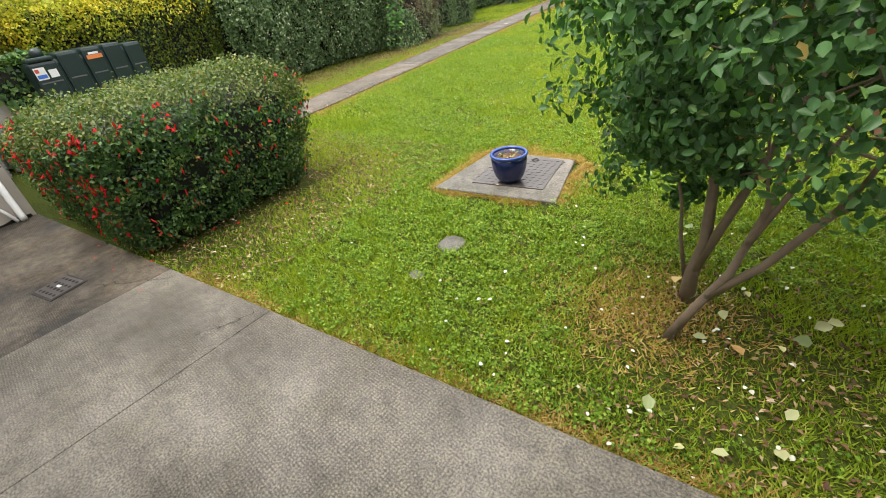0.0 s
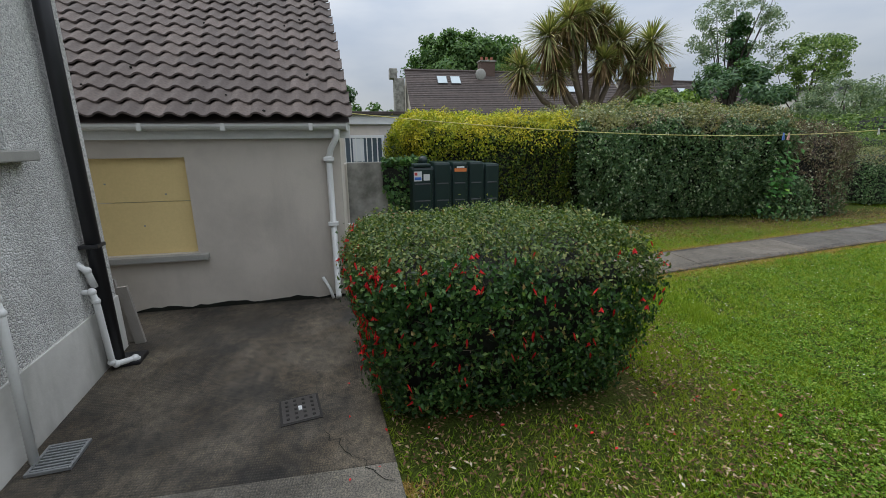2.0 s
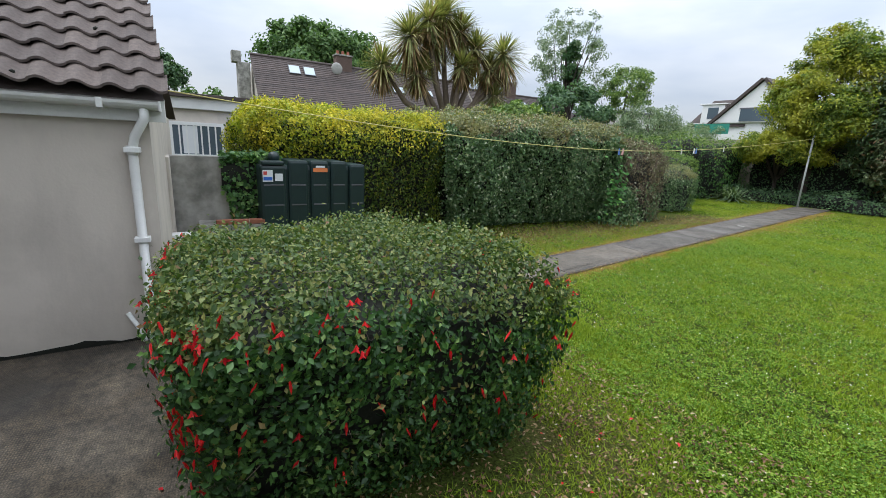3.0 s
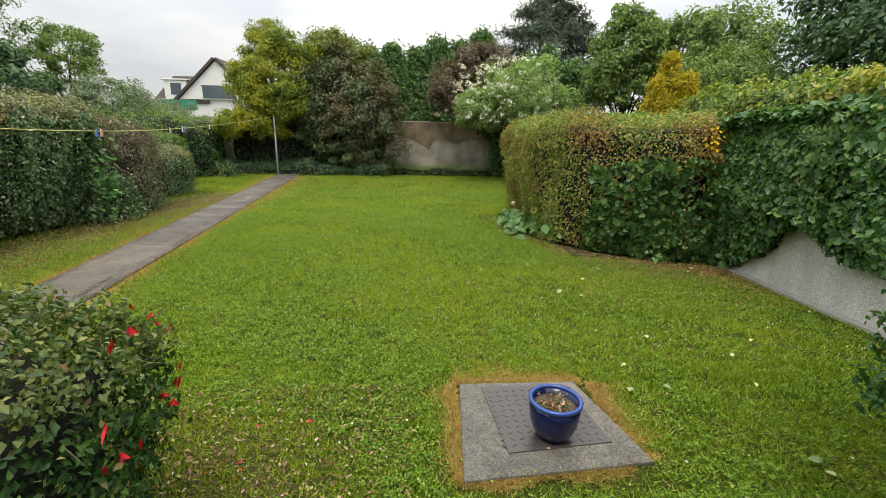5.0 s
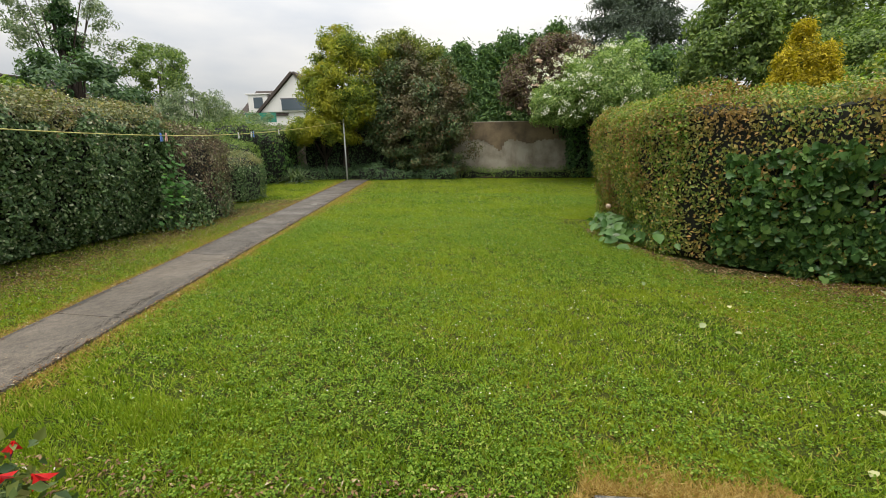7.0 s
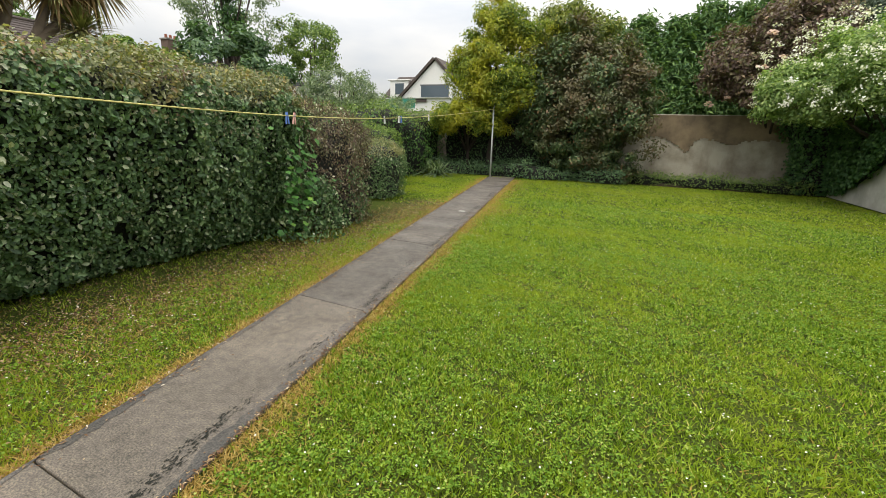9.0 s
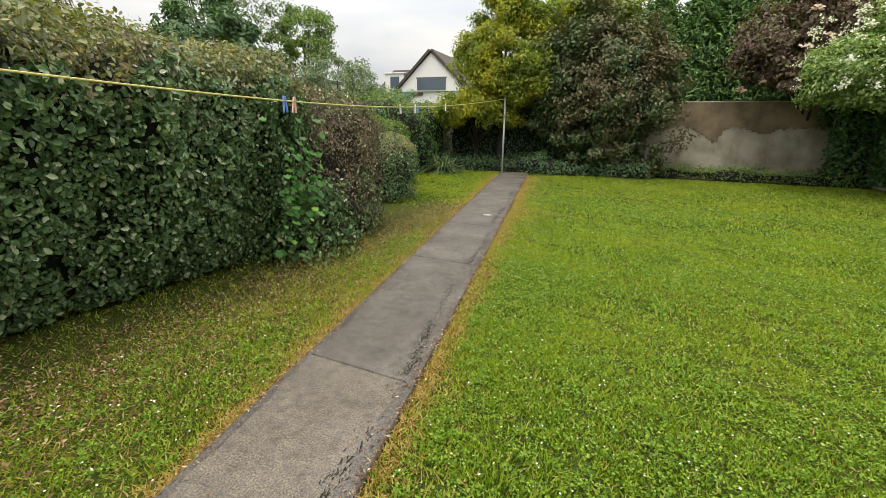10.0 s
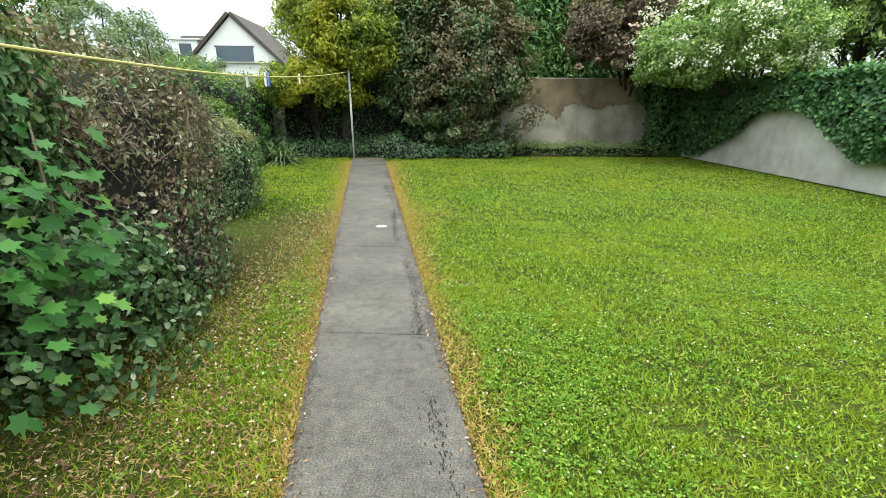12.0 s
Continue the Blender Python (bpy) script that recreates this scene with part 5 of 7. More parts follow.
gh = hedge("golden_hedge", "golden yellow privet section of the hedge", "hedge", (-12.4, 1.8, 0.1), (-9.75, 5.6, 2.36), 0.75, 0.2, 42000, 0.055, L_GOLDLOW, 31, L_GOLD, 0.6, 0.07, faces=(1, 0.1, 0.1, 1, 1, 0))
p, d = round_box(46000, (-12.42, 1.78, -0.4), (-9.70, 6.3, 2.39), 0.75, 0.2, 31, 0.05, faces=(1, 0.1, 0.1, 1, 1, 0))
k = (p[:, 2] > 1.2 + 0.5 * wob(p, 2.6, 9) + 0.17 * (p[:, 1] - 2.0) + rng.normal(0, 0.2, len(p))) & (d[:, 2] < 0.95) & (rng.uniform(size=len(p)) < np.clip((6.4 - p[:, 1]) / 1.6, 0, 1))
part("golden_foliage", leaf_mesh("golden_foliage", p[k], d[k], rng.uniform(0.035, 0.065, k.sum()), 0.6), L_GOLD, gh, "bright yellow new leaves")

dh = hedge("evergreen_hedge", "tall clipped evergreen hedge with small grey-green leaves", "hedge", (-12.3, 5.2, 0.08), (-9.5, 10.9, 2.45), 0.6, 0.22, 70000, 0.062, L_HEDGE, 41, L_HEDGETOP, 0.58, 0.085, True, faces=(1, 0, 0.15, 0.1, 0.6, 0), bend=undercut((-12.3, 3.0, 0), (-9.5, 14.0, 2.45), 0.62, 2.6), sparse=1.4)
p, d = round_box(26000, (-12.3, 6.0, -0.4), (-9.47, 11.2, 2.47), 0.6, 0.22, 41, 0.06, faces=(1, 0, 0, 0, 0.5, 0))
k = (p[:, 2] > 1.75 + 0.35 * wob(p, 2.5, 43) - 0.09 * (p[:, 1] - 8.0)) & (wob(p, 4.0, 44) + rng.normal(0, 0.4, len(p)) > 0.1)
part("withered_foliage", leaf_mesh("withered_foliage", p[k], d[k], rng.uniform(0.035, 0.065, k.sum()), 0.5), L_BROWN, dh, "browned leaves along the top of the hedge")
bh = hedge("withered_hedge", "half-dead hedge end with bare brown twigs", "hedge", (-12.3, 10.3, 0.03), (-9.5, 12.85, 2.2), 0.9, 0.26, 36000, 0.055, L_BROWN, 51, L_BROWN, 0.5, 0.13, faces=(1, 0.1, 1, 0.1, 1, 0))
p, d = round_box(6500, (-12.3, 10.3, -0.7), (-9.46, 12.85, 2.22), 0.9, 0.26, 51, 0.05)
p, d = p[p[:, 2] > 0.3], d[p[:, 2] > 0.3]
dirs = unit(rng.normal(size=(len(p), 3)) + d * 0.5 + np.array([0, 0, 0.5]))
sd = unit(np.cross(dirs, rng.normal(size=(len(p), 3)))) * 0.006
ln = rng.uniform(0.12, 0.5, len(p))[:, None]
part("bare_twig_growth", mesh_np("bare_twig_growth", np.stack([p - dirs * ln * 0.5 - sd, p - dirs * ln * 0.5 + sd, p + dirs * ln * 0.5], axis=1), 3), M_TWIGS, bh, "bare brown twigs")
p, d = round_box(17000, (-12.3, 10.3, -0.7), (-9.46, 12.85, 2.22), 0.9, 0.26, 51, 0.06)
k = (p[:, 2] < 0.8 + 0.5 * wob(p, 2.5, 6)) & (p[:, 2] > 0.03) | (d[:, 2] > 0.6) & (rng.uniform(size=len(p)) < 0.3)
part("green_foliage", leaf_mesh("green_foliage", p[k], d[k], rng.uniform(0.04, 0.075, k.sum()), 0.6, shaped=True), L_HEDGE, bh, "surviving green leaves")
p, d = round_box(11000, (-10.9, 9.9, -0.6), (-9.27, 11.5, 1.1), 0.6, 0.3, 58, 0.14)
k = (p[:, 2] > 0.03) & (d[:, 0] > -0.3)
part("low_foliage", leaf_mesh("low_foliage", p[k], d[k], rng.uniform(0.04, 0.085, k.sum()), 0.62, shaped=True), L_HEDGE, bh, "grey-green leaves spilling from the foot of the hedge")
hedge("small_round_bush", "low rounded bush with grey-green leaves beyond the hedge", "bush", (-11.9, 14.3, 0.1), (-10.35, 16.0, 1.48), 0.6, 0.08, 14000, 0.055, L_HEDGE, 61, L_HEDGETOP, 0.55, 0.06)
hedge("small_round_bush", "taller rounded green bush behind the hedge end", "bush", (-13.4, 15.3, 0.1), (-11.6, 18.2, 2.0), 0.75, 0.12, 14000, 0.06, L_GREEN, 62, None, 0.5, 0.07)
hedge("boundary_hedge", "ivy-covered bank along the far boundary", "hedge", (-17.5, 16.5, 0.0), (-12.9, 24.9, 2.6), 0.9, 0.3, 28000, 0.10, L_IVY, 63, L_GREEN, 0.7, 0.12)

# maple sapling growing out of the hedge face
mp_t = thing("maple_sapling", "bright green maple sapling growing through the hedge", "sapling")
part("stem", tube([(-9.75, 10.25, 0.0), (-9.5, 10.3, 0.7), (-9.4, 10.2, 1.6)], [0.014, 0.011, 0.005], 7), M_BARK, mp_t, smooth=True)
lobes = [(0, -0.35), (0.32, -0.42), (0.30, -0.1), (0.62, 0.12), (0.36, 0.2), (0.30, 0.52), (0.12, 0.36), (0, 0.72), (-0.12, 0.36), (-0.30, 0.52), (-0.36, 0.2), (-0.62, 0.12), (-0.30, -0.1), (-0.32, -0.42)]
nL = 130
mv = []
for i in range(nL):
    c = Vector((-9.36 + rng.normal(0, 0.07), 10.15 + rng.normal(0, 0.22), float(np.clip(rng.normal(0.95, 0.35), 0.2, 1.7))))
    sz = rng.uniform(0.055, 0.12)
    m = Matrix.Translation(c) @ Euler((rng.uniform(0.3, 1.1), rng.uniform(-0.3, 0.3), rng.uniform(0.9, 2.4))).to_matrix().to_4x4()
    mv.append([tuple(m @ Vector((x * sz, -y * sz, 0.18 * sz * abs(x)))) for x, y in lobes])
part("leaves", mesh_np("leaves", np.array(mv), len(lobes)), L_MAPLE, mp_t)

# right side
def corner(p):
    """Rounds the hedge's corner in plan and draws its foot in."""
    q = np.array(p, float)
    s = np.clip((1.1 - p[:, 0]) / 1.9, 0, 1) ** 2
    q[:, 1] += 1.35 * s * np.clip((12.8 - p[:, 1]) / 5.2, 0, 1) + 0.25 * np.clip(1 - p[:, 2] / 2.3, 0, 1) ** 2 * (p[:, 1] < 9.5)
    q[:, 0] += 0.2 * np.clip(1 - p[:, 2] / 2.3, 0, 1) ** 2 * (p[:, 0] < 0.5)
    return q


def hollow(p):
    """Leaves everywhere but in the dark gap where bare stems show."""
    return (((p[:, 0] - 1.35) / 0.26) ** 2 + ((p[:, 2] - 1.05) / 0.42) ** 2 + 0.7 * wob(p, 6.0, 12) > 1.0) | (rng.uniform(size=len(p)) < 0.22)


RH_LO, RH_HI = (-0.85, 7.42, -0.44), (2.4, 12.8, 2.24)
RH_FACES = (0.02, 1, 0.05, 1.3, 1, 0)
rh = hedge("mixed_hedge", "thick mixed hedge with browned patches bulging from the wall", "hedge", RH_LO, RH_HI, 0.5, 0.17, 62000, 0.055, L_MIXED, 71, L_MIXED, 0.55, 0.07, faces=RH_FACES, bend=corner, keep=hollow, sparse=1.6)
p, d = round_box(40000, RH_LO, (2.4, 12.8, 2.27), 0.5, 0.15, 71, 0.05, faces=RH_FACES)
p = corner(p)
k = ((d[:, 0] < -0.35) & (p[:, 0] < -0.25 + 0.35 * wob(p, 2.0, 3)) | (d[:, 2] > 0.6) & (rng.uniform(size=len(p)) < 0.55)) & (p[:, 2] > 0.03)
part("privet_foliage", leaf_mesh("privet_foliage", p[k], d[k], rng.uniform(0.03, 0.06, k.sum()), 0.55), L_PRIVET, rh, "fresh green privet leaves")
k = (p[:, 2] < 1.55 + 0.5 * wob(p, 2.2, 8)) & (p[:, 1] < 8.9) & (p[:, 0] > -0.1 + 0.3 * wob(p, 3.0, 4)) & (p[:, 2] > 0.03) & hollow(p)
part("ivy_foliage", leaf_mesh("ivy_foliage", p[k] + d[k] * 0.05, d[k], rng.uniform(0.06, 0.12, k.sum()), 0.9, shaped="ivy"), L_IVY, rh, "dark glossy ivy leaves")
k = (p[:, 2] > 1.75) & (p[:, 0] > 1.0) & (p[:, 0] < 1.75) & (d[:, 1] < -0.1) & (wob(p, 5.0, 19) > 0.0) & (rng.uniform(size=len(p)) < 0.3)
part("yellow_flowers", leaf_mesh("yellow_flowers", p[k] + d[k] * 0.07, d[k], rng.uniform(0.04, 0.07, k.sum()), 0.9), P_YELLOW, rh, "small yellow flowers")
for pts, rad in ((((1.35, 7.75, 0.0), (1.32, 7.68, 0.7), (1.22, 7.62, 1.15), (1.38, 7.6, 1.7)), 0.035), (((1.3, 7.67, 0.8), (1.1, 7.62, 1.1), (0.98, 7.6, 1.5)), 0.024), (((1.24, 7.63, 1.2), (1.42, 7.58, 1.35), (1.62, 7.56, 1.75)), 0.02), (((1.55, 7.8, 0.0), (1.6, 7.72, 0.6), (1.5, 7.66, 1.3)), 0.022)):
    part("woody_stem", tube(pts, [rad * (1 - 0.6 * i / (len(pts) - 1)) for i in range(len(pts))], 7), M_BARK, rh, "bare brown hedge stem", smooth=True)
sb_t = thing("bramble_bank", "yellow-green brambles and privet spilling over the boundary wall", "shrubs")
p, d = round_box(26000, (2.0, 2.6, 1.7), (3.6, 9.6, 2.72), 0.4, 0.28, 88, 0.1, faces=(0.05, 1, 0.3, 1, 1, 0), shoots=0.12)
k = rng.uniform(size=len(p)) < 0.45 + 0.5 * wob(p, 2.4, 89)
part("foliage", leaf_mesh("foliage", p[k], d[k], rng.uniform(0.05, 0.1, k.sum()), 0.6, shaped=True), L_BRAMBLE, sb_t, "pale yellow-green leaves")
part("green_foliage", leaf_mesh("green_foliage", p[~k], d[~k], rng.uniform(0.05, 0.1, (~k).sum()), 0.6), L_GREEN, sb_t)
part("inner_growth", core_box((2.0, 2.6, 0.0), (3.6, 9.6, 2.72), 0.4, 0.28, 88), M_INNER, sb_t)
k = (d[:, 2] > 0.5) & (rng.uniform(size=len(p)) < 0.02)
part("blossom", leaf_mesh("blossom", p[k] + d[k] * 0.05, d[k], rng.uniform(0.03, 0.05, k.sum()), 0.9), P_PINK, sb_t, "small pale pink bramble flowers")


def ivy_curtain(name, label, x, y0, y1, top, foot, n, size, leaves, seed, thick=0.28, over=0.35, lobed=True):
    """Ivy hanging over a wall: foot gives the lower edge of the leaves along the wall."""
    t = thing(name, label, "ivy")
    y = rng.uniform(y0, y1, n)
    z = rng.uniform(0.0, top, n)
    bulge = thick * (0.35 + 0.65 * np.sin(np.clip(z / top, 0, 1) * 2.4) ** 1.0) + 0.09 * wob(np.stack([y, z * 1.5, y * 0], axis=1), 2.4, seed)
    ok = z > foot(y) + 0.14 * wob(np.stack([y, z * 0, y * 0], axis=1), 5.0, seed + 3)
    y, z, bulge = y[ok], z[ok], bulge[ok]
    p = np.stack([x - bulge + rng.exponential(0.08, len(y)) - 0.035 * wob(np.stack([y, z, y * 0], axis=1), 14.0, seed + 5), y, z], axis=1)
    d = np.tile([-1.0, 0, 0.35], (len(y), 1))
    m = n // 3
    ty = rng.uniform(y0, y1, m)
    tx = rng.uniform(-thick, over, m)
    q = np.stack([x + tx, ty, top + 0.10 * wob(np.stack([ty, tx, tx * 0], axis=1), 3.0, seed + 1) - 0.25 * np.maximum(-tx - thick * 0.3, 0) + rng.normal(0, 0.04, m)], axis=1)
    p = np.concatenate([p, q])
    d = np.concatenate([d, np.tile([-0.2, 0, 1.0], (m, 1))])
    part("leaves", leaf_mesh("leaves", p, d, size * rng.uniform(0.6, 1.25, len(p)), 0.95, droop=0.8, jitter=0.85, shaped=lobed), leaves, t)
    # a near-black sheet paints the shade between the leaves and the wall
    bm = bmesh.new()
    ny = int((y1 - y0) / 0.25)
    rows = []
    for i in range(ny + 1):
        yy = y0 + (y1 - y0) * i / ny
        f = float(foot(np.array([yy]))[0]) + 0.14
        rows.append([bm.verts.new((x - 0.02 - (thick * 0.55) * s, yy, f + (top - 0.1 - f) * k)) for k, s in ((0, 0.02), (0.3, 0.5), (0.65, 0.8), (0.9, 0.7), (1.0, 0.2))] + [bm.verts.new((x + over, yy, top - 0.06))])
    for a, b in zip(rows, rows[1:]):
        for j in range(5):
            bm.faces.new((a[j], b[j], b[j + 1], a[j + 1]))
    part("stem_mat", bm, M_INNER, t, "dark sheet painting the shade behind the ivy leaves")
    return t


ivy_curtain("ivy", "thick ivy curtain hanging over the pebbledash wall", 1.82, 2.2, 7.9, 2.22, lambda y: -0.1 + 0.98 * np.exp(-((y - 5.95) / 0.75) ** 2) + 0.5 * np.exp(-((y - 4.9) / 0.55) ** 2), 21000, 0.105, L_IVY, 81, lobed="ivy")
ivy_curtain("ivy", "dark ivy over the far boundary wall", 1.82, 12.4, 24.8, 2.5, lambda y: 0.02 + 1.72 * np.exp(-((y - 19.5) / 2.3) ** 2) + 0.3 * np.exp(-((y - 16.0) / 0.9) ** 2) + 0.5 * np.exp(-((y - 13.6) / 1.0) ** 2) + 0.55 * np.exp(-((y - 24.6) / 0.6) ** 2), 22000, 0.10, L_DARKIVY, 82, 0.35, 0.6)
be = thing("bedding_plants", "clump of broad-leaved bedding plants at the hedge foot", "plant")
pp = np.stack([rng.normal(-0.72, 0.22, 170), rng.normal(10.1, 0.55, 170), rng.uniform(0.02, 0.3, 170)], axis=1)
part("leaves", leaf_mesh("leaves", pp, np.tile([-0.5, -0.4, 0.8], (170, 1)), rng.uniform(0.12, 0.26, 170), 0.75, shaped=True), L_BERGENIA, be)
part("flower", lathe_at(Vector((-0.85, 10.75, 0.45)), 0.05), P_PINK, be, "faded pink flower head")
li = ivy_curtain("ivy", "ivy creeping over the low boundary wall", -9.66, 1.45, 2.3, 1.46, lambda y: 1.15 - 0.9 * np.exp(-((y - 2.1) / 0.55) ** 2) - 0.35 * np.exp(-((y - 1.2) / 0.2) ** 2) - 0.5 * np.exp(-((y - 1.62) / 0.08) ** 2), 1500, 0.07, L_IVY, 83, 0.12, 0.2, lobed="ivy")
li.matrix_basis = Matrix.Translation((-9.65 * 2, 0, 0)) @ Matrix.Diagonal((-1, 1, 1, 1))

hedge("ivy_corner", "dark ivy mass filling the corner of the garden walls", "ivy", (0.45, 23.9, 0.1), (2.3, 26.0, 3.0), 0.5, 0.3, 12000, 0.11, L_DARKIVY, 84, None, 0.8, 0.1)

# ---- the near shrub ----
sh = thing("garden_shrub", "small many-stemmed shrub tree with dark green leaves", "shrub")
p, d, cc = clumps(34000, (0.06, 2.4, 1.62), (1.14, 0.84, 1.0), 360, 0.19, 91, -0.8, 0.4)
p2, d2, cc2 = clumps(4200, (-0.55, 2.5, 0.86), (0.36, 0.34, 0.46), 40, 0.13, 93, -0.9, 0.3)
p, d = np.concatenate([p, p2]), np.concatenate([d, d2])
part("crown", leaf_mesh("crown", p, d, rng.uniform(0.028, 0.056, len(p)), 0.55, droop=0.5, shaped=True), L_ROSE, sh)
stems = [((-0.37, 2.45, -0.03), (-0.37, 2.43, 0.16), (-0.34, 2.42, 0.36), (-0.36, 2.42, 0.7), (-0.42, 2.46, 1.3), 0.07), ((-0.36, 2.42, 0.2), (-0.28, 2.4, 0.5), (-0.2, 2.4, 0.8), (-0.1, 2.42, 1.15), (0.0, 2.45, 1.6), 0.042), ((-0.38, 2.10, -0.03), (-0.3, 2.09, 0.2), (-0.2, 2.08, 0.45), (-0.14, 2.1, 0.75), (-0.1, 2.16, 1.3), 0.042), ((-0.26, 2.085, 0.3), (-0.1, 2.07, 0.52), (0.04, 2.05, 0.8), (0.2, 2.04, 0.98), (0.6, 2.1, 1.4), 0.034), ((-0.17, 2.08, 0.6), (-0.08, 2.12, 0.85), (0.02, 2.2, 1.05), (0.1, 2.3, 1.25), (0.2, 2.4, 1.6), 0.022), ((-0.4, 2.44, 0.12), (-0.45, 2.42, 0.36), (-0.48, 2.45, 0.55), (-0.56, 2.5, 0.8), (-0.65, 2.5, 1.2), 0.02), ((0.04, 2.05, 0.8), (0.08, 2.0, 0.95), (0.1, 1.95, 1.1), (0.15, 1.9, 1.3), (0.2, 1.85, 1.6), 0.018)]
for *pts, rad in stems:
    part("stem", tube(pts, [rad * 0.62, rad * 0.5, rad * 0.42, rad * 0.32, rad * 0.16], 10), M_BARK, sh, smooth=True)
bm = bmesh.new()
r = random.Random(19)
for i in r.sample(range(len(cc)), 26):
    e = Vector(cc[i])
    s = Vector(stems[r.randrange(7)][3])
    tube([s, s.lerp(e, 0.5) + Vector((0, 0, 0.06)), e], [0.007, 0.005, 0.002], 5, bm)
part("twig_growth", bm, M_BARK, sh)
pp, dd, _ = clumps(40, (-0.08, 2.42, 1.6), (1.0, 0.97, 1.0), 60, 0.1, 92, -0.5, 0.95)
part("hips", leaf_mesh("hips", pp, dd, rng.uniform(0.014, 0.024, 40), 0.9), L_LITTER, sh, "faded pinkish seed heads")

# ---- trees behind the hedge ----
pm = thing("cabbage_palm", "many-headed cabbage palm with shaggy dead leaves", "palm tree")
PB = np.array([-17.0, 9.8, 0.0])
heads = [(-0.2, -0.35, 6.3, 1.15), (0.3, -1.9, 5.3, 1.05), (0.2, 2.2, 5.25, 1.05), (-0.3, -0.7, 5.4, 0.95), (0.1, 0.95, 5.3, 0.95), (0.3, -2.9, 4.25, 0.8), (0.2, -1.5, 4.2, 0.75), (0.2, 1.9, 3.7, 0.7), (-0.2, 0.4, 5.9, 0.9), (0.4, 0.2, 4.6, 0.7), (0.3, -1.2, 5.9, 0.85), (0.1, 1.6, 4.7, 0.8)]
tb = tube([PB, PB + (0, 0, 1.5), PB + (0, -0.1, 3.0)], [0.34, 0.26, 0.2], 10)
for hx, hy, hz, s in heads:
    st = Vector(PB) + Vector((0, 0, 2.3))
    e = Vector(PB) + Vector((hx, hy, hz))
    tube([st, st.lerp(e, 0.55) + Vector((0, hy * 0.12, -0.2)), e], [0.13, 0.10, 0.08], 8, tb)
part("trunk", tb, M_PALMBARK, pm, smooth=True)
for hx, hy, hz, s in heads:
    c = PB + np.array([hx, hy, hz])
    n = 300
    dv = unit(rng.normal(size=(n, 3)) + np.array([0, 0, 0.45]))
    part("leaf_head", strips("leaf_head", np.tile(c, (n, 1)) + dv * 0.06, dv, s * 1.12 * rng.uniform(0.7, 1.1, n), 0.024, np.full(n, 0.25), 1), L_PALM, pm)
    n = 150
    dv = unit(rng.normal(size=(n, 3)) * 0.5 + np.array([0, 0, -0.9]))
    part("dead_leaves", strips("dead_leaves", np.tile(c, (n, 1)) - [0, 0, 0.1] + dv * 0.05, dv, s * 1.2 * rng.uniform(0.6, 1.1, n), 0.032, np.full(n, 0.05), 2), L_PALMDEAD, pm, "hanging straw-coloured dead leaves")
    n = 60
    dv = unit(rng.normal(size=(n, 3)) * 0.5 + np.array([0.2, 0.4, 0.2]))
    part("flower_plume", leaf_mesh("flower_plume", c + dv * rng.uniform(0.1, 0.45, n)[:, None], dv, rng.uniform(0.08, 0.16, n), 0.4), P_PINK, pm, "pale flower plumes")

tree("ivy_clad_tree", "slender half-bare tree with an ivy-wrapped trunk", "tree", (-19.5, 18.3, 0), (-19.6, 18.3, 6.4), (1.5, 2.0, 2.6), L_GREY, 8500, 0.11, 130, 0.3, 101, r0=0.13, branch=14, hollow=0.3)
iv = tree("ivy_column", "dense ivy wrapped round a tree trunk", "ivy", (-19.4, 18.5, 0), (-19.4, 18.5, 5.2), (0.42, 0.5, 2.4), L_DARKIVY, 5200, 0.14, 40, 0.28, 102, r0=0.12)
tree("ash_sapling", "open-crowned ash tree with pale green leaves", "tree", (-18.4, 21.5, 0), (-18.4, 21.5, 4.9), (1.3, 1.9, 1.6), L_GREEN, 7500, 0.13, 100, 0.34, 103, r0=0.09, branch=12, hollow=0.35)
tree("elder_bush", "dark green elder bush behind the hedge", "bush", (-16.0, 15.2, 0), (-16.0, 15.2, 2.9), (1.4, 2.0, 1.5), L_DARKTREE, 9000, 0.16, 60, 0.4, 104)
tree("elder_bush", "leafy green bush rising behind the hedge", "bush", (-15.3, 11.6, 0), (-15.3, 11.8, 2.4), (1.1, 1.9, 1.1), L_GREEN, 6500, 0.17, 50, 0.35, 105)
tree("willow_bush", "feathery grey-green bush beyond the hedge", "bush", (-19.0, 28.0, 0), (-19.0, 27.5, 2.5), (2.8, 2.5, 1.5), L_GREY, 12000, 0.17, 90, 0.45, 106, ratio=0.25)
tree("willow_bush", "feathery grey-green bush beyond the hedge", "bush", (-15.5, 20.0, 0), (-15.6, 20.0, 2.9), (1.4, 2.2, 1.1), L_GREY, 9000, 0.13, 70, 0.35, 107, ratio=0.3)
tree("oak", "large round dark green tree behind the terrace", "tree", (-56, 17.5, 0), (-56, 16.0, 9.6), (5.0, 8.2, 5.0), L_FAR, 20000, 0.55, 220, 1.3, 108, r0=0.5)
tree("pine", "distant dark pine beyond the annexe", "tree", (-60, -0.5, 0), (-60, -0.6, 7.6), (1.8, 2.2, 2.2), L_DARKTREE, 2500, 0.5, 40, 0.7, 109, r0=0.2)
tree("far_wood", "distant line of trees beyond the roofs", "trees", (-75, 0, 0), (-75, 2.0, 3.0), (3, 14, 4.0), L_FAR, 5000, 0.9, 70, 1.6, 110)
tree("far_tree", "distant green tree beside the palm", "tree", (-52, 25, 0), (-52, 24.5, 8.5), (3, 3.2, 2.4), L_FAR, 3500, 0.6, 50, 1.0, 111, r0=0.25)
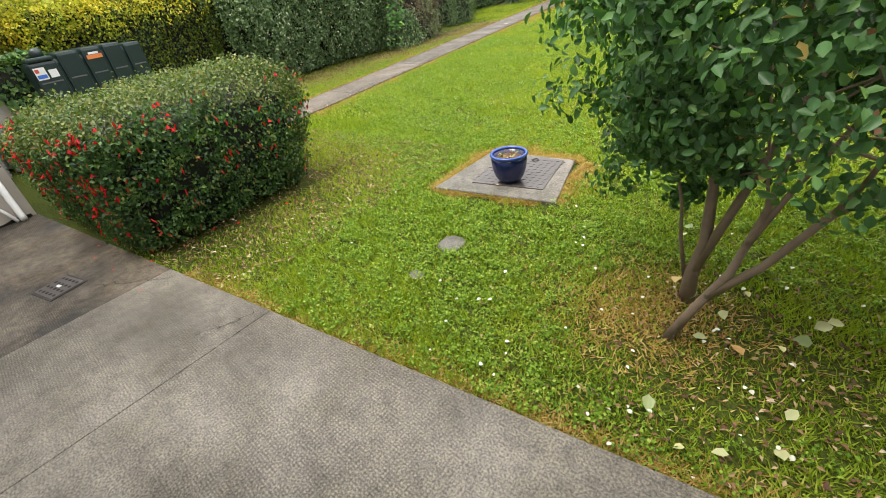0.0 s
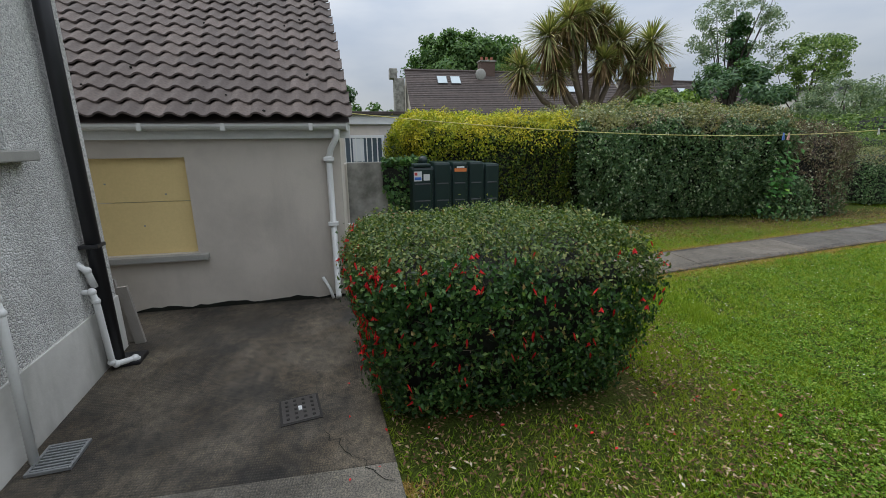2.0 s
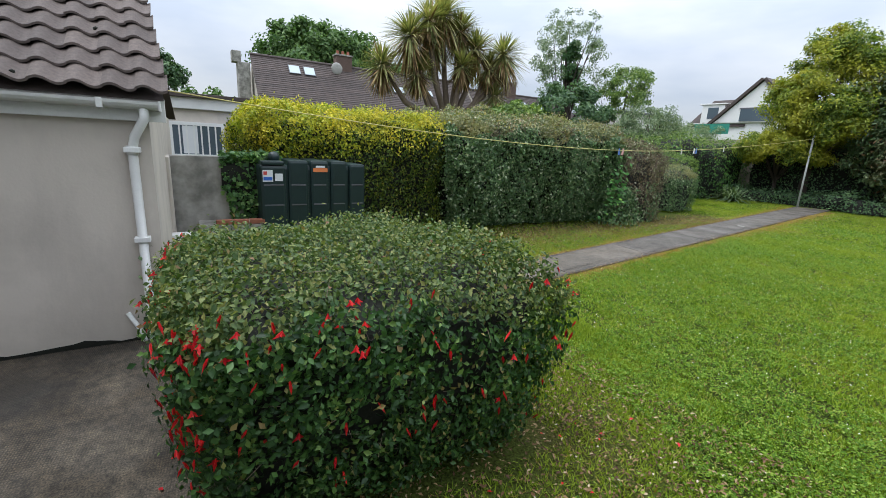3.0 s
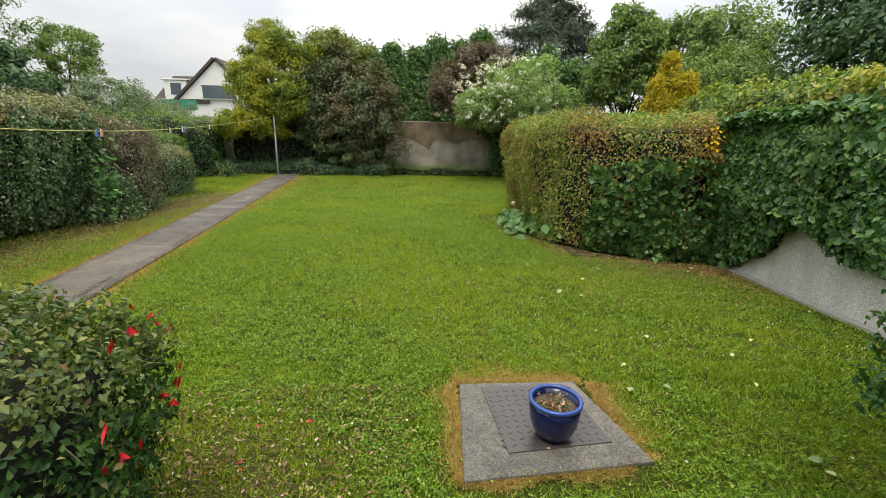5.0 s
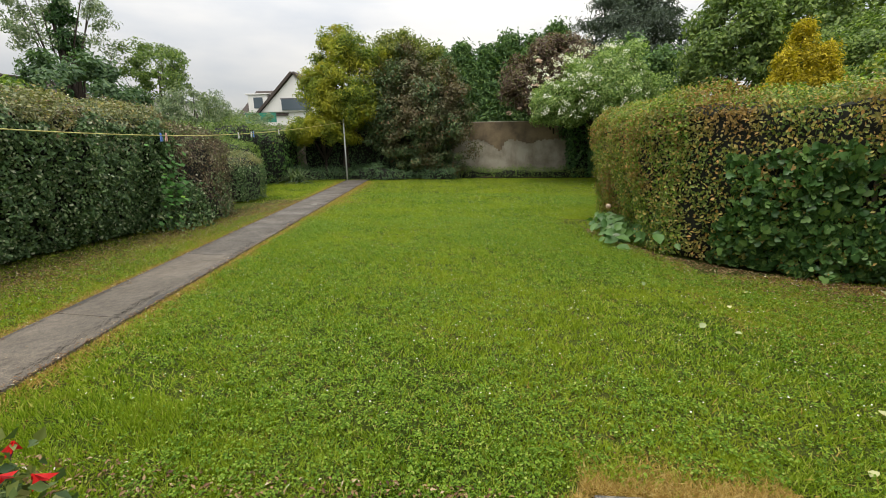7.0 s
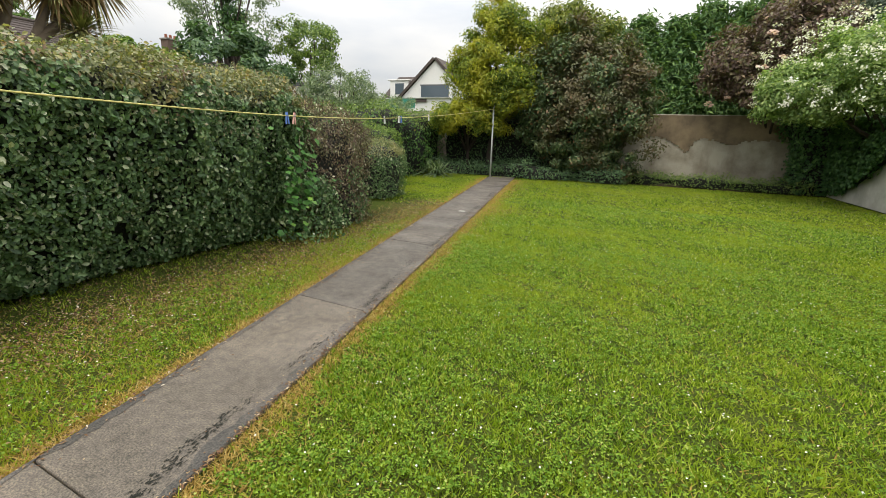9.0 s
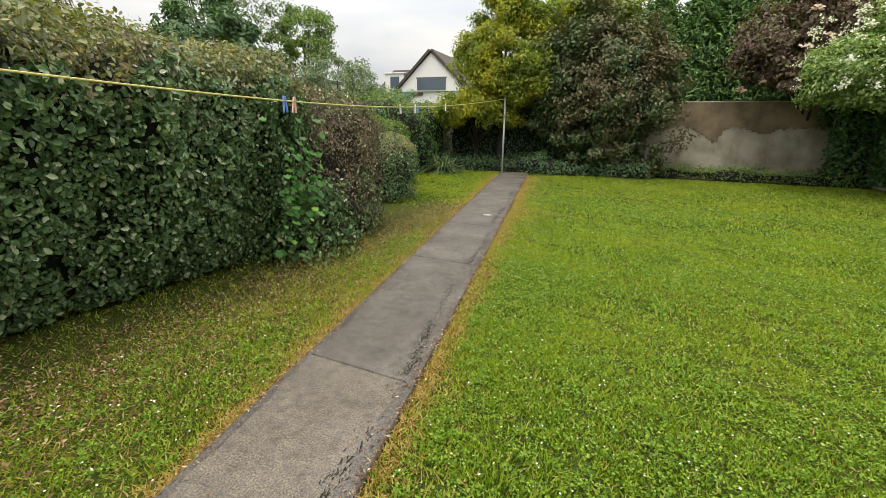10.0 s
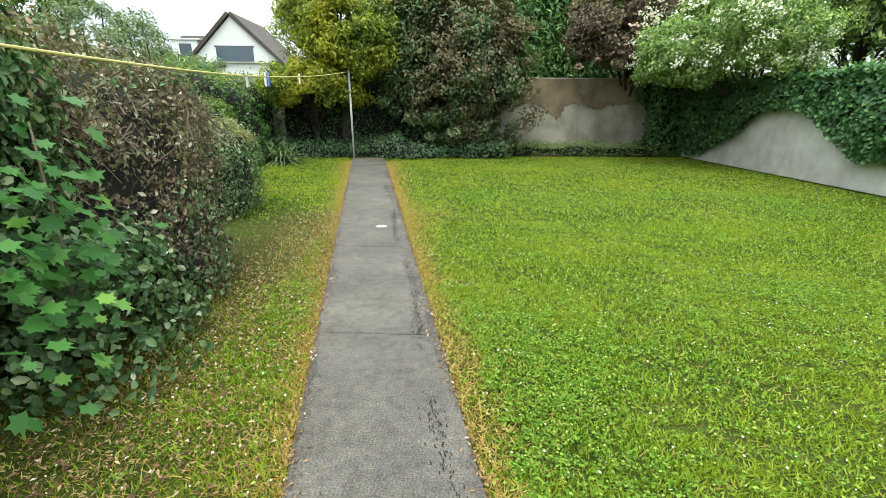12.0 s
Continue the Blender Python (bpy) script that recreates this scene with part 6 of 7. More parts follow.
hedge("pampas_bush", "pale creamy grass-like bush below the palm", "bush", (-16.6, 10.6, 0.0), (-14.6, 13.2, 3.0), 0.8, 0.2, 6000, 0.2, L_PALM, 112, None, 0.12, 0.2)

# ---- the back of the garden ----
tree("golden_tree", "large golden-leaved tree above the washing-line pole", "tree", (-10.6, 24.2, 0), (-10.35, 24.1, 4.45), (1.95, 1.8, 2.7), L_GOLDTREE, 56000, 0.15, 380, 0.44, 121, r0=0.16, low=-0.85, ratio=0.4, hollow=0.4)
tree("golden_tree", "low spreading golden conifer branches under the tree", "tree", (-11.6, 24.0, 0), (-11.5, 23.5, 2.3), (1.7, 1.2, 0.85), L_GOLDTREE, 18000, 0.15, 130, 0.36, 122, r0=0.08, ratio=0.35)
tree("olive_tree", "olive-green tree with loose twiggy top", "tree", (-7.9, 25.8, 0), (-7.9, 25.8, 4.4), (2.5, 1.6, 2.6), L_OLIVE, 44000, 0.16, 280, 0.5, 123, r0=0.14)
tree("berry_shrub", "dark cotoneaster shrub with reddish leaves drooping to the lawn", "shrub", (-6.7, 24.2, 0), (-6.7, 23.95, 2.85), (2.7, 1.5, 3.05), L_REDSHRUB, 60000, 0.15, 480, 0.45, 124, r0=0.12, low=-0.95, hollow=0.3)
hedge("undergrowth", "dark shady undergrowth below the trees", "shrubs", (-13.5, 23.0, 0.0), (-4.9, 24.9, 0.6), 0.4, 0.3, 16000, 0.09, L_DARKTREE, 125, None, 0.6, 0.12)
# added leaf mass stands in for the dark shaded hollow under the crowns
hedge("undergrowth", "dark leaf mass added to fill the shaded hollow below the trees", "shrubs", (-13.0, 24.15, 0.0), (-5.0, 24.95, 2.5), 0.3, 0.25, 14000, 0.10, L_DARKTREE, 127, None, 0.6, 0.15)
hedge("undergrowth", "weeds growing on the earth bank at the back wall", "weeds", (-4.9, 23.9, 0.0), (1.4, 24.9, 0.5), 0.25, 0.25, 9000, 0.07, L_GREEN, 126, None, 0.5, 0.1)
yu = thing("strap_leaved_plant", "spiky strap-leaved plant near the pole", "plant")
n = 160
dv = unit(rng.normal(size=(n, 3)) * np.array([1, 1, 0.5]) + np.array([0, 0, 1.0]))
part("leaves", strips("leaves", np.tile([-12.3, 21.9, 0.0], (n, 1)) + rng.normal(0, 0.12, (n, 3)) * [1, 1, 0], dv, rng.uniform(1.0, 1.75, n), 0.03, np.full(n, 0.35), 3), L_YUCCA, yu)
for i, (x, y, h, w) in enumerate(((-7.7, 28.8, 7.3, 3.0), (-6.3, 28.4, 7.0, 2.9), (-4.9, 28.9, 7.1, 2.9), (-3.5, 28.3, 6.9, 2.8), (-2.2, 28.7, 7.6, 2.9), (-0.9, 28.4, 7.3, 2.7), (0.4, 29.3, 8.2, 3.0))):
    conifer("leyland_cypress", "dark green cypress in the row behind the wall", (x, y, 0), h, w, L_CONIFER, 13000, 0.3, 130 + i)
tree("copper_elder", "copper-leaved elder with flat pale pink flower heads", "tree", (0.2, 25.8, 0), (-0.25, 24.4, 4.2), (2.15, 1.7, 2.1), L_COPPER, 38000, 0.15, 260, 0.45, 141, r0=0.12)
pp, dd, _ = clumps(1300, (-0.25, 24.3, 4.1), (2.1, 1.85, 2.05), 60, 0.14, 141, -0.5, 0.9)
o = bpy.data.objects["copper_elder"]
part("flower_head_growth", leaf_mesh("flower_head_growth", pp, np.tile([0, -0.5, 0.8], (1300, 1)), rng.uniform(0.07, 0.15, 1300), 0.9, droop=0, jitter=0.3), P_PINK, o, "flat pale pink flower heads")
tree("mock_orange", "arching green shrub covered in white blossom", "shrub", (2.4, 21.5, 0), (1.4, 21.3, 3.5), (2.0, 2.1, 1.8), L_MOCK, 36000, 0.11, 220, 0.42, 142, r0=0.1)
pp, dd, _ = clumps(4600, (0.75, 21.1, 3.6), (2.55, 2.3, 1.85), 300, 0.16, 143, -0.6, 0.75)
o = bpy.data.objects["mock_orange"]
part("blossom", leaf_mesh("blossom", pp, dd, rng.uniform(0.035, 0.075, len(pp)), 0.9, jitter=1.2), P_WHITE, o, "white blossom clusters")
tree("mock_orange", "arching spray of the white-flowering shrub over the lawn", "shrub", (1.75, 21.6, 1.9), (-0.25, 21.5, 3.15), (1.25, 1.1, 0.95), L_MOCK, 15000, 0.11, 110, 0.36, 154, r0=0.05, low=-0.8)
conifer("tall_cedar", "tall dark cedar with layered boughs", (8.4, 44.0, 0), 15.2, 12.0, L_DARKCON, 44000, 0.34, 144, 11, 0.3)
conifer("tall_cedar", "second dark conifer behind the copper tree", (2.2, 40.0, 0), 10.6, 3.0, L_DARKCON, 9000, 0.3, 145, 18)
tree("green_tree", "leafy mid-green tree behind the boundary wall", "tree", (7.4, 24.0, 0), (7.3, 24.0, 5.2), (2.0, 2.0, 2.9), L_GREEN, 22000, 0.2, 240, 0.55, 146, r0=0.15)
tree("green_tree", "tall light green ash tree behind the boundary wall", "tree", (10.5, 22.5, 0), (11.5, 23.5, 5.5), (3.0, 2.6, 3.3), L_GREEN, 22000, 0.21, 260, 0.6, 147, r0=0.15)
tree("green_tree", "bushy green tree beyond the ivy wall", "tree", (8.4, 17.5, 0), (8.6, 17.5, 3.4), (2.1, 2.0, 1.9), L_GREEN, 24000, 0.13, 240, 0.45, 148, r0=0.13)
tree("dark_yew", "large dark yew overhanging the boundary", "tree", (11.2, 13.5, 0), (11.8, 13.5, 5.6), (3.4, 3.2, 3.7), L_DARKTREE, 34000, 0.23, 320, 0.7, 149, r0=0.25)
tree("dark_yew", "dark evergreen behind the copper tree", "tree", (4.5, 29.0, 0), (4.5, 29.0, 4.4), (2.4, 2.0, 2.8), L_CONIFER, 18000, 0.24, 110, 0.7, 150, r0=0.15)
for i, (x, y, h, w) in enumerate(((4.45, 14.6, 4.5, 1.0), (4.0, 14.4, 3.75, 0.9), (5.0, 14.5, 3.95, 0.95))):
    conifer("golden_conifer", "bright golden plume-like conifer above the hedge", (x, y, 0), h, w, L_GOLDCON, 8000, 0.1, 155 + i, 20, 0.4)
hedge("neighbour_hedge", "neighbour's leafy bank behind the boundary wall", "hedge", (2.3, 2.0, 0.0), (4.8, 24.5, 2.35), 0.5, 0.3, 26000, 0.12, L_GREEN, 152, L_PRIVET, 0.5, 0.12)
hedge("neighbour_hedge", "dense green shrubs beyond the boundary wall", "hedge", (5.0, 8.0, 0.0), (9.0, 30.0, 2.9), 0.8, 0.5, 20000, 0.17, L_DARKTREE, 153, L_GREEN, 0.5, 0.15)

# ---- lawn ----
lawn = tagged(new("lawn"), "short mown lawn with clover and daisies", "lawn", kind="stuff")
FUX = ((-6.2, -4.0), (1.15, 2.95))


def on_lawn(x, y):
    ok = (x > np.where(y > 13.6, -14.0, -10.4)) & (x < 1.8) & (y > patio_edge(x) + 0.005)
    ok &= ~((x > path_left(y) + 0.0) & (x < path_right(y) - 0.0) & (y < 22.6))
    ok &= ~((x > -2.62) & (x < -1.62) & (y > 3.07 + 0.1 * (x + 2.62)) & (y < 4.03))
    ok &= ~((x > FUX[0][0]) & (x < FUX[0][1]) & (y > FUX[1][0]) & (y < FUX[1][1]))
    ok &= ~((x > -0.4) & (y > 7.8) & (y < 12.6))
    ok &= (y < 23.9)
    ok &= np.hypot(x + 1.92, y - 2.33) > 0.10
    return ok


def scatter(n, x0, x1, y0, y1):
    x, y = rng.uniform(x0, x1, n), rng.uniform(y0, y1, n)
    k = on_lawn(x, y)
    return x[k], y[k]


def bare(x, y):
    """Where the turf is thin: under the shrub, round the bush and below the hedge."""
    b = 1.1 * np.exp(-((x + 0.35) ** 2 + (y - 2.2) ** 2) / 0.35)
    b += 0.4 * np.exp(-((x - 0.75) ** 2 + (y - 2.0) ** 2) / 0.9)
    b += 1.1 * np.exp(-((x + 4.95) / 1.95) ** 4 - ((y - 1.95) / 1.85) ** 4)
    b += 1.0 * np.exp(-((x + 9.8) / 0.9) ** 2) * (y < 15.5)
    foot = np.interp(x, [-1.0, -0.85, -0.6, 0.1, 1.1, 1.9], [11.5, 9.7, 8.75, 8.0, 7.45, 7.1])
    b += 0.9 * np.exp(-(np.maximum(foot - y, 0) / 0.5) ** 2) * (x > -1.6) * (y < 12)
    b += 0.6 * np.exp(-((x - 1.7) / 0.5) ** 2) * (y < 7.5)
    for edge, sg in ((path_left, -1), (path_right, 1)):
        e = np.maximum((x - edge(y)) * sg, 0.0)
        b = b + 1.1 * np.exp(-(e / ((0.10 if sg < 0 else 0.21) + 0.04 * np.sin(y * 3.1) + 0.03 * np.sin(y * 7.7))) ** 2) * ((x - edge(y)) * sg > -0.05)
    s = np.maximum(np.abs(x + 2.1) - 0.5, np.abs(y - 3.55) - 0.5)
    b = b + 1.1 * np.exp(-(np.maximum(s, 0) / 0.13) ** 2)
    return b


def blades(name, x, y, h, w, lean, mat, label):
    n = len(x)
    a, b = rng.uniform(0, 6.283, n), rng.uniform(0, 6.283, n)
    base = np.stack([x, y, np.full(n, -0.03)], axis=1)
    s = np.stack([np.cos(a), np.sin(a), np.zeros(n)], axis=1) * w[:, None]
    tip = base + np.stack([np.cos(b) * lean, np.sin(b) * lean, h], axis=1)
    return tagged(part(name, mesh_np(name, np.stack([base - s, base + s, tip], axis=1), 3), mat, lawn, label), kind="stuff")


def turf(n, x0, x1, y0, y1, tall, wide):
    x, y = scatter(n, x0, x1, y0, y1)
    k = rng.uniform(size=len(x)) > bare(x, y) * 0.75
    x, y = x[k], y[k]
    q = np.stack([x, y, x * 0], axis=1)
    tuft = wob(q, 17.0, 6) + 0.7 * wob(q, 41.0, 7)
    k = rng.uniform(size=len(x)) < np.clip(0.8 + 0.7 * tuft, 0.25, 1)
    x, y, q, tuft = x[k], y[k], q[k], tuft[k]
    f = 1 + 0.3 * wob(q, 1.8, 5) + 0.4 * np.clip(tuft, -1, 1)
    return x, y, tall * f * rng.uniform(0.5, 1.25, len(x)), wide * rng.uniform(0.6, 1.3, len(x))


sets = [turf(90000, -6.8, -4.4, 1.0, 4.6, 0.046, 0.005), turf(270000, -4.6, 1.8, 1.0, 4.4, 0.036, 0.0045), turf(270000, -7.3, 1.8, 4.4, 10.0, 0.036, 0.006), turf(130000, -10.4, -6.0, 4.0, 12.0, 0.037, 0.0055), turf(70000, -10.4, -6.4, 1.6, 4.6, 0.05, 0.006), turf(180000, -9.0, 1.8, 10.0, 14.5, 0.034, 0.0068), turf(150000, -14.0, 1.8, 14.5, 24.0, 0.036, 0.012)]
x, y, h, w = [np.concatenate([s[i] for s in sets]) for i in range(4)]
blades("grass", x, y, h, w, rng.uniform(0.01, 0.048, len(x)), L_GRASS, "short green grass blades")


def flat_leaves(name, x, y, z, size, ratio, mat, label, tilt=0.5, shaped=False):
    n = len(x)
    p = np.stack([x, y, z], axis=1)
    return tagged(part(name, leaf_mesh(name, p, np.tile([0, 0, 1.0], (n, 1)), size, ratio, droop=0, jitter=tilt, shaped=shaped), mat, lawn, label), kind="stuff")


# clover grows in drifts
x, y = scatter(260000, -9.4, 1.8, 1.0, 17.0)
k = wob(np.stack([x, y, x * 0], axis=1), 1.5, 15) + 0.5 * wob(np.stack([x, y, x * 0], axis=1), 4.0, 16) + rng.normal(0, 0.6, len(x)) > 0.12 + bare(x, y)
x, y = x[k], y[k]
flat_leaves("clover", x, y, rng.uniform(-0.006, 0.02, len(x)), rng.uniform(0.009, 0.022, len(x)) * (1 + 0.06 * np.maximum(y - 6, 0)), 0.85, L_CLOVER, "patches of clover leaves")
# low rosettes of clover and plantain stand a little proud of the turf
cx, cy = np.concatenate([np.stack(scatter(n, *ext)) for n, ext in ((7500, (-5.0, 1.7, 1.0, 5.0)), (13000, (-7.5, 1.7, 5.0, 12.0)), (3500, (-9.6, -6.5, 4.0, 12.0)))], axis=1)
drift = wob(np.stack([cx, cy, cx * 0], axis=1), 1.5, 15) + 0.5 * wob(np.stack([cx, cy, cx * 0], axis=1), 4.0, 16)
k = (drift + rng.normal(0, 0.5, len(cx)) > -0.25) & (bare(cx, cy) < 0.5)
cx, cy = cx[k], cy[k]
m = 13
wide = np.repeat(rng.uniform(0.025, 0.07, len(cx)), m)
a, e = rng.uniform(0, 6.283, len(wide)), np.sqrt(rng.uniform(0, 1, len(wide)))
x, y = np.repeat(cx, m) + np.cos(a) * e * wide, np.repeat(cy, m) + np.sin(a) * e * wide
z = 0.004 + np.repeat(rng.uniform(0.004, 0.026, len(cx)), m) * (1 - 0.6 * e ** 2) + rng.uniform(-0.004, 0.006, len(wide))
k = on_lawn(x, y)
flat_leaves("clover_rosettes", x[k], y[k], z[k], rng.uniform(0.010, 0.021, k.sum()), 0.85, L_CLOVER, "rosettes of clover and small weeds", 0.7)
x, y = scatter(6500, -9.6, 1.5, 4.5, 22.0)
flat_leaves("clover_flowers", x, y, rng.uniform(0.012, 0.025, len(x)), rng.uniform(0.009, 0.018, len(x)), 0.9, P_WHITE, "white clover flowers")
x, y = rng.normal(-0.5, 0.8, 80), rng.normal(1.9, 0.7, 80)
k = on_lawn(x, y)
flat_leaves("fallen_petals", x[k], y[k], np.full(k.sum(), 0.016), rng.uniform(0.015, 0.03, k.sum()), 0.75, P_WHITE, "white fallen petals below the shrub", 0.3, True)

# dry straw-coloured turf beside the path, round the slab and under the shrub
xs, ys = [], []
yy = rng.uniform(2.2, 22.4, 84000)
side = rng.uniform(size=len(yy)) < 0.5
off = rng.exponential(np.where(side, 0.17, 0.1), len(yy)) * (1 + 0.6 * wob(np.stack([yy, side * 9.0, yy * 0], axis=1), 1.3, 33))
xs.append(np.where(side, path_right(yy) + off, path_left(yy) - off)), ys.append(yy)
u = rng.uniform(0, 4, 40000)
e = rng.exponential(0.07, 40000) * (1 + 0.7 * wob(np.stack([u * 2.0, u * 0, u * 0], axis=1), 4.0, 34)) + 0.004
cx = np.where(u < 1, -2.62 + u * 1.0, np.where(u < 2, -1.58 + e * 0.9, np.where(u < 3, -1.62 - (u - 2) * 1.0, -2.62 - e * 0.5)))
cy = np.where(u < 1, 3.06 + 0.12 * u - e * 0.3, np.where(u < 2, 3.2 + (u - 1) * 0.85, np.where(u < 3, 4.04 + e, 4.02 - (u - 3) * 0.97)))
xs.append(cx), ys.append(cy)
ex = rng.uniform(-3.6, 1.5, 9000)
xs.append(ex), ys.append(patio_edge(ex) + rng.exponential(0.05, 9000))
xs.append(rng.normal(-0.55, 0.28, 5000)), ys.append(rng.normal(2.25, 0.25, 5000))
xs.append(-8.0 - np.abs(rng.normal(0.8, 0.5, 26000))), ys.append(rng.uniform(3.5, 16, 26000))
xs.append(rng.uniform(-0.9, 1.7, 9000)), ys.append(rng.uniform(5.6, 8.4, 9000))
fx = rng.uniform(-1.2, 1.75, 12000)
xs.append(fx), ys.append(np.interp(fx, [-1.2, -0.85, -0.6, 0.1, 1.1, 1.9], [11.0, 9.7, 8.75, 8.0, 7.45, 7.1]) - np.abs(rng.normal(0, 0.45, 12000)))
xs.append(rng.uniform(-6.6, 1.6, 16000)), ys.append(rng.uniform(1.6, 12, 16000))
x, y = np.concatenate(xs), np.concatenate(ys)
k = on_lawn(x, y)
x, y = x[k], y[k]
n = len(x)
blades("dry_grass", x, y, rng.uniform(0.012, 0.036, n), rng.uniform(0.0025, 0.006, n), rng.uniform(0.01, 0.06, n), L_STRAW, "dry straw-coloured grass")

# a few large pale leaves blown over the lawn
x, y = np.concatenate([rng.normal(0.2, 0.7, 22), rng.uniform(-1.4, 1.6, 26)]), np.concatenate([rng.uniform(1.45, 2.6, 22), rng.uniform(2.6, 7.4, 26)])
k = on_lawn(x, y)
flat_leaves("large_fallen_leaves", x[k], y[k], np.full(k.sum(), 0.02), rng.uniform(0.04, 0.085, k.sum()), 0.7, L_FALLEN, "large pale fallen leaves", 0.4, True)

# leaf litter below the hedges and the bush
LX = rng.uniform(-1.3, 1.75, 5200)
xs = [rng.normal(-9.1, 0.5, 19000), rng.uniform(-6.4, -2.9, 8500), LX, rng.normal(0.3, 0.7, 1500), rng.uniform(-3.4, 1.5, 260)]
ys = [rng.uniform(3.5, 15, 19000), rng.uniform(1.0, 4.0, 8500), np.interp(LX, [-1.3, -0.85, -0.6, 0.1, 1.1, 1.9], [11.0, 9.7, 8.75, 8.0, 7.45, 7.1]) - np.abs(rng.normal(0, 0.55, 5200)), rng.normal(2.0, 0.6, 1500), rng.uniform(1.2, 7.0, 260)]
x, y = np.concatenate(xs), np.concatenate(ys)
k = (y > patio_edge(x) + 0.02) & ~((x > path_left(y)) & (x < path_right(y)))
x, y = x[k], y[k]
flat_leaves("leaf_litter", x, y, rng.uniform(0.0, 0.02, len(x)), rng.uniform(0.014, 0.04, len(x)), 0.45, L_LITTER, "dry fallen leaves")
x, y = rng.uniform(-6.3, -3.55, 150), rng.uniform(0.75, 3.6, 150)
edge = ((x > -4.1) | (y < 1.15)) & (rng.uniform(size=150) < 0.8)
flat_leaves("fallen_fuchsia", x[edge], y[edge], np.full(edge.sum(), 0.012), rng.uniform(0.02, 0.04, edge.sum()), 0.6, P_RED, "fallen red fuchsia flowers", 0.4)
x = rng.uniform(-8.6, -6.6, 260)
y = rng.uniform(4, 16, 260)
k = (x > path_left(y) + 0.02) & (x < path_right(y) - 0.02)
flat_leaves("path_litter", x[k], y[k], np.full(k.sum(), 0.008), rng.uniform(0.006, 0.02, k.sum()), 0.6, L_LITTER, "specks of dry leaf on the path", 0.2)

# dry litter caught along the two edges of the path
y = rng.uniform(3.0, 20.0, 5200)
right = rng.uniform(size=len(y)) < 0.55
inset = rng.exponential(0.032, len(y)) * (1 + 0.8 * wob(np.stack([y, right * 7.0, y * 0], axis=1), 2.2, 36)) - 0.012
x = np.where(right, path_right(y) - inset, path_left(y) + inset)
flat_leaves("edge_litter", x, y, np.full(len(y), 0.009), rng.uniform(0.012, 0.034, len(y)), 0.4, L_LITTER, "dry leaf litter along the path edges", 0.3)
x, y = scatter(16000, -10.0, -6.0, 3.0, 20.0)
near = (np.abs(x - path_left(y)) < 0.06) | (np.abs(x - path_right(y)) < 0.06)
blades("edge_grass", x[near], y[near], rng.uniform(0.04, 0.075, near.sum()), rng.uniform(0.003, 0.005, near.sum()), rng.uniform(0.02, 0.07, near.sum()), L_GRASS, "longer grass leaning over the path edges")

# ---- roof tiles of the extension ----
roof = tagged(new("roof"), "brown concrete pantile roof of the extension", "roof", kind="structure")
SLOPE, COVER, GAUGE = radians(36), 0.2, 0.25
nx, nl = 12, 2
tb = bmesh.new()
grid = {}
for i in range(nx + 1):
    u = i / nx
    wz = 0.038 * (0.5 + 0.5 * math.cos(2 * math.pi * (u - 0.28)))
    for j, (l, lift) in enumerate(((0.0, 0.036), (0.295, 0.0))):
        for k, dz in enumerate((0.0, -0.018)):
            grid[i, j, k] = tb.verts.new((-l * math.cos(SLOPE), u * (COVER + 0.012), l * math.sin(SLOPE) + (wz + lift + dz)))
for i in range(nx):
    tb.faces.new((grid[i, 0, 0], grid[i + 1, 0, 0], grid[i + 1, 1, 0], grid[i, 1, 0]))
    tb.faces.new((grid[i, 0, 1], grid[i, 1, 1], grid[i + 1, 1, 1], grid[i + 1, 0, 1]))
    tb.faces.new((grid[i, 0, 0], grid[i, 0, 1], grid[i + 1, 0, 1], grid[i + 1, 0, 0]))
tb.faces.new((grid[0, 0, 0], grid[0, 1, 0], grid[0, 1, 1], grid[0, 0, 1]))
tb.faces.new((grid[nx, 0, 0], grid[nx, 0, 1], grid[nx, 1, 1], grid[nx, 1, 0]))
bmesh.ops.recalc_face_normals(tb, faces=tb.faces)
tile_me = bpy.data.meshes.new("roof_tile")
tb.to_mesh(tile_me)
tb.free()
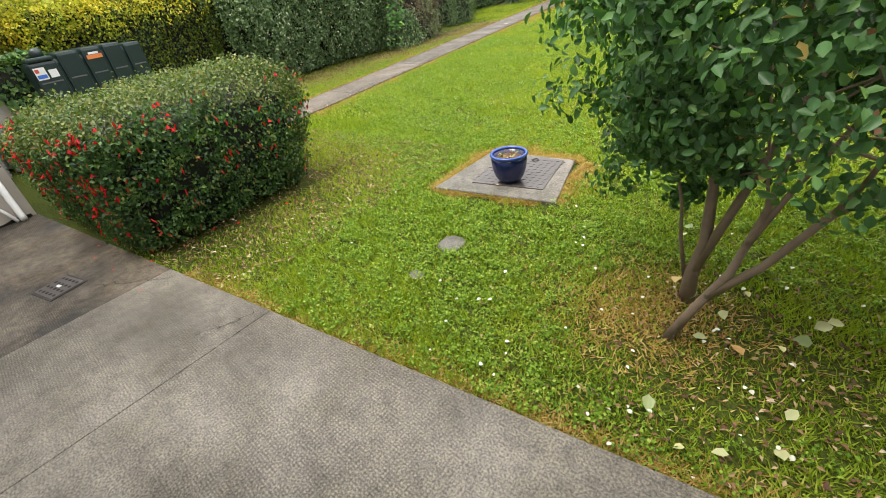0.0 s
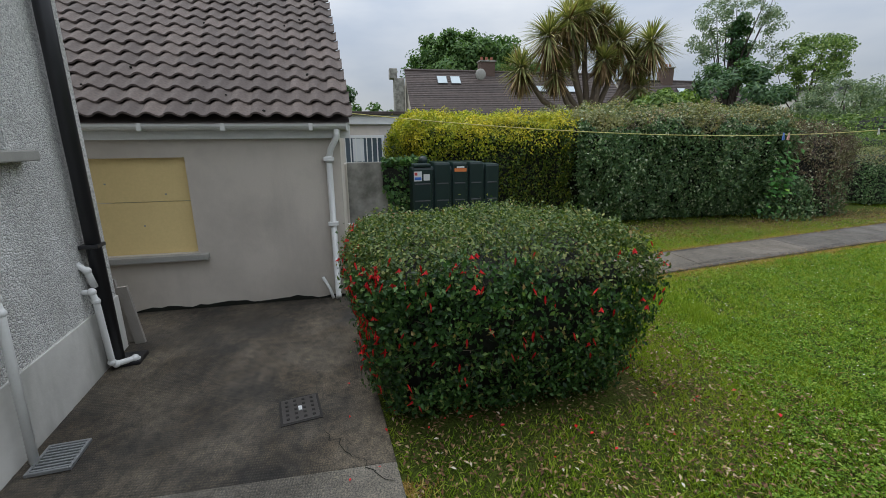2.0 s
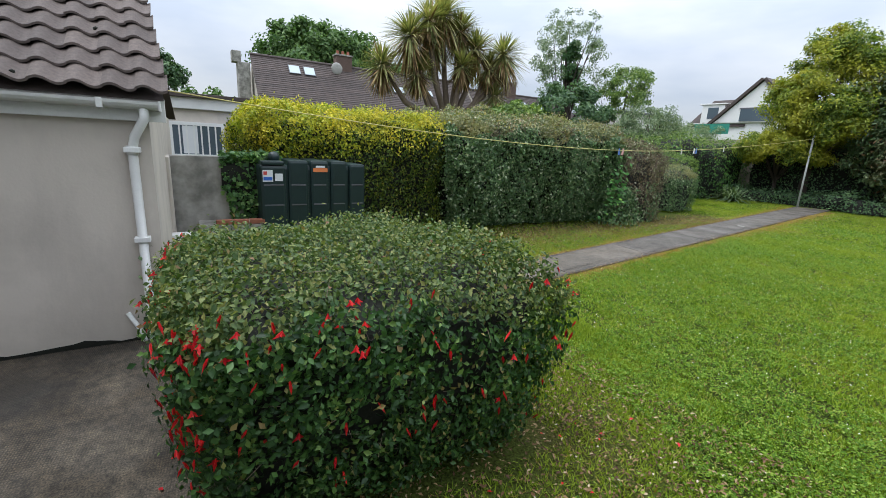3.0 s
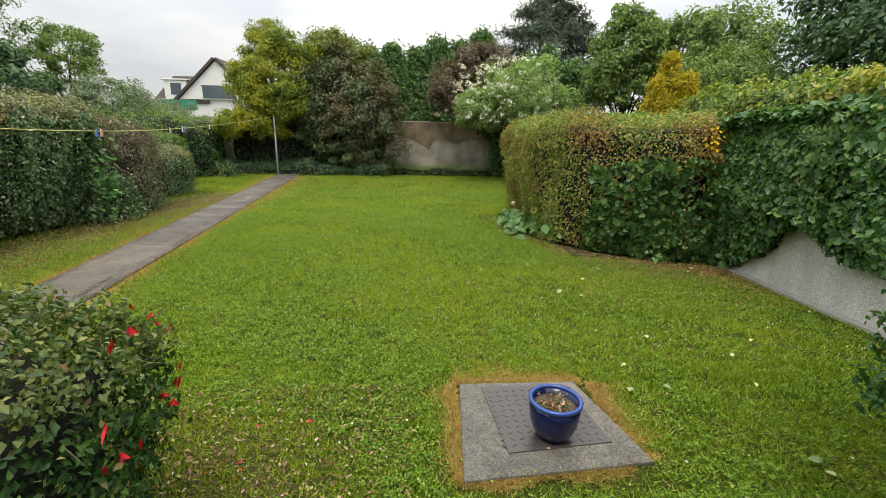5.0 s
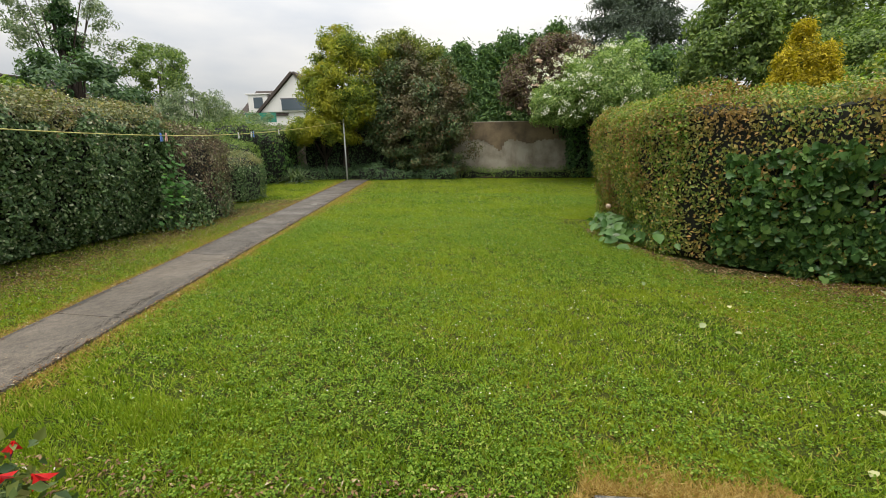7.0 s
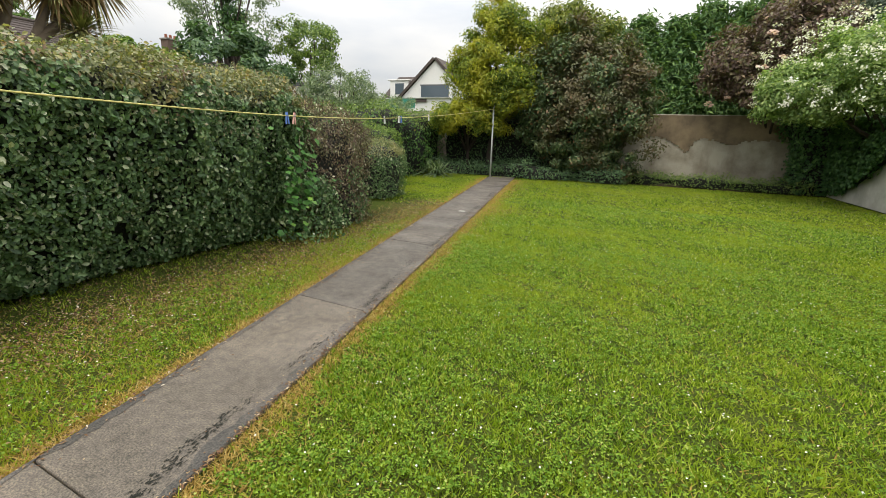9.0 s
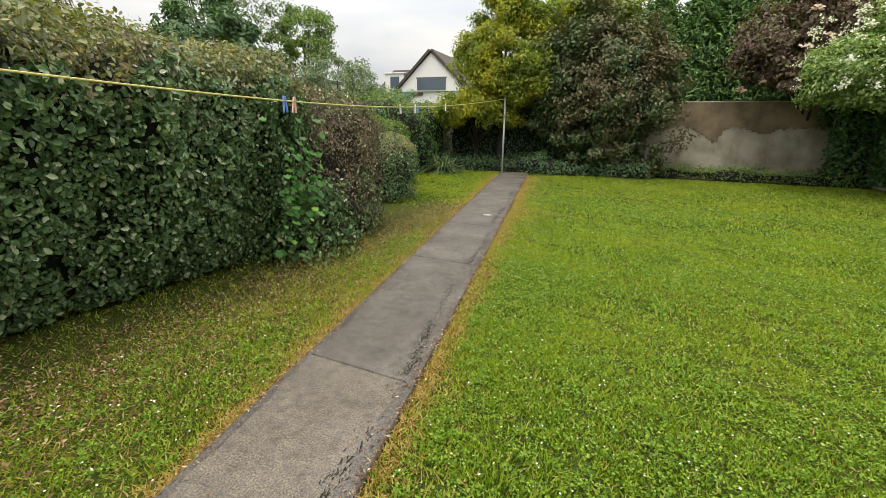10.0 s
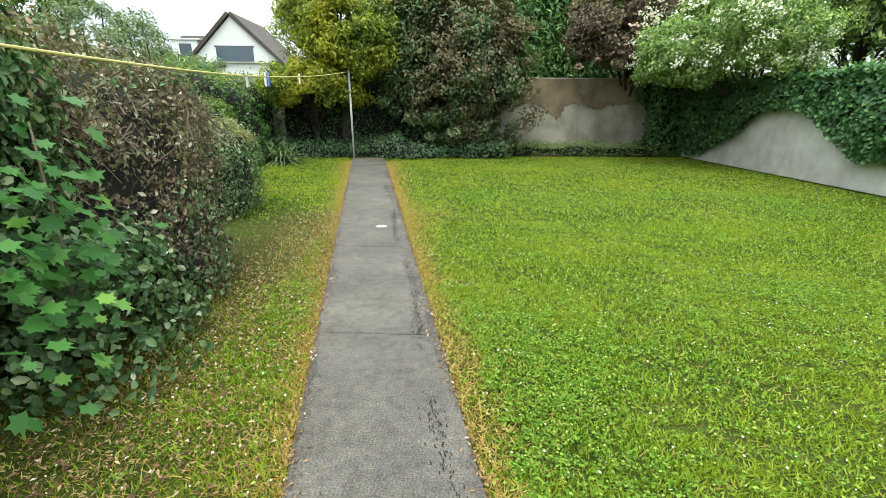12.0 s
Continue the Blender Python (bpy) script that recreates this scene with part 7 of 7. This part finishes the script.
tile_me.materials.append(M_TILE)
r = random.Random(17)
EAVE_X, EAVE_Z = EX + 0.16, 2.03
for row in range(17):
    for col in range(17):
        o = new("roof_tile", tile_me)
        o.parent = roof
        o.matrix_local = pose(EAVE_X - row * GAUGE * math.cos(SLOPE) + r.uniform(-0.004, 0.004), 0.92 - 0.075 * row * GAUGE - COVER * (col + 1) + r.uniform(-0.003, 0.003), EAVE_Z + row * GAUGE * math.sin(SLOPE) + r.uniform(-0.002, 0.002), 0, r.uniform(-0.5, 0.5), r.uniform(-0.6, 0.6))
L = 17 * GAUGE
under = bmesh.new()
uv = [under.verts.new(q) for q in ((EAVE_X - 0.05, 0.9, EAVE_Z - 0.03), (EAVE_X - 0.05, -5.0, EAVE_Z - 0.03), (EAVE_X - L * math.cos(SLOPE), -5.0, EAVE_Z + L * math.sin(SLOPE) - 0.03), (EAVE_X - L * math.cos(SLOPE), 0.58, EAVE_Z + L * math.sin(SLOPE) - 0.03), (EAVE_X - 2 * L * math.cos(SLOPE), 0.9, EAVE_Z - 0.03), (EAVE_X - 2 * L * math.cos(SLOPE), -5.0, EAVE_Z - 0.03))]
under.faces.new((uv[0], uv[1], uv[2], uv[3]))
under.faces.new((uv[3], uv[2], uv[5], uv[4]))
part("roof_deck", under, M_FARTILE, roof)
part("ridge", tube([(EAVE_X - L * math.cos(SLOPE), 0.6, EAVE_Z + L * math.sin(SLOPE)), (EAVE_X - L * math.cos(SLOPE), -5.0, EAVE_Z + L * math.sin(SLOPE))], 0.11, 10), M_TILE, roof)
bm = bmesh.new()
r = random.Random(23)
for i in range(34):
    row, y = r.randrange(17), r.uniform(-2.0, 0.6)
    l = row * GAUGE + r.uniform(0.05, 0.28)
    bmesh.ops.create_icosphere(bm, subdivisions=1, radius=r.uniform(0.008, 0.022), matrix=Matrix.Translation((EAVE_X - l * math.cos(SLOPE), y, EAVE_Z + l * math.sin(SLOPE) + 0.035)))
part("moss", bm, M_INNER, roof, "small dark moss tufts")
